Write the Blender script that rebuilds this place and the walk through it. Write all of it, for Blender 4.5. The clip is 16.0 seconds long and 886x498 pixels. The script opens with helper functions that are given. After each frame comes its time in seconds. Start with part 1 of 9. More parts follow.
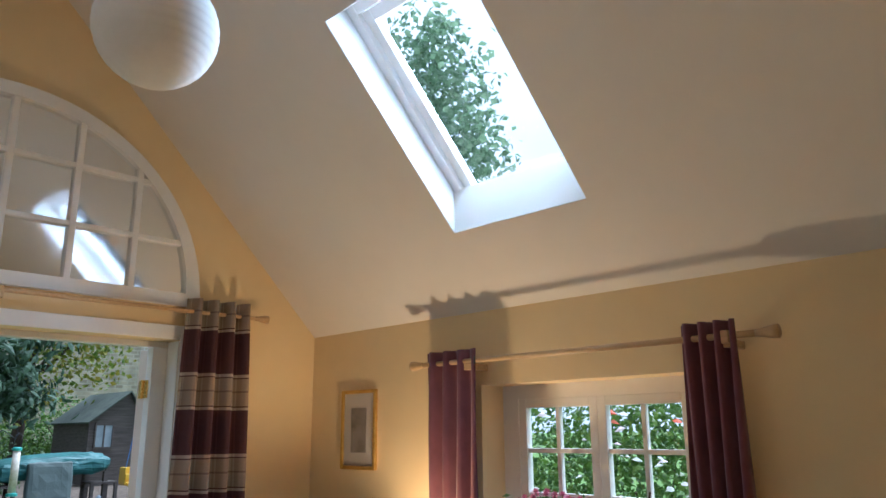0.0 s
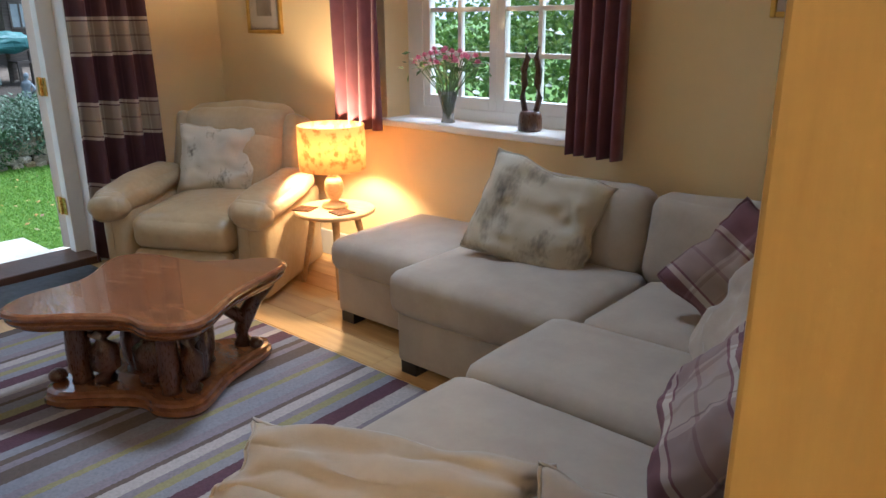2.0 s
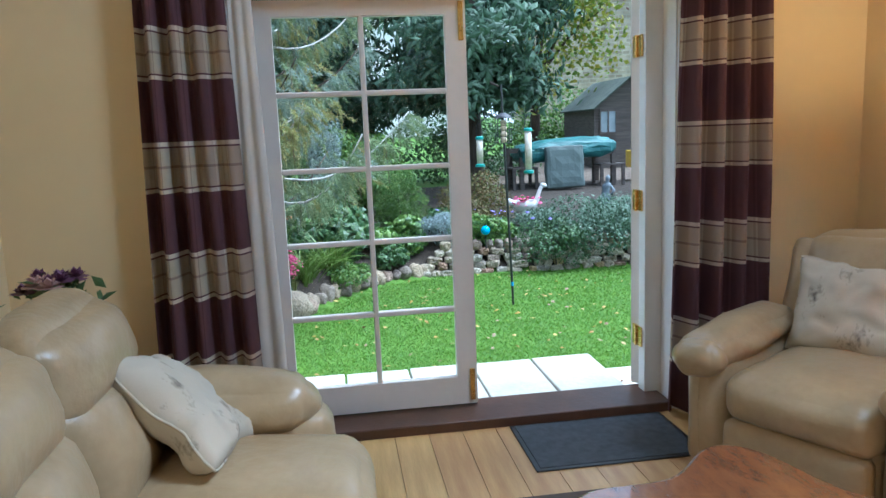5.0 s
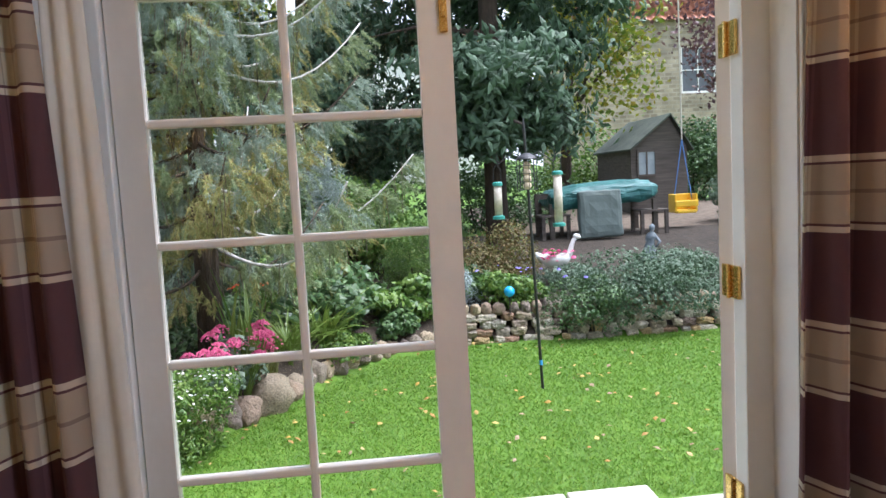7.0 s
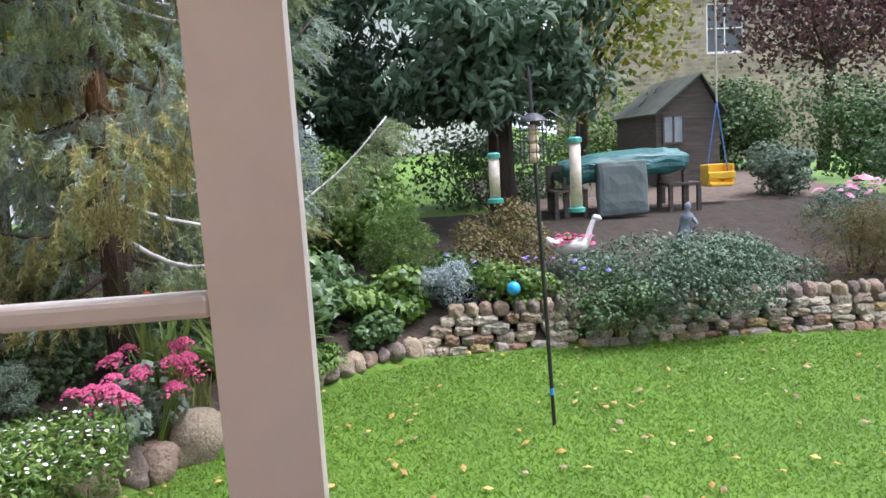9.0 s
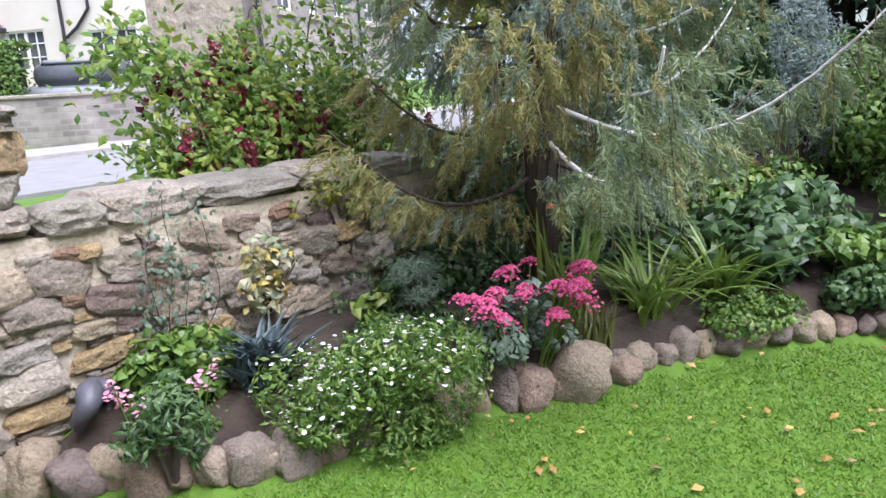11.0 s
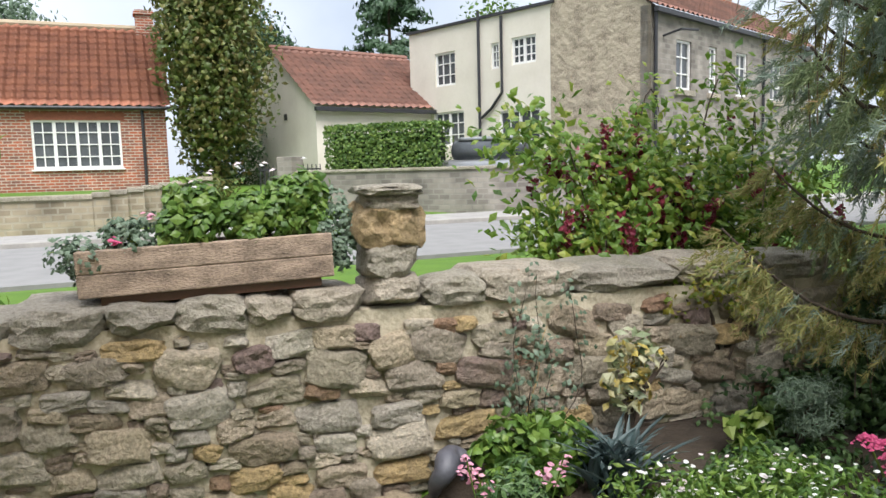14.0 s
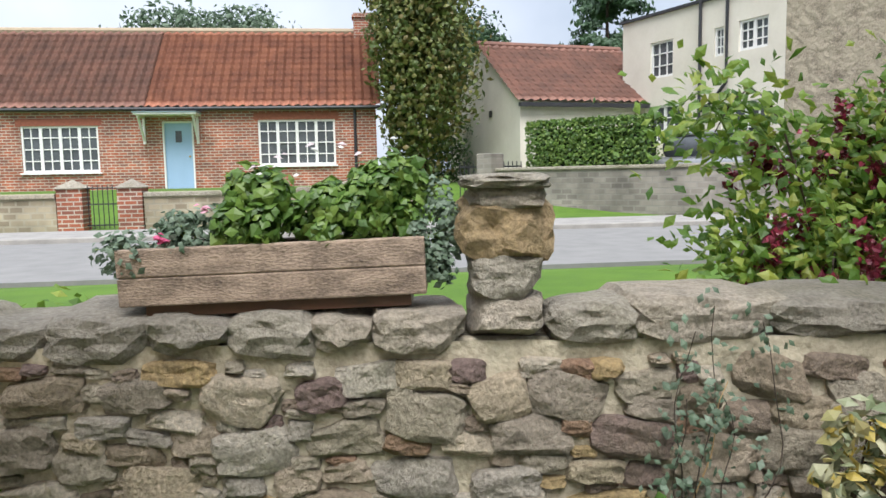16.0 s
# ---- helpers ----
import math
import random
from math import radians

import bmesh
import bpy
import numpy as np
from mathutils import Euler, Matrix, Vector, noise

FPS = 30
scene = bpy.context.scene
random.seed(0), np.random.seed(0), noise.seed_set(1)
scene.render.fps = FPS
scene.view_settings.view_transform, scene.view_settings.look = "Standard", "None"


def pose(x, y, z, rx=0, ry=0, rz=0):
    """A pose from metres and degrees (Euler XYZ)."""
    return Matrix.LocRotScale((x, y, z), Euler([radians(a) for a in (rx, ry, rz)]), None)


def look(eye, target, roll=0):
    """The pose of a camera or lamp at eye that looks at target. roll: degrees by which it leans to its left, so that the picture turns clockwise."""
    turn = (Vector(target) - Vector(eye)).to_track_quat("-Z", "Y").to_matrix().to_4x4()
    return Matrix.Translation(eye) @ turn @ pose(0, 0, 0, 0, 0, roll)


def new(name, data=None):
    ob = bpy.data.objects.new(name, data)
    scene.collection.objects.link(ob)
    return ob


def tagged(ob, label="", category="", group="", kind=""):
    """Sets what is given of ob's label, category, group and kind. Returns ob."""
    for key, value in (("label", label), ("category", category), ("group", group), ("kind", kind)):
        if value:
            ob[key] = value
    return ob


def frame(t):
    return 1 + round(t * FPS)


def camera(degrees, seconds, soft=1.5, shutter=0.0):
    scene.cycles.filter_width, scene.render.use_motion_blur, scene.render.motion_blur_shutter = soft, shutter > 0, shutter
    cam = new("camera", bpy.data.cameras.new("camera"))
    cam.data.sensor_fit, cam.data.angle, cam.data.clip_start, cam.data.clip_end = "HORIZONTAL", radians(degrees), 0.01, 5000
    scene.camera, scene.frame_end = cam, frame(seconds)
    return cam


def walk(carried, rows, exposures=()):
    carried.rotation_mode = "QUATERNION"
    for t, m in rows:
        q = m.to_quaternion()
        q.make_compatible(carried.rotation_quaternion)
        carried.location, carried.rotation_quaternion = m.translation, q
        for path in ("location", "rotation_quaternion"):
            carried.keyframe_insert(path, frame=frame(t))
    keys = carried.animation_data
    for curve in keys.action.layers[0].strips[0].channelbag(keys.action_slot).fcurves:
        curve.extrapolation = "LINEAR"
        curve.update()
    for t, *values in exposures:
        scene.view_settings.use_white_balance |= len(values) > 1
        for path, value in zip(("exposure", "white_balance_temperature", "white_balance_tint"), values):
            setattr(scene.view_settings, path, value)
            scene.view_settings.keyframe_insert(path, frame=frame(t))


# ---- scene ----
cam = camera(62.5, 16.0)
PATH = [
    (0, (0.181, 0.526, 1.471), (-1.177, 1.912, 1.957), -0.5),
    (0.5, (0.171, 0.52, 1.464), (-1.055, 2.074, 1.751), -1.0),
    (1, (0.194, 0.498, 1.406), (-0.905, 2.169, 1.41), -1.0),
    (1.5, (0.252, 0.519, 1.339), (-0.825, 2.18, 1.055), -0.3),
    (2, (0.367, 0.654, 1.339), (-0.876, 2.1, 0.735), -0.5),
    (2.5, (0.389, 0.635, 1.31), (-1.065, 1.811, 0.599), -2.5),
    (3, (0.281, 0.595, 1.305), (-1.417, 1.437, 0.667), -2.4),
    (3.5, (0.048, 0.613, 1.307), (-1.724, 1.315, 0.701), -2.8),
    (4, (-0.169, 0.726, 1.31), (-1.929, 1.374, 0.614), -4.1),
    (4.5, (-0.382, 0.845, 1.327), (-2.23, 1.295, 0.711), -2.3),
    (5, (-0.631, 0.901, 1.354), (-2.587, 1.178, 1.04), -2.3),
    (5.2, (-0.742, 0.935, 1.362), (-2.715, 1.189, 1.152), -2.4),
    (7.3, (-2.099, 1.289, 1.351), (-4.08, 1.485, 1.16), -3.1),
    (7.5, (-2.246, 1.31, 1.362), (-4.226, 1.521, 1.171), -3.4),
    (8, (-2.59, 1.329, 1.335), (-4.565, 1.556, 1.116), -4.0),
    (8.2, (-2.717, 1.335, 1.338), (-4.69, 1.563, 1.106), -4.1),
    (10.3, (-3.98, 2.055, 1.345), (-5.851, 1.512, 0.892), -3.1),
    (10.5, (-4.044, 2.047, 1.343), (-5.828, 1.271, 0.879), -3.6),
    (11, (-4.189, 2.044, 1.31), (-5.728, 0.852, 0.853), -3.2),
    (11.5, (-4.27, 1.865, 1.341), (-5.645, 0.468, 0.948), -1.7),
    (12, (-4.265, 1.874, 1.366), (-5.402, 0.259, 1.049), -1.7),
    (12.5, (-4.216, 1.917, 1.396), (-5.113, 0.141, 1.193), -1.0),
    (13, (-4.209, 1.925, 1.399), (-5.043, 0.114, 1.248), -1.0),
    (13.5, (-4.245, 1.907, 1.396), (-5.049, 0.084, 1.225), -1.6),
    (14, (-4.323, 1.889, 1.358), (-5.112, 0.064, 1.142), -1.5),
    (14.5, (-4.415, 1.807, 1.333), (-5.213, -0.01, 1.084), 0.1),
    (15, (-4.56, 1.627, 1.312), (-5.108, -0.285, 1.109), -0.8),
    (15.5, (-4.774, 1.423, 1.298), (-5.12, -0.537, 1.105), -1.0),
    (16, (-4.925, 1.167, 1.3), (-5.156, -0.809, 1.096), -1.1),
]
walk(cam, [(t, look(eye, target, roll)) for t, eye, target, roll in PATH],
     [(0.0, 1.40, 4900, 8), (1.0, 1.70, 5000, 8), (2.0, 1.72, 5000, 8), (3.0, 1.53, 4900, 7), (3.5, 1.49, 4850, 6), (5.2, 1.92, 4700, 4), (7.3, 1.78, 5750, 15), (8.2, 1.56, 5850, 13), (10.3, 1.85, 5550, 36), (11.2, 1.45, 5650, 18), (12.0, 1.28, 5750, 14), (12.5, 1.10, 6150, 11), (15.0, 1.10, 6200, 11), (16.0, 0.97, 6100, 11)])

# ---- world, sun, lamps ----
world = bpy.data.worlds.new("sky")
scene.world = world
world.use_nodes = True
wn = world.node_tree
sky = wn.nodes.new("ShaderNodeTexSky")
sky.sky_type = "NISHITA"
sky.sun_disc = False
sky.sun_elevation, sky.sun_rotation = radians(60), radians(8)
sky.air_density, sky.dust_density, sky.ozone_density = 1.0, 6.0, 0.6
cloud = wn.nodes.new("ShaderNodeTexNoise")
cloud.inputs["Scale"].default_value = 2.2
cloud.inputs["Detail"].default_value = 6.0
ramp = wn.nodes.new("ShaderNodeValToRGB")
ramp.color_ramp.elements[0].position, ramp.color_ramp.elements[0].color = 0.30, (4.4, 4.9, 5.6, 1)
ramp.color_ramp.elements[1].position, ramp.color_ramp.elements[1].color = 0.72, (8.6, 8.8, 9.1, 1)
coord = wn.nodes.new("ShaderNodeTexCoord")
wn.links.new(coord.outputs["Generated"], cloud.inputs["Vector"])
wn.links.new(cloud.outputs["Fac"], ramp.inputs["Fac"])
mixer = wn.nodes.new("ShaderNodeMixRGB")
mixer.inputs["Fac"].default_value = 0.82
wn.links.new(sky.outputs[0], mixer.inputs["Color1"])
wn.links.new(ramp.outputs["Color"], mixer.inputs["Color2"])
background = wn.nodes["Background"]
wn.links.new(mixer.outputs[0], background.inputs["Color"])
background.inputs["Strength"].default_value = 0.080


def lamp(name, kind, energy, colour, m, size=0.1):
    data = bpy.data.lights.new(name, kind)
    data.energy, data.color = energy, colour
    if kind == "SUN":
        data.angle = radians(size)
    elif kind == "AREA":
        data.size = size
    else:
        data.shadow_soft_size = size
    ob = new(name, data)
    ob.matrix_world = m
    return ob


lamp("sun", "SUN", 2.6, (1.0, 0.965, 0.91), look((0, 0, 20), (-1.5, -11, 0)), 40)
lamp("table_lamp_bulb", "POINT", 16, (1.0, 0.64, 0.30), pose(-2.42, 3.05, 0.752), 0.035)
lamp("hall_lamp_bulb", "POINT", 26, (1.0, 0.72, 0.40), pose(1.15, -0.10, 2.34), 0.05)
# Added fill lamp outside the roof light, boosting the sky's light indoors.
lamp("roof_light_sky_fill", "AREA", 18, (0.78, 0.90, 1.0), look((-1.815, 2.90, 3.10), (-1.815, 2.2, 2.4)), 0.7)


# ---- materials ----
def surf(name, c1, c2=None, scale=8.0, rough=0.6, bump=0.0, bscale=60.0, metal=0.0, vary=0.0, stretch=(1, 1, 1), fine=0.35, coat=0.0, sheen=0.0):
    """A two-scale noise surface in object space. vary: spread of brightness from piece to piece."""
    m = bpy.data.materials.new(name)
    m.use_nodes = True
    n, k = m.node_tree.nodes, m.node_tree.links
    b = n["Principled BSDF"]
    b.inputs["Metallic"].default_value = metal
    b.inputs["Coat Weight"].default_value = coat
    b.inputs["Sheen Weight"].default_value = sheen
    c2 = c2 or tuple(v * 0.8 for v in c1)
    co = n.new("ShaderNodeTexCoord")
    mp = n.new("ShaderNodeMapping")
    mp.inputs["Scale"].default_value = stretch
    k.new(co.outputs["Object"], mp.inputs["Vector"])
    big = n.new("ShaderNodeTexNoise")
    big.inputs["Scale"].default_value, big.inputs["Detail"].default_value = scale, 3.0
    small = n.new("ShaderNodeTexNoise")
    small.inputs["Scale"].default_value, small.inputs["Detail"].default_value = scale * 9, 4.0
    for x in (big, small):
        k.new(mp.outputs[0], x.inputs["Vector"])
    add = n.new("ShaderNodeMath")
    add.operation = "MULTIPLY_ADD"
    k.new(small.outputs["Fac"], add.inputs[0])
    add.inputs[1].default_value = fine
    k.new(big.outputs["Fac"], add.inputs[2])
    r = n.new("ShaderNodeValToRGB")
    r.color_ramp.elements[0].position, r.color_ramp.elements[0].color = 0.245 + 0.5 * fine, (*c2, 1)
    r.color_ramp.elements[1].position, r.color_ramp.elements[1].color = min(1.0, 0.675 + 0.5 * fine), (*c1, 1)
    k.new(add.outputs[0], r.inputs["Fac"])
    last = r.outputs["Color"]
    if vary:
        info = n.new("ShaderNodeObjectInfo")
        hsv = n.new("ShaderNodeHueSaturation")
        for slot, lo, hi in (("Value", 1 - vary, 1 + vary), ("Hue", 0.5 - vary * 0.05, 0.5 + vary * 0.05)):
            mr = n.new("ShaderNodeMapRange")
            mr.inputs["To Min"].default_value, mr.inputs["To Max"].default_value = lo, hi
            k.new(info.outputs["Random"], mr.inputs["Value"])
            k.new(mr.outputs[0], hsv.inputs[slot])
        k.new(last, hsv.inputs["Color"])
        last = hsv.outputs["Color"]
    k.new(last, b.inputs["Base Color"])
    rr = n.new("ShaderNodeMapRange")
    rr.inputs["To Min"].default_value, rr.inputs["To Max"].default_value = max(0.03, rough - 0.08), min(1, rough + 0.1)
    k.new(small.outputs["Fac"], rr.inputs["Value"])
    k.new(rr.outputs[0], b.inputs["Roughness"])
    if bump:
        bn = n.new("ShaderNodeTexNoise")
        bn.inputs["Scale"].default_value, bn.inputs["Detail"].default_value = bscale, 5.0
        k.new(mp.outputs[0], bn.inputs["Vector"])
        bp = n.new("ShaderNodeBump")
        bp.inputs["Strength"].default_value, bp.inputs["Distance"].default_value = bump, 0.4 / bscale
        k.new(bn.outputs["Fac"], bp.inputs["Height"])
        k.new(bp.outputs[0], b.inputs["Normal"])
    return m


def islands(name, colours, rough=0.5, trans=0.25, spread=0.5):
    """Leaves and petals: one of some colours by chance for each loose piece, letting some light through."""
    m = bpy.data.materials.new(name)
    m.use_nodes = True
    n, k = m.node_tree.nodes, m.node_tree.links
    b = n["Principled BSDF"]
    g = n.new("ShaderNodeNewGeometry")
    r = n.new("ShaderNodeValToRGB")
    while len(r.color_ramp.elements) < len(colours):
        r.color_ramp.elements.new(0.5)
    for i, c in enumerate(colours):
        r.color_ramp.elements[i].position = i / max(1, len(colours) - 1)
        r.color_ramp.elements[i].color = (*c, 1)
    k.new(g.outputs["Random Per Island"], r.inputs["Fac"])
    k.new(r.outputs["Color"], b.inputs["Base Color"])
    b.inputs["Roughness"].default_value = rough
    if trans:
        t = n.new("ShaderNodeBsdfTranslucent")
        k.new(r.outputs["Color"], t.inputs["Color"])
        mx = n.new("ShaderNodeMixShader")
        mx.inputs["Fac"].default_value = trans
        k.new(b.outputs[0], mx.inputs[1])
        k.new(t.outputs[0], mx.inputs[2])
        k.new(mx.outputs[0], n["Material Output"].inputs["Surface"])
    return m


def glass_mat(name, tint=(1, 1, 1)):
    m = bpy.data.materials.new(name)
    m.use_nodes = True
    n, k = m.node_tree.nodes, m.node_tree.links
    tr = n.new("ShaderNodeBsdfTransparent")
    tr.inputs["Color"].default_value = (*tint, 1)
    gl = n.new("ShaderNodeBsdfGlossy")
    gl.inputs["Roughness"].default_value = 0.02
    fr = n.new("ShaderNodeFresnel")
    fr.inputs["IOR"].default_value = 1.22
    mx = n.new("ShaderNodeMixShader")
    k.new(fr.outputs[0], mx.inputs["Fac"])
    k.new(tr.outputs[0], mx.inputs[1])
    k.new(gl.outputs[0], mx.inputs[2])
    k.new(mx.outputs[0], n["Material Output"].inputs["Surface"])
    return m


CREAM = surf("cream wall paint", (0.80, 0.63, 0.35), (0.76, 0.59, 0.32), 1.5, 0.75, 0.05, 90)
CEILING = surf("white ceiling paint", (0.80, 0.76, 0.70), (0.76, 0.72, 0.66), 1.2, 0.8, 0.04, 80)
WHITE = surf("white gloss paint", (0.82, 0.81, 0.79), (0.76, 0.75, 0.73), 4, 0.35, 0.05, 40)
OAK = surf("oak floorboard", (0.60, 0.38, 0.15), (0.42, 0.23, 0.08), 4, 0.33, 0.06, 40, stretch=(0.5, 6, 6), vary=0.14)
DARKWOOD = surf("dark stained threshold", (0.10, 0.045, 0.025), (0.06, 0.028, 0.015), 8, 0.4, 0.1, 40)
GLASS = glass_mat("window glass")
BRASS = surf("polished brass", (0.80, 0.58, 0.20), (0.68, 0.46, 0.14), 20, 0.25, metal=1.0)
GILT = surf("gilt frame", (0.72, 0.47, 0.12), (0.50, 0.30, 0.06), 20, 0.35, 0.2, 80, metal=0.8)
RODWOOD = surf("pale varnished wood", (0.60, 0.40, 0.20), (0.48, 0.30, 0.13), 12, 0.4, 0.05, 60, stretch=(1, 6, 6))
PLUM = surf("plum curtain cloth", (0.155, 0.045, 0.06), (0.115, 0.032, 0.045), 12, 0.85, 0.25, 300, sheen=0.2)
LEATHER = surf("cream leather", (0.44, 0.33, 0.19), (0.34, 0.245, 0.13), 4, 0.34, 0.22, 26, coat=0.12)
FABRIC = surf("oatmeal sofa cloth", (0.39, 0.325, 0.26), (0.33, 0.272, 0.215), 8, 0.9, 0.25, 260, sheen=0.2)
BLACK = surf("black plastic", (0.02, 0.02, 0.02), (0.014, 0.014, 0.014), 10, 0.4)
MIRROR = surf("mirror glass", (0.86, 0.87, 0.87), (0.85, 0.86, 0.86), 2, 0.03, metal=1.0)
GREYMAT = surf("grey door mat", (0.075, 0.078, 0.085), (0.045, 0.048, 0.052), 30, 0.95, 0.6, 250)
PAPER = surf("picture mount", (0.62, 0.56, 0.50), (0.56, 0.50, 0.44), 6, 0.8)
LAWN = surf("lawn soil and turf", (0.090, 0.175, 0.011), (0.058, 0.125, 0.008), 2.2, 0.9, 0.35, 60)
SOIL = surf("dark bed soil", (0.05, 0.036, 0.024), (0.022, 0.016, 0.010), 8, 0.95, 0.9, 30)
ASPHALT = surf("pale worn asphalt", (0.24, 0.235, 0.23), (0.19, 0.19, 0.185), 3, 0.9, 0.2, 90)
PAVING = surf("pale weathered paving", (0.50, 0.47, 0.40), (0.36, 0.34, 0.28), 3, 0.85, 0.35, 40, vary=0.08)
RENDERED = surf("cream render", (0.74, 0.69, 0.60), (0.65, 0.60, 0.51), 1.2, 0.85, 0.15, 40)
MORTAR = surf("lime mortar", (0.50, 0.44, 0.33), (0.27, 0.235, 0.165), 6, 0.95, 1.0, 22, fine=0.7)
REDBRICK = surf("old red brick", (0.40, 0.15, 0.085), (0.27, 0.10, 0.06), 14, 0.9, 0.5, 60, vary=0.3)
BLUEDOOR = surf("pale blue paint", (0.36, 0.52, 0.72), (0.33, 0.48, 0.68), 3, 0.5, 0.04, 40)
SLATE = surf("dark grey metal", (0.035, 0.035, 0.04), (0.02, 0.02, 0.025), 10, 0.5)


# ---- mesh helpers ----
def mesh_ob(name, bm, material, parent=None, label="", smooth=False):
    me = bpy.data.meshes.new(name)
    bmesh.ops.recalc_face_normals(bm, faces=bm.faces)
    bm.to_mesh(me)
    bm.free()
    if smooth:
        for p in me.polygons:
            p.use_smooth = True
    me.materials.append(material)
    ob = new(name, me)
    ob.parent = parent
    if label:
        ob["label"] = label
    return ob


def part(name, bm, material, parent, label="", smooth=False):
    return mesh_ob(name, bm, material, parent, label, smooth)


def thing(name, m, label, category, group="", kind=""):
    e = new(name)
    e.empty_display_size = 0.1
    e.matrix_world = m
    return tagged(e, label, category, group, kind)


def box(bm, x0, x1, y0, y1, z0, z1, bevel=0.0, segments=2, m=None):
    r = bmesh.ops.create_cube(bm, size=1.0)
    vs = r["verts"]
    bmesh.ops.scale(bm, vec=(x1 - x0, y1 - y0, z1 - z0), verts=vs)
    bmesh.ops.translate(bm, vec=((x0 + x1) / 2, (y0 + y1) / 2, (z0 + z1) / 2), verts=vs)
    if bevel:
        es = list({e for v in vs for e in v.link_edges})
        out = bmesh.ops.bevel(bm, geom=es, offset=bevel, segments=segments, affect="EDGES", profile=0.5)
        vs = [v for v in out["verts"]]
        vs = list({w for f in out["faces"] for w in f.verts} | set(vs))
    if m is not None:
        bmesh.ops.transform(bm, matrix=m, verts=[v for v in vs if v.is_valid])
    return bm


def boxes(*args, bevel=0.0):
    bm = bmesh.new()
    for a in args:
        box(bm, *a, bevel=bevel)
    return bm


def tube(bm, pts, radii, sides=8, cap=True):
    """A tube along points with a radius at each."""
    rings = []
    for i, p in enumerate(pts):
        p = Vector(p)
        d = Vector(pts[min(i + 1, len(pts) - 1)]) - Vector(pts[max(i - 1, 0)])
        q = d.to_track_quat("Z", "Y")
        r = radii[i] if hasattr(radii, "__len__") else radii
        rings.append([bm.verts.new(p + q @ Vector((r * math.cos(a), r * math.sin(a), 0))) for a in (2 * math.pi * j / sides for j in range(sides))])
    for a, b in zip(rings, rings[1:]):
        for j in range(sides):
            bm.faces.new((a[j], a[(j + 1) % sides], b[(j + 1) % sides], b[j]))
    if cap:
        bm.faces.new(rings[0][::-1])
        bm.faces.new(rings[-1])
    return bm


def lathe(bm, profile, sides=20, centre=(0, 0, 0)):
    """A turned shape from (radius, height) pairs."""
    cx, cy, cz = centre
    rings = [[bm.verts.new((cx + r * math.cos(2 * math.pi * j / sides), cy + r * math.sin(2 * math.pi * j / sides), cz + z)) for j in range(sides)] for r, z in profile]
    for a, b in zip(rings, rings[1:]):
        for j in range(sides):
            bm.faces.new((a[j], a[(j + 1) % sides], b[(j + 1) % sides], b[j]))
    bm.faces.new(rings[0][::-1])
    bm.faces.new(rings[-1])
    return bm


def soft(bm, sx, sy, sz, r, bulge=(0, 0, 0), n=9, m=None, wrinkle=0.0, seed=0.0):
    """An upholstered block: a rounded box of that size about its centre, its faces swollen by bulge along x, y and z."""
    r = min(r, sx / 2.02, sy / 2.02, sz / 2.02)
    res = bmesh.ops.create_cube(bm, size=2.0)
    vs0 = res["verts"]
    es = list({e for v in vs0 for e in v.link_edges})
    bmesh.ops.subdivide_edges(bm, edges=es, cuts=n, use_grid_fill=True)
    vs = list(bm.verts)
    half = Vector((sx / 2, sy / 2, sz / 2))
    for v in vs:
        u = v.co.copy()
        s = Vector([math.sin(c * math.pi / 2) for c in u])
        p = Vector((s.x * half.x, s.y * half.y, s.z * half.z))
        inner = Vector([max(-h + r, min(h - r, c)) for c, h in zip(p, half)])
        d = p - inner
        if d.length > 1e-6:
            p = inner + d.normalized() * r
        fx, fy, fz = (1 - s.x ** 2), (1 - s.y ** 2), (1 - s.z ** 2)
        p.x += bulge[0] * s.x * fy * fz
        p.y += bulge[1] * s.y * fx * fz
        p.z += bulge[2] * s.z * fx * fy
        if wrinkle:
            p += Vector(noise.noise_vector(p * 6 + Vector((seed, seed * 2, 0)))) * wrinkle
            p += Vector(noise.noise_vector(p * 17 + Vector((seed, 0, seed)))) * wrinkle * 0.35
        v.co = (m @ p) if m is not None else p
    return bm


def pillow(bm, w, h, t, m=None, seed=0.0, corner=0.1):
    """A scatter cushion in its x-z plane, with pinched corners and crumpled faces."""
    n = 26
    grid = {}
    for side in (1, -1):
        for i in range(n + 1):
            for j in range(n + 1):
                u, v = 2 * i / n - 1, 2 * j / n - 1
                if side == -1 and (abs(u) == 1 or abs(v) == 1):
                    grid[side, i, j] = grid[1, i, j]
                    continue
                f = max(0.0, (1 - u ** 4) * (1 - v ** 4)) ** 0.5
                pin = 1 - corner * (1 - abs(u)) * abs(v) ** 3
                pin2 = 1 - corner * (1 - abs(v)) * abs(u) ** 3
                p = Vector((u * w / 2 * pin2, side * t / 2 * f, v * h / 2 * pin))
                p.y += side * 0.10 * t * f * noise.noise(Vector((u * 2.3 + seed, v * 2.3, side * 3)))
                p += Vector(noise.noise_vector(Vector((u * 2.2 + seed, v * 2.2, 0)))) * 0.020
                p.y += side * f * t * (0.05 * noise.noise(Vector((u * 4.5 + v * 1.5 + seed, v * 2.5, side + 5))) - 0.11 * abs(noise.noise(Vector((u * 3.2 - v * 2 + seed, v * 3.2 + u, side + 9)))))
                grid[side, i, j] = bm.verts.new(m @ p if m is not None else p)
    for side in (1, -1):
        for i in range(n):
            for j in range(n):
                q = [grid[side, a, b] for a, b in ((i, j), (i + 1, j), (i + 1, j + 1), (i, j + 1))]
                bm.faces.new(q if side == -1 else q[::-1])
    return bm


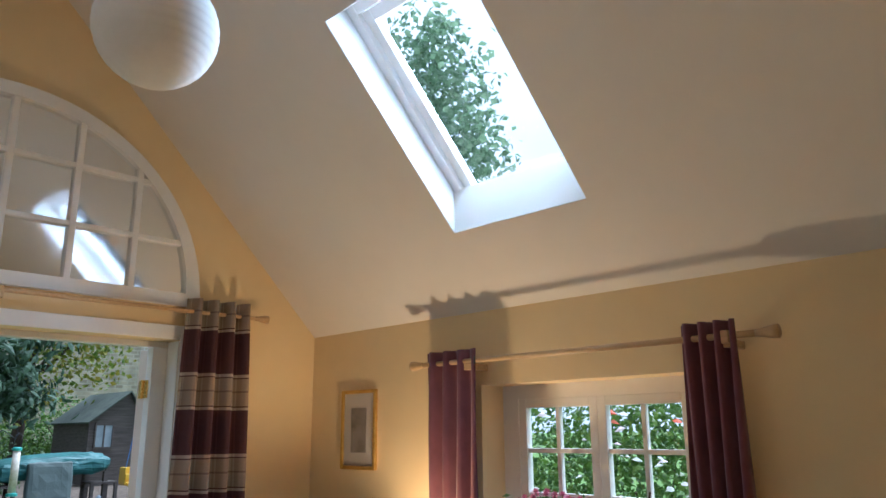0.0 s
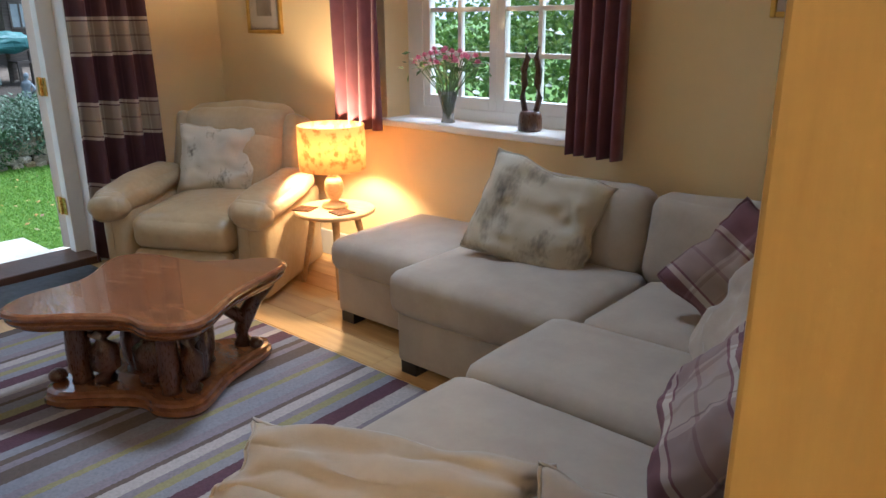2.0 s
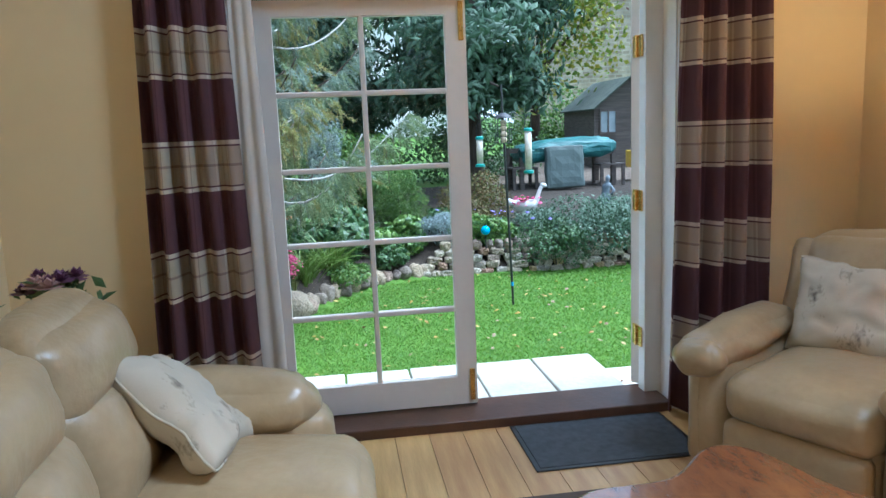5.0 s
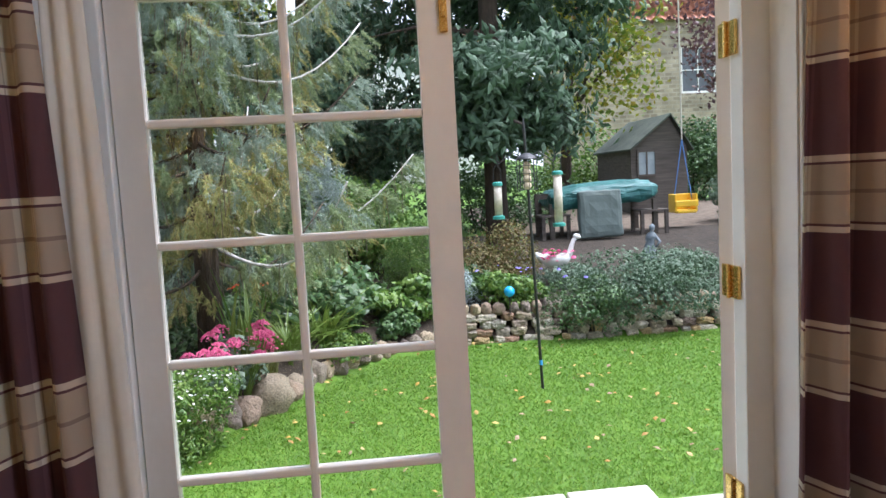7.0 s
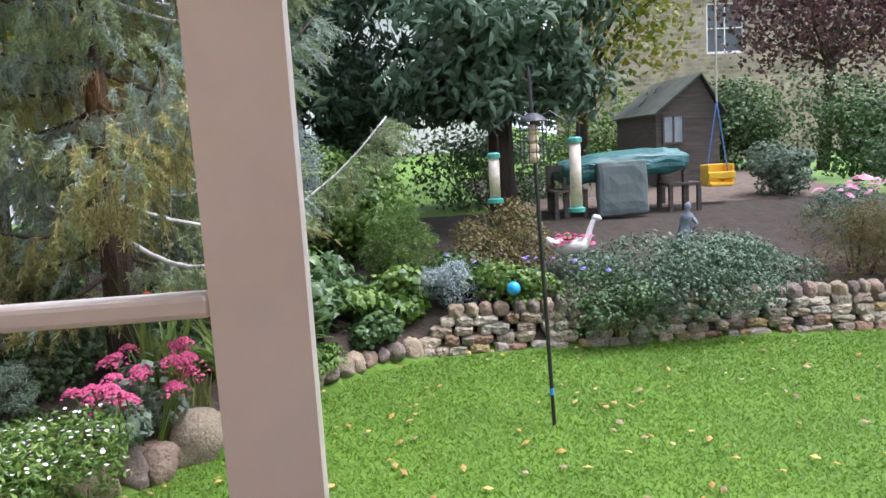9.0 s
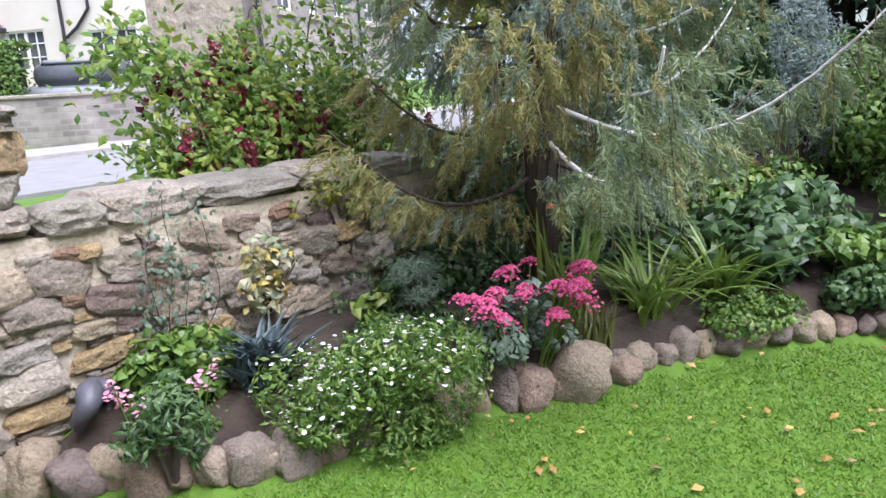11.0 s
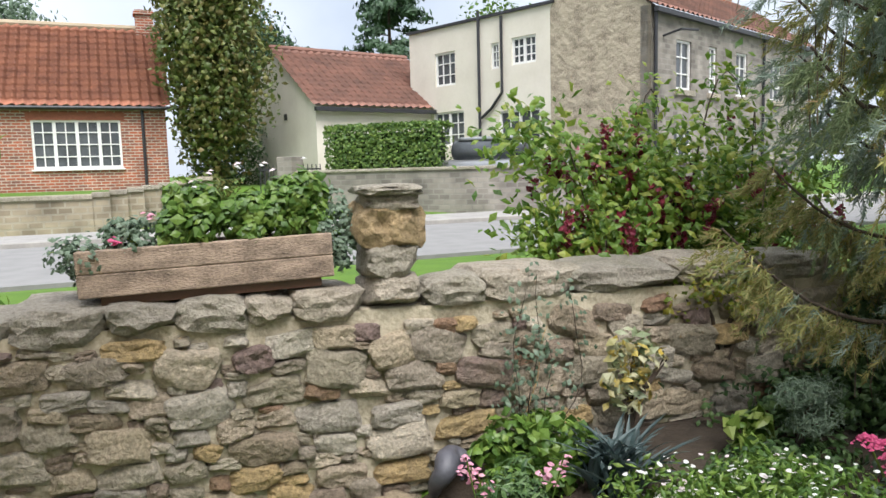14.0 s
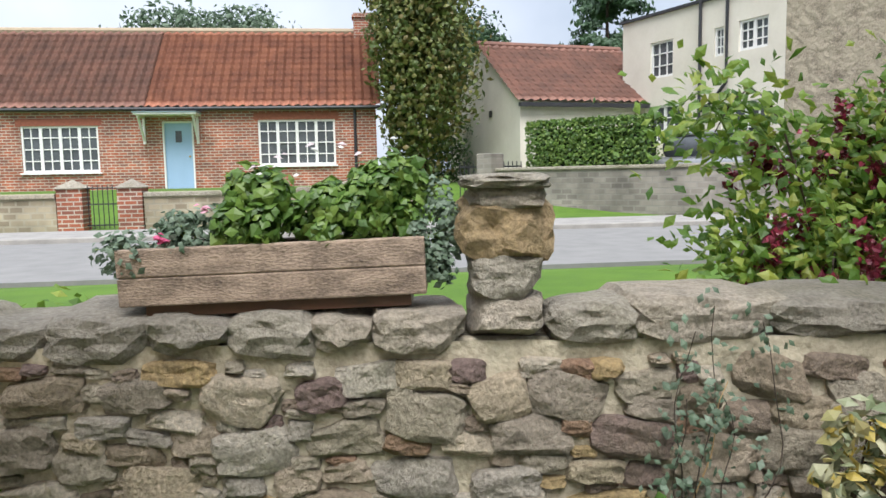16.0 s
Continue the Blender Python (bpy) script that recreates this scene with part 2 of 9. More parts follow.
def cloth(bm, pts, z0, z1, amp, waves, seed=0.0, nz=10, flare=0.0):
    """A hanging curtain that follows a straight line of two points in folds, from z1 down to z0."""
    (xa, ya), (xb, yb) = pts
    n = waves * 8
    dx, dy = xb - xa, yb - ya
    ln = math.hypot(dx, dy)
    nx, ny = -dy / ln, dx / ln
    rows = []
    for k in range(nz + 1):
        f = k / nz
        row = []
        for i in range(n + 1):
            u = i / n
            a = amp * (0.75 + 0.45 * f) * math.sin(2 * math.pi * waves * u + 0.5 * math.sin(3.1 * f + seed + u * 4))
            a += amp * 0.35 * math.sin(5.3 * u * waves + seed + 2 * f)
            s = (u - 0.5) * flare * f
            row.append(bm.verts.new((xa + dx * (u + s) + nx * a, ya + dy * (u + s) + ny * a, z1 + (z0 - z1) * f)))
        rows.append(row)
    for a, b in zip(rows, rows[1:]):
        for i in range(n):
            bm.faces.new((a[i], a[i + 1], b[i + 1], b[i]))
    return bm


def raw(name, verts, faces, material, parent=None, label="", smooth=False):
    me = bpy.data.meshes.new(name)
    me.from_pydata(verts, [], faces)
    if smooth:
        for p in me.polygons:
            p.use_smooth = True
    me.materials.append(material)
    ob = new(name, me)
    ob.parent = parent
    if label:
        ob["label"] = label
    return ob


def leaves(name, centres, normals, length, width, material, parent, label="", rng=None, fold=0.25, jitter=0.5):
    """Many small bent leaves, two quads each, about the given centres and facing along the normals."""
    rng = rng or np.random.default_rng(1)
    c = np.asarray(centres, float)
    nn = np.asarray(normals, float)
    count = len(c)
    nn = nn + rng.normal(0, jitter, (count, 3))
    nn /= np.linalg.norm(nn, axis=1)[:, None] + 1e-9
    side = np.cross(nn, rng.normal(0, 1, (count, 3)))
    side /= np.linalg.norm(side, axis=1)[:, None] + 1e-9
    along = np.cross(nn, side)
    s = rng.uniform(0.6, 1.3, count)[:, None]
    ll, ww = length * s / 2, width * s / 2
    drop = nn * fold * ll
    v = np.stack([c - along * ll - drop * 0.6, c + side * ww - drop * 0.2, c + along * ll - drop, c - side * ww - drop * 0.2, c + drop * 0.3], 1)
    v = v.reshape(-1, 3)
    b = np.arange(count) * 5
    f = np.stack([np.stack([b, b + 1, b + 4], 1), np.stack([b + 1, b + 2, b + 4], 1), np.stack([b + 2, b + 3, b + 4], 1), np.stack([b + 3, b, b + 4], 1)], 1).reshape(-1, 3)
    return raw(name, v.tolist(), f.tolist(), material, parent, label)


# ---- the room ----
XW, XE, YS, YN, EAVE, RIDGE = -3.80, 0.30, -0.46, 3.37, 2.08, 1.45
TOP = EAVE + (YN - RIDGE)


def structure(name, bm, material, label, category):
    return tagged(mesh_ob(name, bm, material), label, category, kind="structure")


def gable(x0, x1, y0, y1, holes, extra=0.0):
    """A gable wall between x0 and x1 with rectangular openings (ya, yb, za, zb), in slabs."""
    bm = bmesh.new()
    cuts = sorted({y0, y1, RIDGE, *[h[0] for h in holes], *[h[1] for h in holes]})
    for a, b in zip(cuts, cuts[1:]):
        spans = [(-0.4, None)]
        for ya, yb, za, zb in holes:
            if ya <= a and b <= yb:
                spans = [(-0.4, za), (zb, None)]
        za_top = lambda y: min(TOP, EAVE + extra + min(y - YS, YN - y)) + 0.02
        for lo, hi in spans:
            if hi is not None and hi <= lo:
                continue
            ta, tb = (hi, hi) if hi is not None else (za_top(a), za_top(b))
            v = [bm.verts.new(p) for p in ((x0, a, lo), (x0, b, lo), (x0, b, tb), (x0, a, ta), (x1, a, lo), (x1, b, lo), (x1, b, tb), (x1, a, ta))]
            for q in ((0, 1, 2, 3), (7, 6, 5, 4), (0, 4, 5, 1), (1, 5, 6, 2), (2, 6, 7, 3), (3, 7, 4, 0)):
                bm.faces.new([v[i] for i in q])
    bmesh.ops.remove_doubles(bm, verts=bm.verts, dist=1e-5)
    return bm


DOOR_Y0, DOOR_Y1, DOOR_Z = 0.40, 2.44, 1.99
structure("wall_west", gable(XW - 0.085, XW, YS - 0.18, YN + 0.26, [(DOOR_Y0, DOOR_Y1, -0.4, DOOR_Z)]), CREAM, "cream painted gable wall around the garden doors", "wall")
structure("wall_east", gable(XE, XE + 0.12, YS - 0.26, YN + 0.26, [(-0.45, 0.93, -0.4, 2.05)]), CREAM, "cream painted wall with a wide opening", "wall")
WX0, WX1, WZ0, WZ1 = -2.34, -1.23, 0.84, 1.70
structure("wall_north", boxes((XW - 0.0, WX0, YN, YN + 0.26, -0.4, 2.3), (WX1, XE, YN, YN + 0.26, -0.4, 2.3),
                              (WX0, WX1, YN, YN + 0.26, -0.4, WZ0), (WX0, WX1, YN, YN + 0.26, WZ1, 2.3)), CREAM, "cream painted wall with a deep cottage window", "wall")
structure("wall_south", boxes((XW, 3.2, YS - 0.18, YS, -0.4, 2.1)), CREAM, "plain cream painted wall behind the leather sofa", "wall")
# the hall behind the opening
structure("wall_hall", boxes((3.2, 3.3, YS - 0.24, YN + 0.2, -0.1, 2.6), (0.40, 3.2, 2.2, 2.3, -0.1, 2.6)), CREAM, "plain cream hall wall", "wall")
structure("ceiling_hall", boxes((0.40, 3.2, YS, 2.2, 2.45, 2.55)), CEILING, "plain white hall ceiling", "ceiling")


def roof():
    """The sloping ceiling with the roof light's shaft cut through the north slope."""
    bm = bmesh.new()

    def slope(x0, x1, y0, y1, north):
        f = (lambda y: EAVE + (YN - y)) if north else (lambda y: EAVE + (y - YS))
        v = [bm.verts.new((x, y, f(y) + o)) for o in (0, 0.22) for x, y in ((x0, y0), (x1, y0), (x1, y1), (x0, y1))]
        for q in ((3, 2, 1, 0), (4, 5, 6, 7), (0, 1, 5, 4), (1, 2, 6, 5), (2, 3, 7, 6), (3, 0, 4, 7)):
            bm.faces.new([v[i] for i in q])
    xa, xb = XW - 0.19, XE + 0.12
    slope(xa, SX0, RIDGE, YN + 0.3, True)
    slope(SX1, xb, RIDGE, YN + 0.3, True)
    slope(SX0, SX1, RIDGE, SY0, True)
    slope(SX0, SX1, SY1, YN + 0.3, True)
    slope(xa, xb, YS - 0.18, RIDGE, False)
    return bm


SX0, SX1, SY0, SY1 = -2.20, -1.43, 2.22, 3.035
structure("ceiling", roof(), CEILING, "white vaulted ceiling over the sitting room", "ceiling")
structure("floor_base", boxes((XW - 0.2, 3.2, YS, YN, -0.4, -0.02)), DARKWOOD, "dark subfloor under the boards", "floor")

# Ochre lowered in tone so the near jamb reads as shaded beside the lamp.
LINING = surf("pine lining with shade in colour", (0.27, 0.175, 0.045), (0.21, 0.13, 0.033), 5, 0.4, 0.06, 40, stretch=(6, 6, 0.6))
for a in ((XE - 0.008, XE + 0.128, 0.904, 0.929, 0.0, 2.02), (XE - 0.008, XE + 0.128, -0.449, -0.424, 0.0, 2.02), (XE - 0.008, XE + 0.128, -0.449, 0.929, 2.021, 2.049)):
    structure("door_lining", boxes(a, bevel=0.003), LINING, "pine lining of the hall opening, darkened in colour for shade", "door lining")

for a in ((XW - 0.19, XW - 0.086, DOOR_Y1, YN + 0.26, -0.4, 2.4), (XW - 0.19, XW - 0.086, DOOR_Y0 - 0.12, DOOR_Y0, -0.4, DOOR_Z), (XW - 0.19, XW - 0.086, DOOR_Y0 - 0.12, DOOR_Y1, DOOR_Z, 2.4)):
    structure("wall_west_outer", boxes(a), CREAM, "outer face of the gable wall around the doors", "wall")


# ---- garden doors ----
LEAF_X = -3.975


# White paint with the warmth of lamplight on the leaves mixed into its colour.
DOORPAINT = surf("white door paint tinted by lamplight", (0.80, 0.74, 0.68), (0.74, 0.68, 0.62), 4, 0.35, 0.05, 40)


def door_frame():
    f = thing("door_1", pose(0, 0, 0), "white glazed garden doors, one leaf open outwards", "door", kind="structure")
    x0, x1 = LEAF_X - 0.028, LEAF_X + 0.045
    part("jamb", boxes((x0, x1, 0.40, 0.575, -0.02, 1.955), bevel=0.004), WHITE, f)
    part("jamb", boxes((x0, x1, 2.35, 2.44, -0.02, 1.955), bevel=0.004), WHITE, f)
    part("head", boxes((x0, x1, 0.40, 2.44, 1.955, 1.99), bevel=0.004), WHITE, f)
    for y in (2.434, 0.400):
        part("reveal", boxes((x1 + 0.001, XW + 0.003, y, y + 0.006, -0.02, 1.985)), WHITE, f, "white painted reveal")
    for y0, y1 in ((2.441, 2.52), (0.32, 0.399)):
        part("architrave", boxes((XW, XW + 0.016, y0, y1, 0.0, 2.07), bevel=0.004), WHITE, f)
        part("bead", boxes((XW + 0.015, XW + 0.022, y0 + 0.012, y0 + 0.022, 0.0, 2.07), bevel=0.003), WHITE, f)
    part("architrave", boxes((XW, XW + 0.016, 0.40, 2.44, 1.991, 2.07), bevel=0.004), WHITE, f)
    part("threshold", boxes((-4.05, XW + 0.03, 0.42, 2.42, -0.05, 0.045), bevel=0.006), DARKWOOD, f, "dark stained wooden threshold")
    return f


def leaf(f, m, w, glass_label, fittings):
    """A ten-pane leaf in its own y-z plane, hinge at y=0, reaching to y=w."""
    z0, z1, st = 0.055, 1.945, 0.082
    rows = [0.19, 0.525, 0.868, 1.206, 1.543, 1.875]
    mid = w / 2 + 0.0
    bm = boxes((-0.022, 0.022, 0, st, z0, z1), (-0.022, 0.022, w - st - 0.012, w, z0, z1), (-0.022, 0.022, st, w - st - 0.012, z0, rows[0]),
               (-0.022, 0.022, st, w - st - 0.012, rows[-1], z1))
    holder = mesh_ob("leaf", bm, DOORPAINT, f)
    holder.matrix_world = m
    part("glazing_bar", boxes((-0.018, 0.018, mid - 0.012, mid + 0.012, rows[0], rows[-1]), bevel=0.006), DOORPAINT, holder)
    for z in rows[1:-1]:
        part("glazing_bar", boxes((-0.0175, 0.0175, st, w - st - 0.012, z - 0.012, z + 0.012), bevel=0.006), DOORPAINT, holder)
    for a, b in zip(rows, rows[1:]):
        for y0, y1 in ((st, mid), (mid, w - st - 0.012)):
            p = part("pane", boxes((-0.002, 0.002, y0 + 0.004, y1 - 0.004, a + 0.004, b - 0.004)), GLASS, holder)
            p.visible_shadow = False
    if fittings:
        part("bolt", boxes((0.022, 0.034, w - 0.035, w - 0.012, 0.075, 0.23), (0.030, 0.042, w - 0.030, w - 0.018, 0.12, 0.15), bevel=0.002), BRASS, holder, "brass slide bolt")
        part("bolt", boxes((0.022, 0.034, w - 0.035, w - 0.012, 1.76, 1.93), (0.030, 0.042, w - 0.030, w - 0.018, 1.80, 1.83), bevel=0.002), BRASS, holder, "brass slide bolt")
    return holder


door = door_frame()
leaf(door, pose(LEAF_X - 0.012, 0.58, 0), 0.935, "", True)
leaf(door, pose(LEAF_X - 0.06, 2.345, 0, 0, 0, 38), 0.86, "", False)
for z in (0.317, 0.994, 1.72):
    bm = boxes((LEAF_X - 0.075, LEAF_X - 0.028, 2.336, 2.349, z - 0.05, z + 0.05), (LEAF_X - 0.026, LEAF_X + 0.024, 2.339, 2.349, z - 0.05, z + 0.05), bevel=0.002)
    tube(bm, [(LEAF_X - 0.027, 2.335, z - 0.052), (LEAF_X - 0.027, 2.335, z + 0.052)], 0.007, 8)
    part("hinge", bm, BRASS, door, "polished brass butt hinge")


# ---- window ----
def cottage_window():
    w = thing("window_1", pose(0, 0, 0), "white painted cottage window with small panes in a deep sill", "window", kind="structure")
    y = 3.54
    part("window_frame", boxes((WX0, WX0 + 0.10, y, y + 0.07, WZ0, WZ1), (WX1 - 0.07, WX1, y, y + 0.07, WZ0, WZ1), (WX0 + 0.10, WX1 - 0.07, y, y + 0.07, WZ1 - 0.07, WZ1),
                               (WX0 + 0.10, WX1 - 0.07, y, y + 0.07, WZ0, WZ0 + 0.06)), WHITE, w)
    part("window_sill", boxes((WX0 - 0.03, WX1 + 0.02, YN - 0.035, y + 0.02, WZ0 - 0.03, WZ0 + 0.006), bevel=0.008), WHITE, w, "white painted deep window sill")
    xa, xb, za, zb = WX0 + 0.10, WX1 - 0.07, WZ0 + 0.06, WZ1 - 0.07
    mid = (xa + xb) / 2
    for x0, x1 in ((xa, mid), (mid, xb)):
        s = part("sash", boxes((x0, x0 + 0.045, y + 0.005, y + 0.05, za, zb), (x1 - 0.045, x1, y + 0.005, y + 0.05, za, zb), (x0 + 0.045, x1 - 0.045, y + 0.005, y + 0.05, za, za + 0.06),
                               (x0 + 0.045, x1 - 0.045, y + 0.005, y + 0.05, zb - 0.045, zb), bevel=0.003), WHITE, w)
        gx0, gx1, gz0, gz1 = x0 + 0.045, x1 - 0.045, za + 0.06, zb - 0.045
        part("glazing_bar", boxes(((gx0 + gx1) / 2 - 0.011, (gx0 + gx1) / 2 + 0.011, y + 0.012, y + 0.042, gz0, gz1), bevel=0.003), WHITE, s)
        for i in (1, 2):
            z = gz0 + (gz1 - gz0) * i / 3
            part("glazing_bar", boxes((gx0, gx1, y + 0.0125, y + 0.0415, z - 0.011, z + 0.011), bevel=0.003), WHITE, s)
        for i in range(3):
            for a, b in ((gx0, (gx0 + gx1) / 2), ((gx0 + gx1) / 2, gx1)):
                p = part("pane", boxes((a, b, y + 0.026, y + 0.029, gz0 + (gz1 - gz0) * i / 3, gz0 + (gz1 - gz0) * (i + 1) / 3)), GLASS, s)
                p.visible_shadow = False
    return w


cottage_window()


def roof_light():
    """The roof light sits in the slope; built flat and tilted 45 degrees."""
    w = thing("window_2", pose((SX0 + SX1) / 2, (SY0 + SY1) / 2, EAVE + YN - (SY0 + SY1) / 2, -45, 0, 0), "white framed sloping roof light set in a deep reveal", "window", kind="structure")
    hx, hy = (SX1 - SX0) / 2, (SY1 - SY0) / 2 * math.sqrt(2)
    lin = part("reveal", boxes((-hx - 0.02, -hx + 0.004, -hy, hy, 0.002, 0.24), (hx - 0.004, hx + 0.02, -hy, hy, 0.002, 0.24), (-hx, hx, -hy - 0.02, -hy + 0.004, 0.002, 0.24),
                               (-hx, hx, hy - 0.004, hy + 0.02, 0.002, 0.24)), WHITE, w)
    fr = part("window_frame", boxes((-hx, -hx + 0.055, -hy, hy, 0.15, 0.22), (hx - 0.055, hx, -hy, hy, 0.15, 0.22), (-hx + 0.055, hx - 0.055, -hy, -hy + 0.05, 0.15, 0.22),
                                    (-hx + 0.055, hx - 0.055, hy - 0.06, hy, 0.15, 0.22), bevel=0.004), WHITE, w)
    sa = part("sash", boxes((-hx + 0.06, -hx + 0.11, -hy + 0.055, hy - 0.065, 0.17, 0.215), (hx - 0.11, hx - 0.06, -hy + 0.055, hy - 0.065, 0.17, 0.215),
                            (-hx + 0.11, hx - 0.11, -hy + 0.055, -hy + 0.11, 0.17, 0.215), (-hx + 0.11, hx - 0.11, hy - 0.115, hy - 0.065, 0.17, 0.215), bevel=0.004), WHITE, w)
    bar = bmesh.new()
    tube(bar, [(-hx + 0.07, hy - 0.05, 0.14), (hx - 0.07, hy - 0.05, 0.14)], 0.014, 10)
    part("handle_bar", bar, WHITE, w, "white opening bar")
    p = part("pane", boxes((-hx + 0.10, hx - 0.10, -hy + 0.10, hy - 0.11, 0.19, 0.195)), GLASS, sa)
    p.visible_shadow = False


roof_light()


# ---- arched mirror over the doors ----
def arch_mirror():
    a = thing("arched_mirror", pose(XW + 0.012, 1.455, 2.20), "white arched window-frame mirror above the garden doors", "mirror")
    rx, rz = 1.06, 1.02
    n = 40
    bm = bmesh.new()
    outer = [(rx * math.cos(math.pi * i / n), rz * math.sin(math.pi * i / n)) for i in range(n + 1)]
    inner = [((rx - 0.085) * math.cos(math.pi * i / n), 0.05 + (rz - 0.12) * math.sin(math.pi * i / n)) for i in range(n + 1)]
    vo = [[bm.verts.new((x, y, z)) for y, z in outer] for x in (0, 0.045)]
    vi = [[bm.verts.new((x, y, z)) for y, z in inner] for x in (0, 0.045)]
    for i in range(n):
        bm.faces.new((vo[1][i], vo[1][i + 1], vi[1][i + 1], vi[1][i]))
        bm.faces.new((vo[0][i], vo[0][i + 1], vo[1][i + 1], vo[1][i]))
        bm.faces.new((vi[0][i], vi[0][i + 1], vi[1][i + 1], vi[1][i]))
    box(bm, 0, 0.046, -rx, rx, -0.02, 0.05)
    part("frame", bm, WHITE, a)
    g = bmesh.new()
    vs = [g.verts.new((0.010, y, z)) for y, z in inner]
    g.faces.new(vs)
    part("mirror_glass", g, MIRROR, a)
    for y in (-0.66, -0.33, 0.0, 0.33, 0.66):
        h = 0.05 + (rz - 0.10) * math.sqrt(max(0, 1 - (y / (rx - 0.07)) ** 2))
        part("glazing_bar", boxes((0.010, 0.040, y - 0.017, y + 0.017, 0.04, h), bevel=0.004), WHITE, a)
    for z in (0.34, 0.66):
        half = (rx - 0.07) * math.sqrt(max(0, 1 - ((z - 0.05) / (rz - 0.10)) ** 2))
        part("glazing_bar", boxes((0.010, 0.038, -half, half, z - 0.014, z + 0.014), bevel=0.004), WHITE, a)
    return a


arch_mirror()


# ---- curtains and poles ----
def pole(name, a, b, r, label, category="curtain pole"):
    t = thing(name, Matrix.Translation(a), label, category)
    d = Vector(b) - Vector(a)
    u = d.normalized()
    bm = bmesh.new()
    tube(bm, [(0, 0, 0), tuple(d)], r, 12)
    part("rod", bm, RODWOOD, t, smooth=True)
    for p, s in ((Vector((0, 0, 0)), -1), (d, 1)):
        bm = bmesh.new()
        tube(bm, [tuple(p), tuple(p + u * s * 0.02), tuple(p + u * s * 0.06), tuple(p + u * s * 0.085)], [r * 1.1, r * 1.2, r * 1.9, r * 2.0], 14)
        part("finial", bm, RODWOOD, t, "turned wooden finial", True)
    return t, d, u


t, d, u = pole("curtain_pole", (-2.64, 3.25, 1.815), (-0.88, 3.25, 1.815), 0.013, "pale wooden curtain pole above the cottage window")
for x in (1.62,):
    part("bracket", boxes((x, x + 0.05, -0.01, 0.12, -0.045, -0.012), (x + 0.005, x + 0.045, -0.02, 0.02, -0.03, 0.02), bevel=0.004), RODWOOD, t)
part("bracket", boxes((0.30, 0.35, -0.01, 0.12, -0.045, -0.012), bevel=0.004), RODWOOD, t)
t, d, u = pole("curtain_pole", (-3.70, 2.86, 2.145), (-3.70, -0.02, 2.145), 0.012, "pale wooden curtain pole above the garden doors")
part("bracket", boxes((-0.1, 0.012, -1.42, -1.36, -0.04, 0.02), bevel=0.004), RODWOOD, t)


def plaid(name, plum=(0.105, 0.042, 0.05), oat=(0.44, 0.37, 0.28), pale=(0.60, 0.53, 0.43)):
    """Plum and oatmeal checks: broad bands down the drop crossed by finer bands across it."""
    m = bpy.data.materials.new(name)
    m.use_nodes = True
    n, k = m.node_tree.nodes, m.node_tree.links
    b = n["Principled BSDF"]
    b.inputs["Roughness"].default_value = 0.9
    co = n.new("ShaderNodeTexCoord")
    sep = n.new("ShaderNodeSeparateXYZ")
    k.new(co.outputs["UV"], sep.inputs[0])

    def band(src, period, stops):
        md = n.new("ShaderNodeMath")
        md.operation = "MULTIPLY"
        md.inputs[1].default_value = 1 / period
        k.new(src, md.inputs[0])
        fr = n.new("ShaderNodeMath")
        fr.operation = "FRACT"
        k.new(md.outputs[0], fr.inputs[0])
        r = n.new("ShaderNodeValToRGB")
        r.color_ramp.interpolation = "CONSTANT"
        while len(r.color_ramp.elements) < len(stops):
            r.color_ramp.elements.new(0.5)
        for e, (p, c) in zip(r.color_ramp.elements, stops):
            e.position, e.color = p, (*c, 1)
        k.new(fr.outputs[0], r.inputs["Fac"])
        return r.outputs["Color"]
    dim = tuple(0.5 * (a + b) for a, b in zip(plum, oat))
    down = band(sep.outputs["Y"], 0.443, [(0.0, pale), (0.035, plum), (0.05, oat), (0.22, dim), (0.245, oat), (0.40, plum), (0.415, pale), (0.455, plum)])
    across = band(sep.outputs["X"], 0.30, [(0.0, (0.62, 0.52, 0.50)), (0.40, (1, 0.98, 0.92)), (0.43, (0.72, 0.64, 0.60)), (0.47, (1, 1, 0.94)), (0.66, (0.80, 0.74, 0.66)), (0.70, (1, 1, 0.90)), (0.90, (0.5, 0.42, 0.4)), (0.92, (0.95, 0.9, 0.85))])
    mx = n.new("ShaderNodeMixRGB")
    mx.blend_type = "MULTIPLY"
    mx.inputs["Fac"].default_value = 0.75
    k.new(down, mx.inputs["Color1"])
    k.new(across, mx.inputs["Color2"])
    k.new(mx.outputs[0], b.inputs["Base Color"])
    w = n.new("ShaderNodeTexNoise")
    w.inputs["Scale"].default_value = 700
    bp = n.new("ShaderNodeBump")
    bp.inputs["Strength"].default_value, bp.inputs["Distance"].default_value = 0.25, 0.002
    k.new(w.outputs["Fac"], bp.inputs["Height"])
    k.new(bp.outputs[0], b.inputs["Normal"])
    return m


PLAID = plaid("plum plaid cloth")
PLAID_PALE = surf("cream curtain lining", (0.62, 0.57, 0.50), (0.55, 0.50, 0.44), 6, 0.9, 0.1, 200)


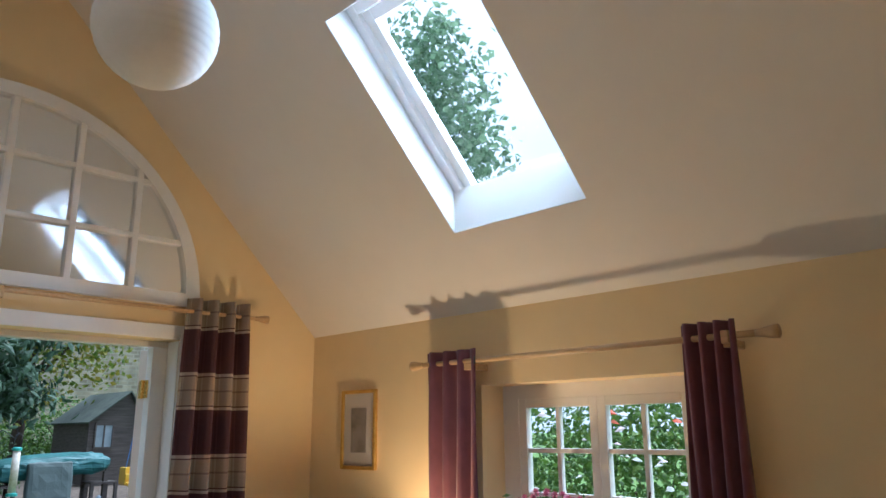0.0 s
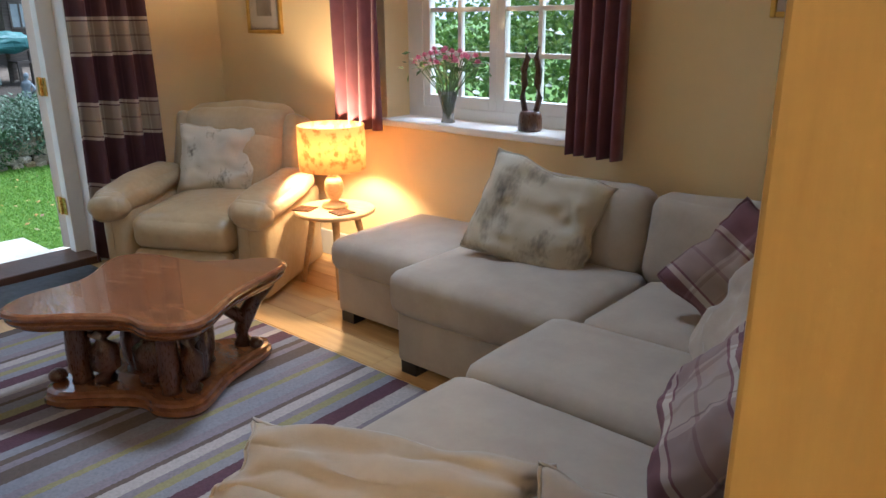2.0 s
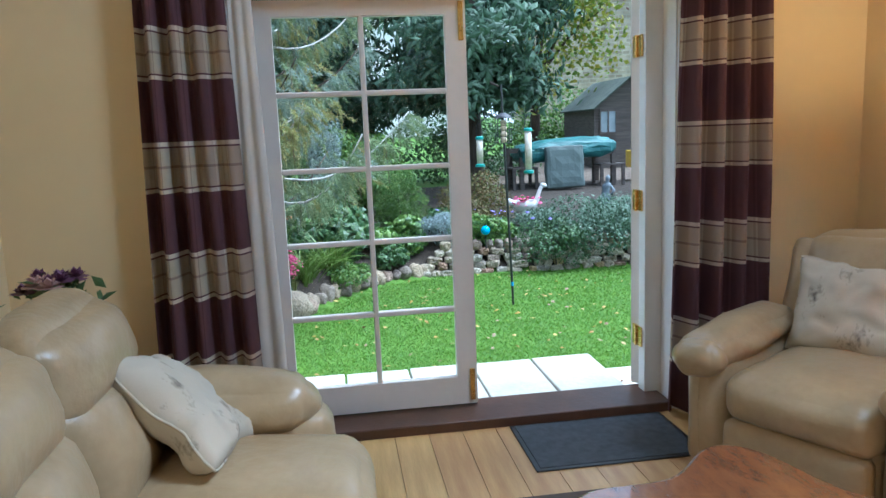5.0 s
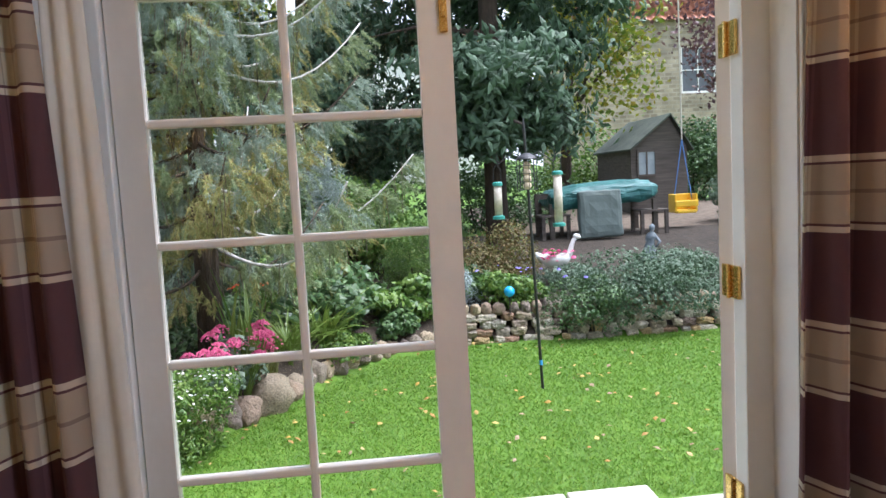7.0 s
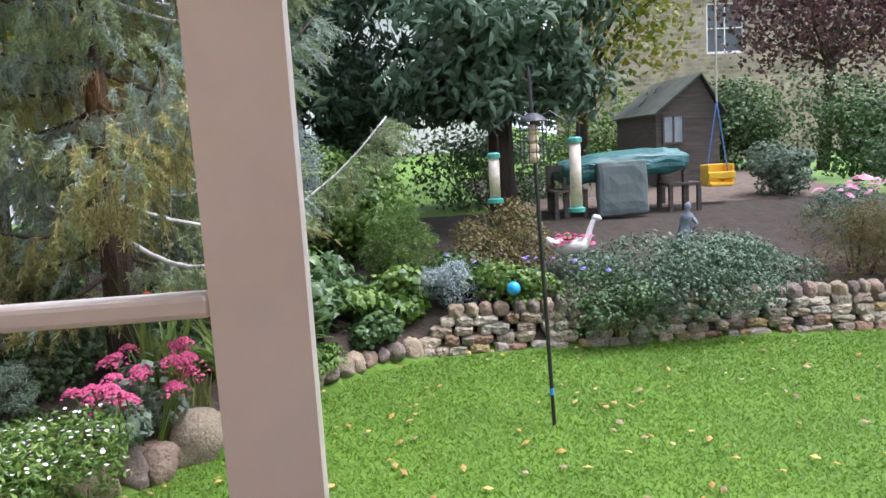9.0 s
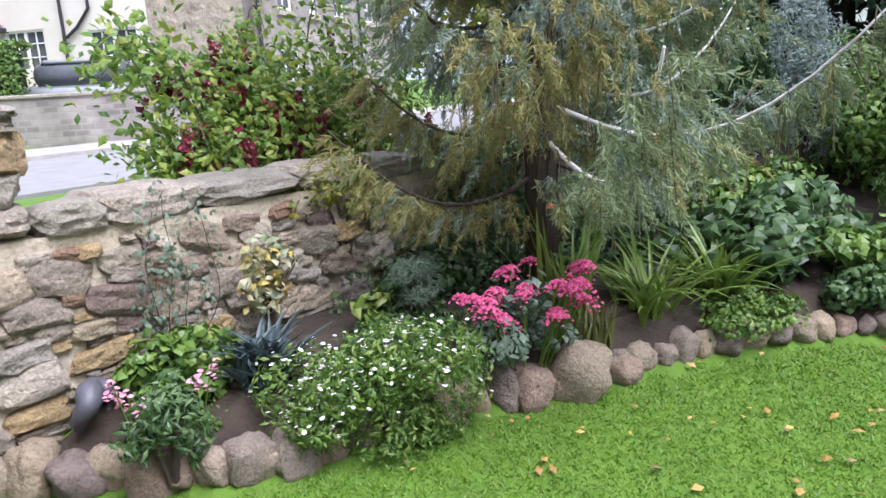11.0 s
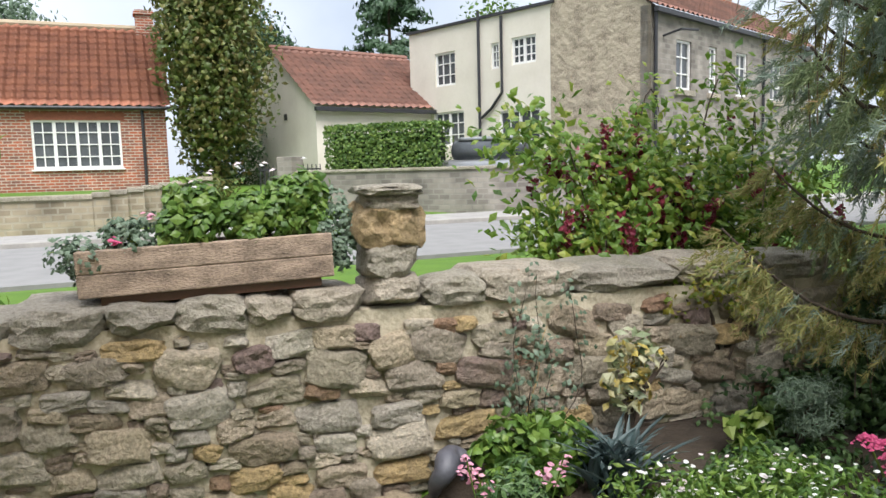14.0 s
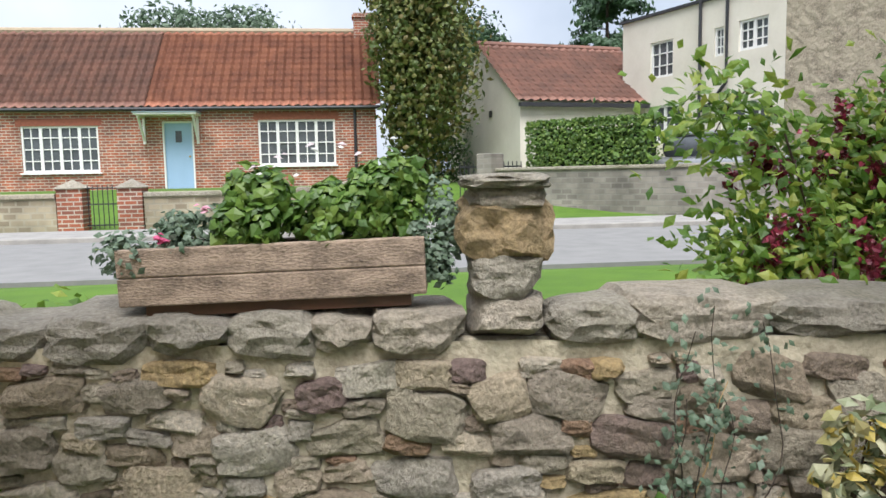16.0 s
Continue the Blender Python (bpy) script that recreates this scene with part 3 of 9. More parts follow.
def curtain(name, pts, z0, z1, amp, waves, material, label, seed, width, flare=0.0, thick=0.004):
    bm = bmesh.new()
    cloth(bm, pts, z0, z1, amp, waves, seed, 14, flare)
    uv = bm.loops.layers.uv.new("UVMap")
    (xa, ya), (xb, yb) = pts
    n = waves * 8
    for i, v in enumerate(bm.verts):
        v.index = i
    for f in bm.faces:
        for l in f.loops:
            k, j = divmod(l.vert.index, n + 1)
            l[uv].uv = (j / n * width, v_z(l.vert.co.z))
    ob = mesh_ob(name, bm, material, None, "", True)
    s = ob.modifiers.new("thickness", "SOLIDIFY")
    s.thickness = thick
    return tagged(ob, label, "curtain")


def v_z(z):
    return z - 0.715 + 0.443 * 3


curtain("plaid_curtain", ((-3.70, 2.80), (-3.70, 2.43)), 0.03, 2.22, 0.050, 4, PLAID, "plum and oatmeal plaid curtain drawn beside the garden doors", 1.0, 1.1, 0.35)
curtain("plaid_curtain", ((-3.70, 0.50), (-3.70, 0.17)), 0.03, 2.22, 0.050, 4, PLAID, "plum and oatmeal plaid curtain drawn beside the garden doors", 2.6, 1.1, 0.3)
curtain("plum_curtain", ((-2.62, 3.25), (-2.26, 3.25)), 0.80, 1.875, 0.030, 4, PLUM, "short plum curtain beside the cottage window", 0.4, 0.8, -0.02)
curtain("plum_curtain", ((-1.18, 3.25), (-0.95, 3.25)), 0.80, 1.875, 0.030, 4, PLUM, "short plum curtain beside the cottage window", 1.9, 0.8, 0.05)
for x0, x1 in ((-2.44, -2.43),):
    bm = bmesh.new()
    for j in range(16):
        a, b = 2 * math.pi * j / 16, 2 * math.pi * (j + 1) / 16
        tube(bm, [(0.0, 0.024 * math.cos(a), 0.024 * math.sin(a)), (0.0, 0.024 * math.cos(b), 0.024 * math.sin(b))], 0.005, 6)
    ring = mesh_ob("eyelet_ring", bm, SLATE, None, "", True)
    ring.matrix_world = pose(-2.275, 3.25, 1.815, 0, 0, 40)
    tagged(ring, "dark metal eyelet ring on the plum curtain", "curtain ring")


# ---- floor, rug, mat ----
def boards():
    base = tagged(new("floor"), "honey oak floorboards across the sitting room", "floor", kind="structure")
    rng = random.Random(4)
    meshes = {}
    y = YS
    while y < YN - 0.01:
        w = min(0.155, YN - y)
        x = XW
        while x < 3.2 - 0.05:
            ln = min(rng.choice((1.6, 1.9, 2.2)), 3.2 - x)
            key = (round(ln, 3), round(w, 3))
            if key not in meshes:
                bm = boxes((0.001, ln - 0.001, 0.001, w - 0.001, -0.02, 0.0), bevel=0.0012)
                me = bpy.data.meshes.new("floorboard")
                bm.to_mesh(me)
                bm.free()
                me.materials.append(OAK)
                meshes[key] = me
            ob = new("floorboard", meshes[key])
            ob.parent = base
            ob.location = (x, y, 0)
            x += ln
        y += w


def rug_material():
    m = bpy.data.materials.new("striped rug wool")
    m.use_nodes = True
    n, k = m.node_tree.nodes, m.node_tree.links
    b = n["Principled BSDF"]
    b.inputs["Roughness"].default_value = 0.95
    co = n.new("ShaderNodeTexCoord")
    sep = n.new("ShaderNodeSeparateXYZ")
    k.new(co.outputs["Object"], sep.inputs[0])
    mr = n.new("ShaderNodeMapRange")
    mr.inputs["From Min"].default_value, mr.inputs["From Max"].default_value = 0.0, 1.16
    wrap = n.new("ShaderNodeMath")
    wrap.operation = "WRAP"
    wrap.inputs[1].default_value, wrap.inputs[2].default_value = 1.16, 0.0
    nz = n.new("ShaderNodeTexNoise")
    nz.inputs["Scale"].default_value = 90
    sm = n.new("ShaderNodeMath")
    sm.operation = "MULTIPLY_ADD"
    sm.inputs[1].default_value = 0.012
    k.new(co.outputs["Object"], nz.inputs["Vector"])
    k.new(nz.outputs["Fac"], sm.inputs[0])
    k.new(sep.outputs["X"], sm.inputs[2])
    k.new(sm.outputs[0], wrap.inputs[0])
    k.new(wrap.outputs[0], mr.inputs["Value"])
    r = n.new("ShaderNodeValToRGB")
    r.color_ramp.interpolation = "CONSTANT"
    lav, grey, plum, cream, brown, olive = (0.175, 0.145, 0.165), (0.18, 0.175, 0.195), (0.072, 0.030, 0.042), (0.31, 0.275, 0.255), (0.088, 0.064, 0.050), (0.21, 0.185, 0.085)
    seq = [(0.06, brown), (0.11, grey), (0.15, lav), (0.175, olive), (0.24, grey), (0.28, lav), (0.30, brown), (0.34, cream), (0.37, lav), (0.40, olive), (0.44, grey), (0.50, plum), (0.56, cream),
           (0.60, lav), (0.62, brown), (0.665, grey), (0.71, olive), (0.74, plum), (0.80, lav), (0.83, cream), (0.90, plum), (0.94, grey), (0.965, brown), (1.0, lav)]
    while len(r.color_ramp.elements) < len(seq):
        r.color_ramp.elements.new(0.5)
    p = 0.0
    for e, (end, c) in zip(r.color_ramp.elements, seq):
        e.position, e.color = p, (*c, 1)
        p = end
    k.new(mr.outputs[0], r.inputs["Fac"])
    fine = n.new("ShaderNodeTexNoise")
    fine.inputs["Scale"].default_value, fine.inputs["Detail"].default_value = 110, 6
    k.new(co.outputs["Object"], fine.inputs["Vector"])
    hs = n.new("ShaderNodeHueSaturation")
    vr = n.new("ShaderNodeMapRange")
    vr.inputs["To Min"].default_value, vr.inputs["To Max"].default_value = 0.65, 1.35
    k.new(fine.outputs["Fac"], vr.inputs["Value"])
    k.new(vr.outputs[0], hs.inputs["Value"])
    k.new(r.outputs["Color"], hs.inputs["Color"])
    k.new(hs.outputs[0], b.inputs["Base Color"])
    bp = n.new("ShaderNodeBump")
    bp.inputs["Strength"].default_value, bp.inputs["Distance"].default_value = 0.6, 0.004
    k.new(fine.outputs["Fac"], bp.inputs["Height"])
    k.new(bp.outputs[0], b.inputs["Normal"])
    return m


bm = boxes((0, 2.32, 0, 1.88, 0, 0.014), bevel=0.005)
rug = mesh_ob("rug", bm, rug_material())
rug.location = (-3.09, 0.58, 0.0005)
tagged(rug, "striped wool rug in lavender, plum and cream on the boards", "rug")
mat_thing = thing("door_mat", pose(-3.29, 1.62, 0.0), "flat grey ribbed door mat inside the threshold", "door mat")
part("border", boxes((-0.47, 0.0, 0.0, 0.73, 0.0005, 0.007), bevel=0.003), BLACK, mat_thing, "black rubber edge")
part("carpet", boxes((-0.45, -0.02, 0.02, 0.71, 0.003, 0.011), bevel=0.003), GREYMAT, mat_thing)
for a in ((XW, XW + 0.018, 2.44, YN - 0.018, 0, 0.15), (XW, XW + 0.018, YS + 0.018, 0.40, 0, 0.15), (XW, XE, YN - 0.018, YN, 0, 0.15), (XW, XE, YS, YS + 0.018, 0, 0.15)):
    structure("baseboard", boxes(a, bevel=0.004), WHITE, "white painted skirting board", "baseboard")


# ---- seats ----
CUSHION = surf("printed linen", (0.46, 0.405, 0.31), (0.12, 0.105, 0.085), 9, 0.9, 0.15, 90, fine=0.25, stretch=(1, 1, 0.45))
CUSHION.node_tree.nodes["Color Ramp"].color_ramp.elements[0].position = 0.38
CUSHION.node_tree.nodes["Color Ramp"].color_ramp.elements[1].position = 0.60
PALELINEN = surf("pale hare-print linen", (0.50, 0.44, 0.34), (0.10, 0.08, 0.06), 10, 0.9, 0.15, 90, fine=0.3, stretch=(1, 1, 0.6))
PALELINEN.node_tree.nodes["Color Ramp"].color_ramp.elements[0].position = 0.40
PALELINEN.node_tree.nodes["Color Ramp"].color_ramp.elements[1].position = 0.56
PLAIDPINK = plaid("mauve checked wool", (0.20, 0.10, 0.12), (0.34, 0.27, 0.25), (0.48, 0.42, 0.38))
for nd in PLAIDPINK.node_tree.nodes:
    if nd.type == "TEX_COORD":
        src = nd
for lk in list(PLAIDPINK.node_tree.links):
    if lk.from_node == src:
        to = lk.to_socket
        PLAIDPINK.node_tree.links.remove(lk)
        mp = PLAIDPINK.node_tree.nodes.new("ShaderNodeMapping")
        mp.inputs["Rotation"].default_value = (radians(90), 0, 0)
        mp.inputs["Location"].default_value = (0.5, 0.5, 0.5)
        PLAIDPINK.node_tree.links.new(src.outputs["Object"], mp.inputs["Vector"])
        PLAIDPINK.node_tree.links.new(mp.outputs[0], to)


def scatter(label, m, w=0.42, h=0.42, t=0.15, material=None, seed=0.0, corner=0.1, name="cushion"):
    bm = bmesh.new()
    pillow(bm, w, h, t, None, seed, corner)
    ob = mesh_ob(name, bm, material or CUSHION, None, "", True)
    ob.matrix_world = m
    bm = bmesh.new()
    edge = [v.co.copy() for v in ob.data.vertices]
    n = 26
    ring = [edge[0 * (n + 1) + j] for j in range(n)] + [edge[i * (n + 1) + n] for i in range(n)] + [edge[n * (n + 1) + j] for j in range(n, 0, -1)] + [edge[i * (n + 1)] for i in range(n, -1, -1)]
    tube(bm, ring, 0.0045, 6)
    part("piping", bm, material or CUSHION, ob, "", True)
    return tagged(ob, label, "cushion")


def recliner(m):
    """Faces -y in its own frame."""
    c = thing("recliner_armchair", m, "cream leather recliner armchair with padded arms", "armchair")

    def pad(name, sx, sy, sz, r, bulge, n, at, wrinkle, seed):
        bm = bmesh.new()
        soft(bm, sx, sy, sz, r, bulge, n, at, wrinkle, seed)
        return part(name, bm, LEATHER, c, smooth=True)
    pad("base", 0.58, 0.66, 0.24, 0.04, (0, 0, 0), 6, pose(0, 0.06, 0.13), 0, 0)
    pad("seat", 0.55, 0.60, 0.19, 0.07, (0, 0.02, 0.03), 12, pose(0, -0.11, 0.345, 3), 0.006, 1)
    pad("footrest", 0.53, 0.09, 0.19, 0.04, (0, 0.012, 0), 8, pose(0, -0.37, 0.16), 0.004, 4)
    pad("backrest", 0.60, 0.19, 0.42, 0.08, (0, 0.05, 0.02), 12, pose(0, 0.26, 0.55, -14), 0.010, 2)
    pad("headrest", 0.66, 0.20, 0.30, 0.09, (0, 0.04, 0.02), 12, pose(0, 0.34, 0.735, -16), 0.012, 3)
    for s in (-1, 1):
        pad("side_wing", 0.10, 0.22, 0.48, 0.045, (0.01, 0, 0), 8, pose(s * 0.325, 0.31, 0.60, -16), 0.006, s + 40)
        pad("arm", 0.165, 0.74, 0.45, 0.05, (0.010, 0.012, 0), 10, pose(s * 0.365, -0.01, 0.235), 0.004, s)
        pad("arm_pad", 0.215, 0.60, 0.12, 0.058, (0.015, 0.02, 0.03), 14, pose(s * 0.385, -0.10, 0.492, 6, s * 5, 0), 0.013, s + 5)
        pad("arm_roll", 0.20, 0.13, 0.13, 0.06, (0.01, 0.01, 0.01), 10, pose(s * 0.383, -0.375, 0.455, -20, s * 5, 0), 0.012, s + 15)
        b2 = bmesh.new()
        tube(b2, [(s * 0.37, -0.392, 0.05), (s * 0.37, -0.394, 0.38)], 0.0025, 5)
        part("seam", b2, LEATHER, c)
    return c


recliner(pose(-3.03, 2.76, 0, 0, 0, 28))
scatter("pale linen cushion with a hare print on the armchair", pose(-3.15, 2.865, 0.605, -22, 2, 38), 0.45, 0.39, 0.15, PALELINEN, 3)


def leather_sofa(m):
    """Faces -y in its own frame; 2.2 m long."""
    c = thing("leather_sofa", m, "cream leather three-seat sofa with rolled arms", "sofa")
    bm = bmesh.new()
    soft(bm, 1.62, 0.80, 0.30, 0.05, (0, 0, 0), 6, pose(0, 0.02, 0.18))
    part("base", bm, LEATHER, c, smooth=True)
    for i in (-1, 0, 1):
        bm = bmesh.new()
        soft(bm, 0.535, 0.70, 0.20, 0.08, (0.0, 0.02, 0.030), 14, pose(i * 0.525, -0.14, 0.37, 3), 0.008, i + 3)
        part("seat", bm, LEATHER, c, smooth=True)
        bm = bmesh.new()
        soft(bm, 0.535, 0.22, 0.40, 0.10, (0.0, 0.05, 0.02), 16, pose(i * 0.525, 0.24, 0.58, -12), 0.018, i + 9)
        part("backrest", bm, LEATHER, c, smooth=True)
        bm = bmesh.new()
        soft(bm, 0.545, 0.26, 0.30, 0.12, (0.0, 0.04, 0.03), 16, pose(i * 0.525, 0.30, 0.80, -12), 0.018, i + 14)
        part("headrest", bm, LEATHER, c, smooth=True)
    for s in (-1, 1):
        bm = bmesh.new()
        soft(bm, 0.20, 0.82, 0.50, 0.07, (0.015, 0.01, 0), 8, pose(s * 0.905, 0.02, 0.25), 0.004, s)
        part("arm", bm, LEATHER, c, smooth=True)
        bm = bmesh.new()
        soft(bm, 0.27, 0.78 if s < 0 else 0.60, 0.17, 0.084, (0.02, 0.03, 0.03), 10, pose(s * 0.905, -0.10 if s < 0 else -0.03, 0.53, 4), 0.016, s + 21)
        part("arm_pad", bm, LEATHER, c, smooth=True)
        if s == -1:
            b2 = bmesh.new()
            tube(b2, [(0, 0, 0), (-0.012, 0, 0)], [0.05, 0.045], 16)
            lever = part("recliner_handle", b2, BLACK, c, "black recliner release cup")
            lever.matrix_local = pose(-1.012, -0.22, 0.34)
    return c


leather_sofa(pose(-2.045, 0.45, 0, 0, 0, 180))
scatter("printed linen cushion on the far end of the leather sofa", pose(-2.70, 0.43, 0.61, -46, 16, 174), 0.44, 0.41, 0.15, PALELINEN, 7)
scatter("printed linen cushion on the near end of the leather sofa", pose(-1.50, 0.47, 0.565, -54, 12, 162), 0.48, 0.42, 0.15, PALELINEN, 11)


def corner_sofa():
    c = thing("corner_sofa", pose(0, 0, 0), "oatmeal cloth corner sofa with loose back cushions", "sofa")

    def block(name, x0, x1, y0, y1, z0, z1, r=0.04, b=(0, 0, 0), w=0.0, seed=0):
        bm = bmesh.new()
        soft(bm, x1 - x0, y1 - y0, z1 - z0, r, b, 10, pose((x0 + x1) / 2, (y0 + y1) / 2, (z0 + z1) / 2), w, seed)
        return part(name, bm, FABRIC, c, smooth=True)
    block("footstool_base", -2.05, -1.51, 2.72, 3.30, 0.05, 0.27, 0.02)
    block("footstool_seat", -2.07, -1.50, 2.68, 3.32, 0.25, 0.405, 0.06, (0, 0, 0.02), 0.003, 1)
    block("base", -1.48, -0.72, 2.52, 3.34, 0.05, 0.27, 0.02)
    block("base", -0.72, 0.24, 1.44, 3.34, 0.05, 0.27, 0.02)
    block("arm", -0.69, 0.245, 1.20, 1.45, 0.05, 0.565, 0.06, (0, 0, 0.012), 0.004, 6)
    block("seat", -1.51, -0.72, 2.49, 3.12, 0.25, 0.43, 0.055, (0, 0, 0.022), 0.003, 2)
    block("seat", -0.71, 0.08, 2.55, 3.10, 0.25, 0.425, 0.05, (0, 0, 0.02), 0.003, 3)
    block("seat", -0.79, 0.08, 2.06, 2.545, 0.25, 0.435, 0.05, (0, 0, 0.02), 0.003, 5)
    block("seat", -0.78, 0.08, 1.44, 2.05, 0.25, 0.435, 0.055, (0, 0, 0.02), 0.003, 4)
    block("back_frame", -1.48, 0.24, 3.24, 3.345, 0.05, 0.60, 0.04)
    block("back_frame", 0.13, 0.245, 1.46, 3.24, 0.05, 0.66, 0.05)
    for x, w, h, s in ((-1.12, 0.74, 0.36, 1), (-0.38, 0.73, 0.35, 2)):
        bm = bmesh.new()
        soft(bm, w, 0.20, h, 0.07, (0.0, 0.04, 0.01), 10, pose(x, 3.16, 0.545, -12), 0.012, s + 30)
        part("back_cushion", bm, FABRIC, c, smooth=True)
    bm = bmesh.new()
    soft(bm, 0.18, 0.66, 0.36, 0.08, (0.04, 0, 0.02), 10, pose(0.06, 2.62, 0.56, 0, -10, 0), 0.008, 44)
    part("back_cushion", bm, FABRIC, c, smooth=True)
    for x, y in ((-2.0, 2.77), (-1.56, 2.77), (-1.43, 2.57), (-0.63, 1.26), (0.18, 1.26), (-2.0, 3.24), (-0.67, 2.4)):
        part("foot", boxes((x - 0.04, x + 0.04, y - 0.04, y + 0.04, 0.0, 0.055), bevel=0.004), BLACK, c, "black block foot")
    return c


corner_sofa()
scatter("printed linen cushion with grasses on the corner sofa", pose(-1.13, 2.95, 0.60, -26, 14, 14), 0.50, 0.42, 0.15, seed=15)
scatter("mauve checked cushion in the sofa corner", pose(-0.28, 2.80, 0.585, -34, 34, -8), 0.38, 0.36, 0.14, PLAIDPINK, 17)
scatter("oatmeal cloth cushion in the sofa corner", pose(-0.07, 2.93, 0.63, -26, -30, -30), 0.38, 0.36, 0.16, FABRIC, 19)
scatter("oatmeal cloth cushion on the corner sofa", pose(-0.12, 2.38, 0.58, -30, 10, -62), 0.44, 0.38, 0.17, FABRIC, 23)
scatter("mauve checked cushion on the corner sofa", pose(-0.03, 2.03, 0.595, -42, 8, -70), 0.46, 0.44, 0.15, PLAIDPINK, 27)
scatter("oatmeal cloth cushion lying along the sofa end", pose(-0.42, 1.40, 0.572, -62, 0, 24), 0.58, 0.17, 0.09, FABRIC, 29)
scatter("oatmeal cloth cushion lying on the sofa end", pose(0.06, 1.40, 0.62, -58, 4, 14), 0.36, 0.24, 0.12, FABRIC, 31)


# ---- coffee table ----
TABLEWOOD = surf("varnished reddish wood", (0.22, 0.085, 0.031), (0.12, 0.045, 0.019), 7, 0.2, 0.10, 30, stretch=(1.5, 3.5, 3), coat=0.7)
TABLEDARK = surf("dark varnished log", (0.085, 0.032, 0.016), (0.035, 0.014, 0.008), 6, 0.28, 0.15, 25, stretch=(4, 4, 1), coat=0.4)


def lobed(scale, per=8):
    """The wavy outline of the table: four lobes with bays between, as a closed smooth curve."""
    turns = [Vector(p) for p in ((-0.17, -0.46), (-0.255, -0.36), (-0.28, -0.13), (-0.42, 0.04), (-0.44, 0.13), (-0.36, 0.21), (-0.10, 0.30), (0.06, 0.48), (0.15, 0.51), (0.225, 0.43), (0.315, 0.17), (0.44, -0.03), (0.435, -0.13), (0.34, -0.205), (0.21, -0.22), (0.06, -0.33), (-0.06, -0.44))]
    n = len(turns)
    out = []
    for i in range(n):
        a, b, c, d = turns[i - 1], turns[i], turns[(i + 1) % n], turns[(i + 2) % n]
        for k in range(per):
            f = k / per
            p = 0.5 * (2 * b + (c - a) * f + (2 * a - 5 * b + 4 * c - d) * f * f + (3 * b - a - 3 * c + d) * f ** 3)
            out.append((p.x * scale, p.y * scale))
    return out


def slab(bm, pts, profile):
    """A slab of that outline; profile: (inset, height) pairs from below to above."""
    cx = sum(p[0] for p in pts) / len(pts)
    cy = sum(p[1] for p in pts) / len(pts)
    rings = []
    for inset, z in profile:
        ring = []
        for x, y in pts:
            d = math.hypot(x - cx, y - cy)
            k = (d - inset) / d
            ring.append(bm.verts.new((cx + (x - cx) * k, cy + (y - cy) * k, z)))
        rings.append(ring)
    n = len(pts)
    for a, b in zip(rings, rings[1:]):
        for j in range(n):
            bm.faces.new((a[j], a[(j + 1) % n], b[(j + 1) % n], b[j]))
    bm.faces.new(rings[0][::-1])
    bm.faces.new(rings[-1])
    return bm


def coffee_table(m):
    t = thing("coffee_table", m, "carved reddish hardwood coffee table with a wavy top on log legs", "coffee table")
    top, foot = lobed(1.0), lobed(0.83)
    part("tabletop", slab(bmesh.new(), top, [(0.05, 0.328), (0.02, 0.332), (0.012, 0.344), (0.024, 0.352), (0.006, 0.358), (0.0, 0.370), (0.006, 0.380), (0.020, 0.385)]), TABLEWOOD, t)
    part("edge_moulding", slab(bmesh.new(), lobed(0.94), [(0.03, 0.312), (0.012, 0.316), (0.006, 0.322), (0.014, 0.329)]), TABLEWOOD, t)
    part("plinth", slab(bmesh.new(), foot, [(0.012, 0.0), (0.0, 0.014), (0.003, 0.030), (0.018, 0.036), (0.010, 0.042), (0.014, 0.054), (0.035, 0.060)]), TABLEWOOD, t)
    for x, y, r, lean in ((-0.10, -0.25, 0.040, 0), (-0.02, -0.20, 0.048, 0.01), (-0.02, -0.03, 0.085, 0), (0.10, -0.08, 0.060, 0.006), (0.24, -0.09, 0.036, 0), (0.29, -0.03, 0.036, 0.006), (0.20, 0.04, 0.046, 0), (0.10, 0.12, 0.05, 0), (-0.16, 0.06, 0.07, 0.008), (-0.28, 0.07, 0.042, 0)):
        bm = bmesh.new()
        tube(bm, [(x, y, 0.055), (x, y, 0.075), (x + lean, y, 0.12), (x - lean, y + lean, 0.19), (x + lean, y, 0.26), (x, y, 0.30), (x, y, 0.318)], [r * 1.05, r * 0.86, r * 1.08, r * 1.12, r * 0.98, r * 0.86, r * 1.15], 14)
        part("leg", bm, TABLEDARK, t, smooth=True)
    bm = bmesh.new()
    tube(bm, [(0.09, 0.32, 0.055), (0.09, 0.31, 0.12), (0.10, 0.33, 0.18), (0.12, 0.37, 0.25), (0.13, 0.41, 0.318)], [0.05, 0.030, 0.036, 0.032, 0.05], 10)
    tube(bm, [(0.10, 0.32, 0.17), (0.07, 0.25, 0.24), (0.06, 0.20, 0.318)], [0.03, 0.026, 0.04], 10)
    part("forked_leg", bm, TABLEDARK, t, "forked branch leg", True)
    for x, y, r in ((-0.17, -0.31, 0.034), (0.16, 0.33, 0.028)):
        bm = bmesh.new()
        bmesh.ops.create_uvsphere(bm, u_segments=14, v_segments=8, radius=r)
        for v in bm.verts:
            v.co.z *= 0.8
        part("knob", bm, TABLEDARK, t, "rounded wooden knob on the plinth", True).location = (x, y, 0.078)
    return t


coffee_table(pose(-2.13, 1.88, 0.0145))


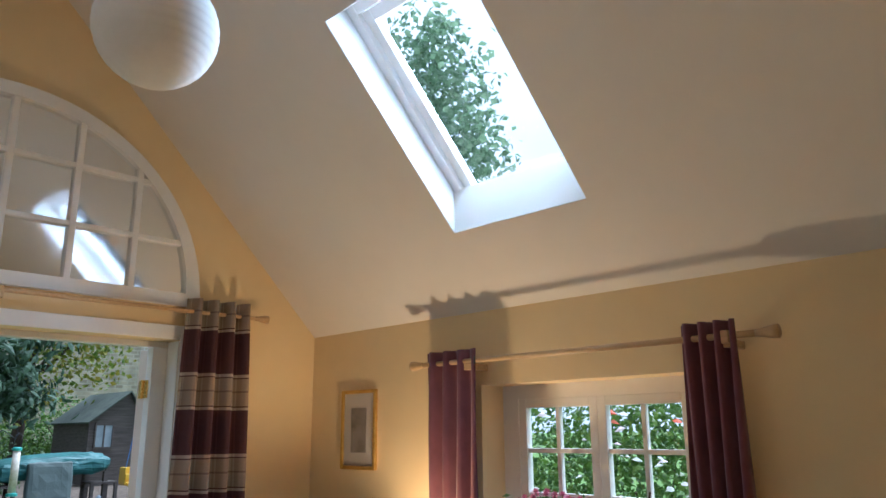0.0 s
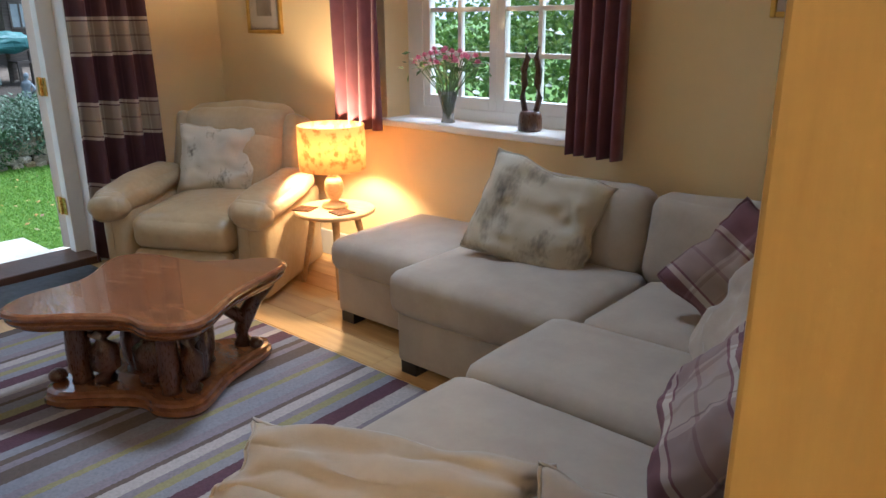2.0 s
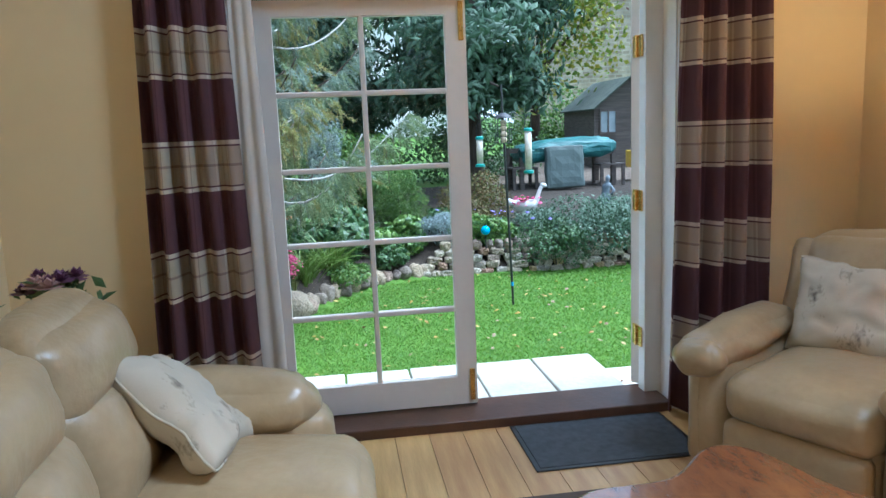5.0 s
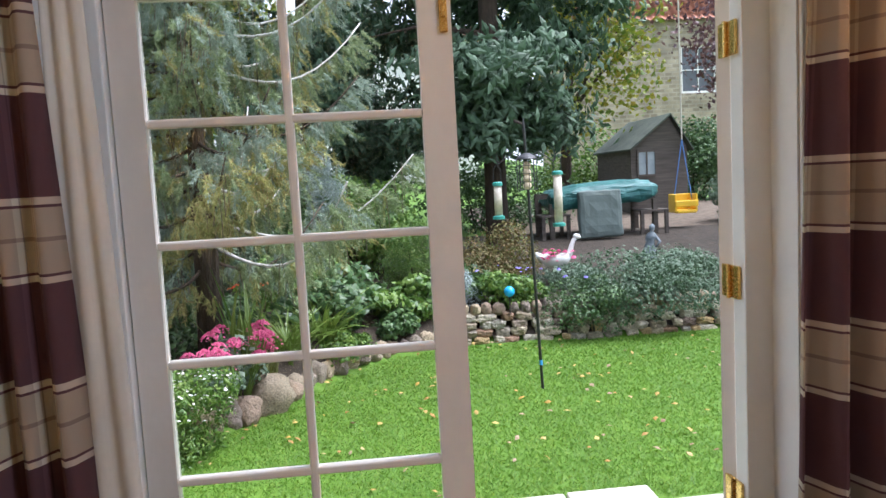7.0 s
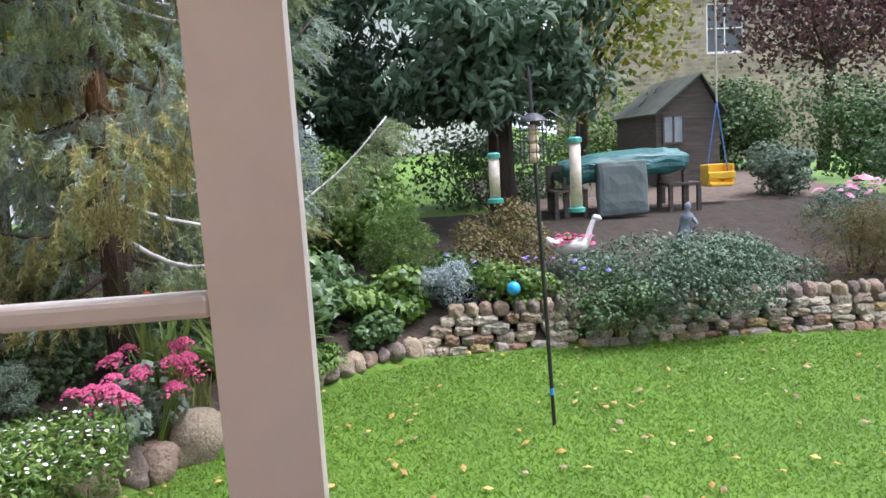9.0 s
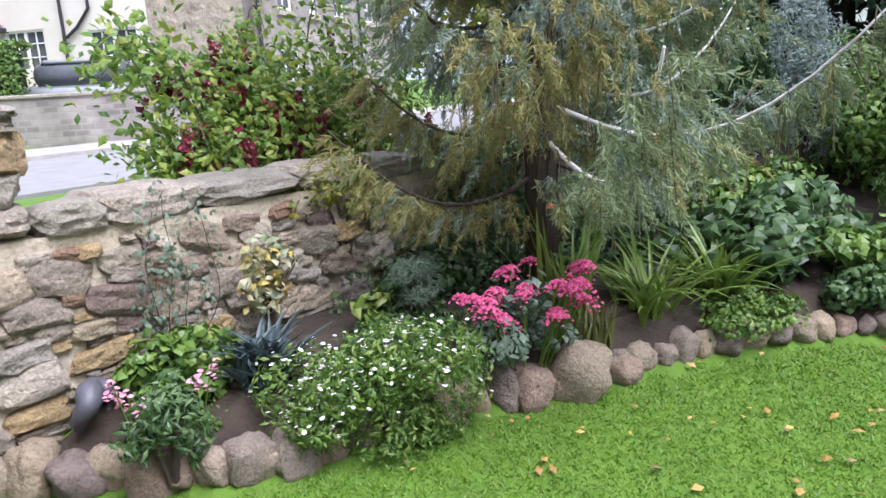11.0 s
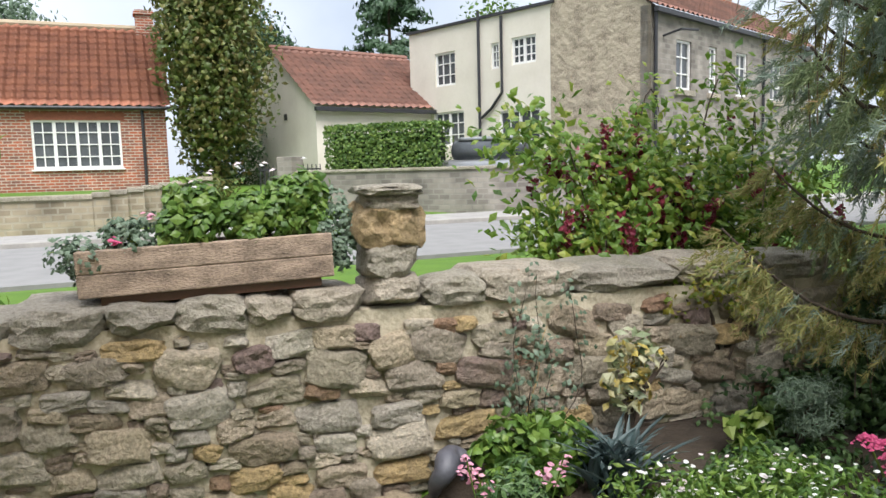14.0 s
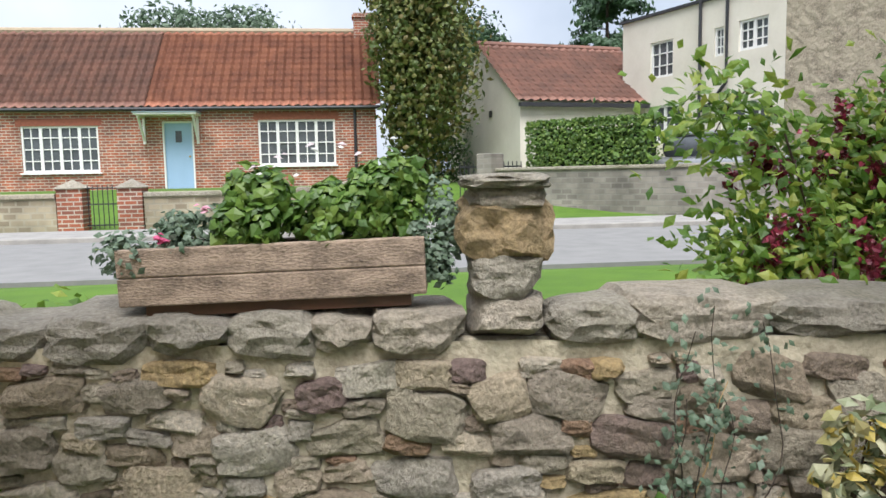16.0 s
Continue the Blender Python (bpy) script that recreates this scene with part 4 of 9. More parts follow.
# ---- side table and lamp ----
def side_table(m):
    t = thing("side_table", m, "small round wooden side table on three splayed legs", "side table")
    bm = bmesh.new()
    lathe(bm, [(0.195, 0.398), (0.205, 0.404), (0.208, 0.414), (0.203, 0.42)], 32)
    part("tabletop", bm, RODWOOD, t)
    for a in (200, 320, 80):
        x, y = math.cos(radians(a)), math.sin(radians(a))
        bm = bmesh.new()
        tube(bm, [(0.12 * x, 0.12 * y, 0.40), (0.21 * x, 0.21 * y, 0.0)], [0.019, 0.012], 10)
        part("leg", bm, RODWOOD, t, smooth=True)
    return t


side_table(pose(-2.40, 3.03, 0))
SHADE = bpy.data.materials.new("printed drum shade")
SHADE.use_nodes = True
nd, lk = SHADE.node_tree.nodes, SHADE.node_tree.links
tl = nd.new("ShaderNodeBsdfTranslucent")
mx = nd.new("ShaderNodeMixShader")
mx.inputs["Fac"].default_value = 0.5
nz = nd.new("ShaderNodeTexNoise")
nz.inputs["Scale"].default_value, nz.inputs["Detail"].default_value = 26, 6
rp = nd.new("ShaderNodeValToRGB")
rp.color_ramp.elements[0].position, rp.color_ramp.elements[0].color = 0.36, (0.36, 0.20, 0.07, 1)
rp.color_ramp.elements[1].position, rp.color_ramp.elements[1].color = 0.50, (0.58, 0.39, 0.18, 1)
tc = nd.new("ShaderNodeTexCoord")
lk.new(tc.outputs["Object"], nz.inputs["Vector"])
lk.new(nz.outputs["Fac"], rp.inputs["Fac"])
lk.new(rp.outputs["Color"], nd["Principled BSDF"].inputs["Base Color"])
nd["Principled BSDF"].inputs["Roughness"].default_value = 0.9
lk.new(rp.outputs["Color"], tl.inputs["Color"])
lk.new(nd["Principled BSDF"].outputs[0], mx.inputs[1])
lk.new(tl.outputs[0], mx.inputs[2])
lk.new(mx.outputs[0], nd["Material Output"].inputs["Surface"])


def table_lamp(m):
    t = thing("table_lamp", m, "lit turned-wood table lamp with a printed drum shade", "lamp")
    bm = bmesh.new()
    lathe(bm, [(0.065, 0.0), (0.068, 0.008), (0.062, 0.018), (0.03, 0.026), (0.022, 0.04), (0.036, 0.06), (0.047, 0.09), (0.048, 0.12), (0.038, 0.15), (0.022, 0.165), (0.03, 0.18), (0.02, 0.19), (0.012, 0.24)], 20)
    part("base", bm, RODWOOD, t, "turned varnished wood base", True)
    bm = bmesh.new()
    n = 36
    rings = [[bm.verts.new((r * math.cos(2 * math.pi * j / n), r * math.sin(2 * math.pi * j / n), z)) for j in range(n)] for r, z in ((0.166, 0.20), (0.170, 0.31), (0.166, 0.42), (0.163, 0.42), (0.163, 0.20))]
    for a, b in zip(rings, rings[1:] + rings[:1]):
        for j in range(n):
            bm.faces.new((a[j], a[(j + 1) % n], b[(j + 1) % n], b[j]))
    part("shade", bm, SHADE, t, "cream printed drum shade", True)
    return t


table_lamp(pose(-2.42, 3.05, 0.42))
for x, y, a in ((-2.50, 2.92, 20), (-2.30, 2.99, -10)):
    c = mesh_ob("coaster", boxes((-0.05, 0.05, -0.05, 0.05, 0, 0.006), bevel=0.002), TABLEDARK)
    c.matrix_world = pose(x, y, 0.4205, 0, 0, a)
    tagged(c, "dark square coaster on the side table", "coaster")


# ---- pictures ----
def picture(m, w, h, fw, art, label):
    t = thing("framed_picture", m, label, "picture")
    part("frame", boxes((-w / 2, -w / 2 + fw, -0.022, 0, -h / 2, h / 2), (w / 2 - fw, w / 2, -0.022, 0, -h / 2, h / 2), (-w / 2 + fw, w / 2 - fw, -0.022, 0, h / 2 - fw, h / 2),
                        (-w / 2 + fw, w / 2 - fw, -0.022, 0, -h / 2, -h / 2 + fw), bevel=0.005), GILT, t, "gilt moulded frame")
    part("mount", boxes((-w / 2 + fw, w / 2 - fw, -0.010, -0.004, -h / 2 + fw, h / 2 - fw)), PAPER, t)
    part("print", boxes((-w * 0.22, w * 0.22, -0.0125, -0.0105, -h * 0.29, h * 0.27)), art, t)
    g = part("glass", boxes((-w / 2 + fw, w / 2 - fw, -0.017, -0.015, -h / 2 + fw, h / 2 - fw)), GLASS, t)
    g.visible_shadow = False


ART1 = surf("engraving", (0.30, 0.26, 0.24), (0.06, 0.05, 0.05), 10, 0.8, fine=0.8)
ART2 = surf("watercolour", (0.58, 0.52, 0.42), (0.10, 0.14, 0.15), 12, 0.8, fine=0.5)
picture(pose(-3.31, YN, 1.49), 0.32, 0.46, 0.022, ART1, "narrow gilt-framed engraving on the cream wall")
picture(pose(-0.335, YN, 1.515), 0.295, 0.37, 0.020, ART2, "gilt-framed small watercolour on the cream wall")


# ---- television, globe lamp, sill things ----
tv = thing("television", pose(0.235, 1.62, 1.25), "black flat television on the wall above the sofa", "television")
part("screen", boxes((0.0, 0.035, -0.28, 0.28, -0.30, 0.30), bevel=0.006), BLACK, tv)
part("bracket", boxes((0.035, 0.064, -0.15, 0.15, -0.12, 0.12), bevel=0.004), BLACK, tv)
globe = thing("paper_globe_lamp", pose(-2.02, 1.42, 2.78), "white round paper lantern hanging unlit from the ridge", "ceiling lamp")
bm = bmesh.new()
prof = []
for i in range(1, 60):
    a = math.pi * i / 60
    prof.append((0.20 * math.sin(a) * (1 + 0.006 * (i % 3 - 1)), -0.20 * math.cos(a)))
lathe(bm, prof, 40)
part("shade", bm, surf("rice paper", (0.80, 0.78, 0.74), (0.74, 0.72, 0.68), 8, 0.9), globe, smooth=True)
bm = bmesh.new()
tube(bm, [(0, 0, 0.19), (0, 0, 1.24)], 0.004, 6)
part("cord", bm, WHITE, globe)


# ---- flowers and figure on the sill, flowers behind the sofa ----
def bouquet(name, label, m, petals, n, spread, height0, size, leaf):
    t = thing(name, m, label, "flowers")
    r = np.random.default_rng(len(name))
    bm = bmesh.new()
    lathe(bm, [(0.030, 0.0), (0.036, 0.004), (0.026, 0.03), (0.034, 0.08), (0.046, 0.13), (0.050, 0.15)], 18)
    part("vase", bm, GLASSWARE, t, "cut glass vase", True)
    stems = bmesh.new()
    for i in range(n):
        a = i * 2.399
        q = spread * math.sqrt((i + 0.5) / n)
        x, y, z = q * math.cos(a), q * math.sin(a) * 0.7, height0 - 0.28 * q + r.normal(0, 0.015)
        tube(stems, [(0, 0, 0.02), (x * 0.3, y * 0.3, 0.15), (x, y, z)], 0.0025, 5)
        vs, fs = [], []
        for ring in range(3):
            k = 11 - ring * 3
            for j in range(k):
                b = 2 * math.pi * (j + 0.5 * ring) / k
                rr, up = size * (1 - 0.3 * ring), size * (0.05 + 0.35 * ring)
                c, s = math.cos(b), math.sin(b)
                o = len(vs)
                w = size * 0.30
                vs += [(x, y, z), (x + c * rr * 0.6 - s * w, y + s * rr * 0.6 + c * w, z + up * 0.6), (x + c * rr, y + s * rr, z + up), (x + c * rr * 0.6 + s * w, y + s * rr * 0.6 - c * w, z + up * 0.6)]
                fs.append((o, o + 1, o + 2, o + 3))
        raw("flower", vs, fs, petals[i % len(petals)], t)
    part("stem", stems, STEMGREEN, t)
    pts = [(r.normal(0, spread * 0.55), r.normal(0, spread * 0.45), height0 - 0.06 + r.normal(0, 0.035)) for i in range(90)]
    leaves("foliage", pts, [(0, 0, 1)] * len(pts), leaf, leaf * 0.5, STEMGREEN, t, "", r, 0.2, 0.7)
    return t


STEMGREEN = islands("cut stems and leaves", [(0.05, 0.10, 0.03), (0.09, 0.16, 0.05), (0.14, 0.20, 0.07)], 0.5, 0.25)
ROSEPINK = islands("rose pink petals", [(0.50, 0.10, 0.20), (0.62, 0.20, 0.30), (0.70, 0.32, 0.40)], 0.6, 0.25)
MAUVEPETAL = islands("dusky purple petals", [(0.10, 0.035, 0.08), (0.17, 0.06, 0.13), (0.24, 0.10, 0.18)], 0.6, 0.15)
BLUSHPETAL = islands("blush petals", [(0.45, 0.28, 0.27), (0.55, 0.36, 0.34)], 0.6, 0.2)
GLASSWARE = surf("clear cut glass", (0.70, 0.74, 0.74), (0.55, 0.60, 0.60), 8, 0.06)
GLASSWARE.node_tree.nodes["Principled BSDF"].inputs["Transmission Weight"].default_value = 0.85
bouquet("sill_flowers", "pink chrysanthemums in a glass vase on the window sill", pose(-1.97, 3.42, WZ0 + 0.006), [ROSEPINK], 26, 0.19, 0.34, 0.030, 0.05)
bouquet("silk_roses", "dusky purple silk roses in a vase behind the leather sofa", pose(-3.10, -0.02, 0.69), [MAUVEPETAL, MAUVEPETAL, BLUSHPETAL], 11, 0.12, 0.26, 0.045, 0.06)
t = thing("console_table", pose(-3.15, -0.16, -0.11), "narrow dark wooden table behind the leather sofa", "table")
part("tabletop", boxes((-0.3, 0.3, -0.20, 0.19, 0.77, 0.80), bevel=0.006), TABLEDARK, t)
for x in (-0.26, 0.26):
    for y in (-0.17, 0.16):
        part("leg", boxes((x - 0.02, x + 0.02, y - 0.02, y + 0.02, 0.11, 0.77), bevel=0.003), TABLEDARK, t)
bm = bmesh.new()
lathe(bm, [(0.052, 0.0), (0.056, 0.01), (0.052, 0.065), (0.046, 0.085), (0.03, 0.09)], 16)
for s, tw in ((-1, 0.0), (1, 0.7)):
    tube(bm, [(s * 0.026, 0, 0.085), (s * 0.040, 0.004, 0.15), (s * 0.030, 0, 0.21), (s * 0.036, 0, 0.27), (s * 0.020, 0.004, 0.32), (s * 0.030, 0, 0.37)], [0.014, 0.013, 0.017, 0.016, 0.013, 0.006], 10)
ob = mesh_ob("carved_figure", bm, TABLEDARK, None, "", True)
ob.matrix_world = pose(-1.50, 3.44, WZ0 + 0.006, 0, 0, 15)
tagged(ob, "dark carved wooden abstract figure on the window sill", "ornament")
curtain("curtain_lining", ((-3.735, 0.60), (-3.735, 0.52)), 0.03, 2.18, 0.010, 2, PLAID_PALE, "pale lining edge of the drawn plaid curtain", 3.3, 0.2, 1.2, 0.003)


# ---- ground ----
EDGE = [(-4.9, -1.30), (-5.34, -1.06), (-5.56, -0.72), (-5.76, -0.38), (-6.07, -0.22), (-6.86, 0.12), (-7.3, 0.32), (-7.92, 0.74), (-8.36, 1.01), (-8.77, 1.40), (-9.02, 1.95), (-8.98, 2.6), (-8.88, 3.3), (-8.85, 4.2),
        (-8.72, 5.4), (-8.6, 7.5)]


def along_edge(s):
    """A point at the share s of the lawn's edge, and the way out of the lawn there."""
    seg = [math.dist(a, b) for a, b in zip(EDGE, EDGE[1:])]
    d = s * sum(seg)
    for (a, b), ln in zip(zip(EDGE, EDGE[1:]), seg):
        if d <= ln:
            f = d / ln
            u = ((b[0] - a[0]) / ln, (b[1] - a[1]) / ln)
            return (a[0] + (b[0] - a[0]) * f, a[1] + (b[1] - a[1]) * f), (-u[1], u[0])
        d -= ln
    return EDGE[-1], (-1, 0)


def inside_lawn(x, y):
    """True on the lawn's side of the edge."""
    best, side = 9e9, 1
    for a, b in zip(EDGE, EDGE[1:]):
        ux, uy = b[0] - a[0], b[1] - a[1]
        f = max(0, min(1, ((x - a[0]) * ux + (y - a[1]) * uy) / (ux * ux + uy * uy)))
        dx, dy = x - a[0] - f * ux, y - a[1] - f * uy
        d = dx * dx + dy * dy
        if d < best:
            best, side = d, ux * dy - uy * dx
    return side < 0, math.sqrt(best)


def height(x, y):
    if y < -1.35 - 0.12 * (-4.1 - x) * (1 if x > -9 else 0) or y < -1.45:
        if y > -6.4:
            return 0.30 - 0.05 * (y > -3)
        if y > -12.6:
            return 0.20
        return 0.30 + min(1, max(0, (-y - 14.5) / 6)) * 0.72
    if x > -4.6 or y > 9:
        return -0.33
    lawn, d = inside_lawn(x, y)
    if lawn:
        return -0.31 - 0.01 * math.sin(x * 1.3) * math.sin(y * 1.1)
    rise = min(1, d / 0.35)
    return -0.31 + rise * 0.24 + min(0.17, d * 0.07) + max(0, -9.6 - x) * 0.07


def lines(marks):
    out = []
    for (a, step), (b, _) in zip(marks, marks[1:]):
        v = a
        while v < b - step * 0.5:
            out.append(v)
            v += step
    return out + [marks[-1][0]]


def ground():
    bm = bmesh.new()
    xs = lines([(-600, 150), (-150, 30), (-60, 6), (-24, 1), (-16, 0.4), (-10.4, 0.14), (-4.4, 0.6), (4, 4), (24, 30), (84, 150), (600, 1)])
    ys = lines([(-600, 150), (-150, 30), (-60, 5), (-30, 1), (-2.0, 0.14), (6.2, 0.6), (12, 5), (42, 30), (132, 150), (600, 1)])
    g = {(i, j): bm.verts.new((x, y, height(x, y))) for i, x in enumerate(xs) for j, y in enumerate(ys)}
    for i in range(len(xs) - 1):
        for j in range(len(ys) - 1):
            bm.faces.new((g[i, j], g[i + 1, j], g[i + 1, j + 1], g[i, j + 1]))
    return bm


structure("ground", ground(), LAWN, "mown green lawn and grass verge", "ground")


def bed():
    """Dark soil over the raised border."""
    bm = bmesh.new()
    cols = []
    n = 90
    for i in range(n + 1):
        (x, y), (ox, oy) = along_edge(i / n)
        row = []
        for k, d in enumerate((0.02, 0.10, 0.25, 0.5, 0.9, 1.4, 2.2, 3.2, 4.4)):
            px, py = x + ox * d, y + oy * d
            if px > -9.4 and py < -1.28 + 0.12 * (-4.1 - px) * 1.0:
                py = -1.28 + 0.12 * (-4.1 - px)
            row.append(bm.verts.new((px, py, height(px, py) + 0.055 + 0.015 * noise.noise(Vector((px * 5, py * 5, 0))))))
        cols.append(row)
    for a, b in zip(cols, cols[1:]):
        for k in range(len(a) - 1):
            bm.faces.new((a[k], a[k + 1], b[k + 1], b[k]))
    return bm


structure("flower_bed", bed(), SOIL, "dark soil of the raised flower bed", "flower bed")
structure("road", boxes((-90, 70, -11.4, -6.6, 0.05, 0.29)), ASPHALT, "pale grey village road", "road")
structure("pavement", boxes((-90, 70, -13.4, -11.4, 0.05, 0.36), bevel=0.01), surf("grey paved footway", (0.33, 0.32, 0.30), (0.24, 0.23, 0.22), 3, 0.9, 0.3, 50), "grey paved footway beyond the road", "pavement")
structure("kerb", boxes((-90, 70, -11.53, -11.38, 0.05, 0.372), bevel=0.015), surf("grey kerb stone", (0.36, 0.34, 0.31), (0.25, 0.24, 0.22), 3, 0.9, 0.3, 40), "grey stone kerb", "kerb")
GRAVEL = surf("brown gravel and leaves", (0.16, 0.12, 0.085), (0.08, 0.06, 0.045), 9, 0.95, 0.9, 50)
bm = bmesh.new()
rows = []
for i in range(16):
    x = -10.9 - i * 0.45
    rows.append([bm.verts.new((x, 3.2 + j * 0.6, height(x, 3.2 + j * 0.6) + 0.03)) for j in range(10)])
for a, b in zip(rows, rows[1:]):
    for j in range(9):
        bm.faces.new((a[j], a[j + 1], b[j + 1], b[j]))
structure("gravel_yard", bm, GRAVEL, "brown gravel yard under fallen leaves", "yard")

# ---- lantern and hanging pot on the outer gable wall ----
LANTERNGLOW = bpy.data.materials.new("lit lantern glass")
LANTERNGLOW.use_nodes = True
LANTERNGLOW.node_tree.nodes["Principled BSDF"].inputs["Base Color"].default_value = (0.9, 0.8, 0.55, 1)
LANTERNGLOW.node_tree.nodes["Principled BSDF"].inputs["Emission Color"].default_value = (1.0, 0.80, 0.45, 1)
LANTERNGLOW.node_tree.nodes["Principled BSDF"].inputs["Emission Strength"].default_value = 1.6
IRON = surf("brown-black cast metal", (0.045, 0.03, 0.022), (0.022, 0.016, 0.012), 14, 0.5, 0.3, 60)
WOOL = surf("lilac grey knitted wool", (0.42, 0.37, 0.42), (0.26, 0.22, 0.27), 40, 0.95, 0.5, 120)


def wall_lantern(m):
    """Hangs at the end of a bracket that runs to the wall at +x."""
    t = thing("wall_lantern", m, "lit brown metal carriage lantern on the gable wall", "lantern")
    bm = bmesh.new()
    lathe(bm, [(0.004, 0.0), (0.015, 0.006), (0.017, 0.018), (0.009, 0.028), (0.014, 0.034), (0.030, 0.046), (0.045, 0.052), (0.047, 0.064)], 12)
    part("base", bm, IRON, t, "turned finial and base plate", True)
    bm = bmesh.new()
    lathe(bm, [(0.038, 0.066), (0.078, 0.232)], 6)
    part("glass", bm, LANTERNGLOW, t, "glowing warm glass")
    for j in range(6):
        a = 2 * math.pi * j / 6
        c, q = math.cos(a), math.sin(a)
        bm = bmesh.new()
        tube(bm, [(0.041 * c, 0.041 * q, 0.062), (0.082 * c, 0.082 * q, 0.236)], 0.0055, 6)
        part("glazing_bar", bm, IRON, t)
    bm = bmesh.new()
    lathe(bm, [(0.090, 0.232), (0.096, 0.242), (0.070, 0.275), (0.040, 0.300), (0.018, 0.312), (0.022, 0.325), (0.006, 0.345)], 12)
    part("roof", bm, IRON, t)
    bm = bmesh.new()
    tube(bm, [(0, 0, 0.335), (0.03, 0, 0.375), (0.10, 0, 0.385), (0.16, 0, 0.33), (0.205, 0, 0.27)], [0.008, 0.009, 0.010, 0.010, 0.012], 8)
    part("bracket", bm, IRON, t, smooth=True)
    part("wall_plate", boxes((0.196, 0.208, -0.035, 0.035, 0.16, 0.33), bevel=0.004), IRON, t)


wall_lantern(pose(-4.072, -0.03, 1.742))


def hanging_pot(m):
    t = thing("hanging_pot", m, "small hanging pot in a lilac-grey knitted cover", "hanging pot")
    for k in range(7):
        bm = bmesh.new()
        n, z = 20, 0.008 + k * 0.0145
        for j in range(n):
            a, b = 2 * math.pi * j / n, 2 * math.pi * (j + 1) / n
            tube(bm, [(0.060 * math.cos(a), 0.060 * math.sin(a), z), (0.063 * math.cos((a + b) / 2), 0.063 * math.sin((a + b) / 2), z + 0.004), (0.060 * math.cos(b), 0.060 * math.sin(b), z + 0.001)], [0.004, 0.0085, 0.004], 6)
        part("knitted_row", bm, WOOL, t, smooth=True)
    bm = bmesh.new()
    lathe(bm, [(0.052, 0.0), (0.057, 0.01), (0.058, 0.098), (0.050, 0.099)], 20)
    part("pot", bm, SOIL, t)
    for j in range(3):
        a = 2 * math.pi * j / 3 + 3.0
        bm = bmesh.new()
        tube(bm, [(0.058 * math.cos(a), 0.058 * math.sin(a), 0.09), (0, 0, 0.36)], 0.004, 6)
        part("cord", bm, RODWOOD, t, "pale twisted cord")
    bm = bmesh.new()
    tube(bm, [(0, 0, 0.355), (0.0, 0, 0.39), (0.04, 0, 0.40), (0.082, 0, 0.385)], 0.005, 6)
    part("hook", bm, IRON, t)
    r = np.random.default_rng(55)
    straps("foliage", (0, 0, 0.09), 16, 0.09, 0.022, STRAP, t, r, 0.6, 0.7)


# stepping slabs outside the doors
step = thing("doorstep", pose(0, 0, 0), "pale weathered stone slabs outside the garden doors", "doorstep", kind="structure")
for i in range(5):
    y0 = 0.50 + i * 0.39
    part("slab", boxes((-5.0, -4.06, y0, y0 + 0.378, -0.33, -0.085 - 0.004 * (i % 2)), bevel=0.008), PAVING, step)
patio = thing("patio", pose(0, 0, 0), "grey paving flags beside the house", "patio", kind="structure")
for i in range(7):
    for j in range(2):
        y0, x0 = 2.47 + i * 0.6, -5.25 + j * 0.6
        part("flag", boxes((x0, x0 + 0.59, y0, y0 + 0.59, -0.36, -0.285 + 0.003 * ((i * 3 + j) % 3)), bevel=0.006), PAVING, patio)


# ---- leaf clouds ----
def blobs(rng, centre, radii, n, inner=0.55, rough=0.35, lumps=14, flat_bottom=None):
    """Points and outward ways in a lumpy crown."""
    c = np.array(centre, float)
    r = np.array(radii, float)
    d = rng.normal(0, 1, (lumps, 3))
    d /= np.linalg.norm(d, axis=1)[:, None]
    lc = c + d * r * rng.uniform(0.35, 0.75, (lumps, 1))
    lr = rng.uniform(0.28, 0.55, lumps)
    k = rng.integers(0, lumps, n)
    v = rng.normal(0, 1, (n, 3))
    v /= np.linalg.norm(v, axis=1)[:, None]
    rad = rng.uniform(inner, 1.0, (n, 1)) ** 0.6
    p = lc[k] + v * rad * r * lr[k][:, None] * (1 + rng.normal(0, rough * 0.3, (n, 1)))
    if flat_bottom is not None:
        p[:, 2] = np.maximum(p[:, 2], flat_bottom + rng.uniform(0, 0.05, n))
    return p, v


def shrub(name, label, category, centre, radii, n, length, width, material, seed, lumps=12, fold=0.25, jitter=0.6, kind="", stem=None, inner=0.55, group=""):
    rng = np.random.default_rng(seed)
    t = thing(name, pose(centre[0], centre[1], centre[2] - radii[2]), label, category, group, kind)
    p, v = blobs(rng, (0, 0, radii[2]), radii, n, inner=inner, lumps=lumps, flat_bottom=0.0)
    v = v + np.array([0, 0, 0.4])
    leaves("foliage", p, v, length, width, material, t, "", rng, fold, jitter)
    for i in range(7):
        q = p[rng.integers(0, n)]
        bm = bmesh.new()
        tube(bm, [(q[0] * 0.1, q[1] * 0.1, -0.05), (q[0] * 0.4, q[1] * 0.4, q[2] * 0.5), tuple(q)], [0.012 + radii[2] * 0.01, 0.01 + radii[2] * 0.004, 0.003], 5)
        part("stem", bm, stem or BARK, t)
    return t


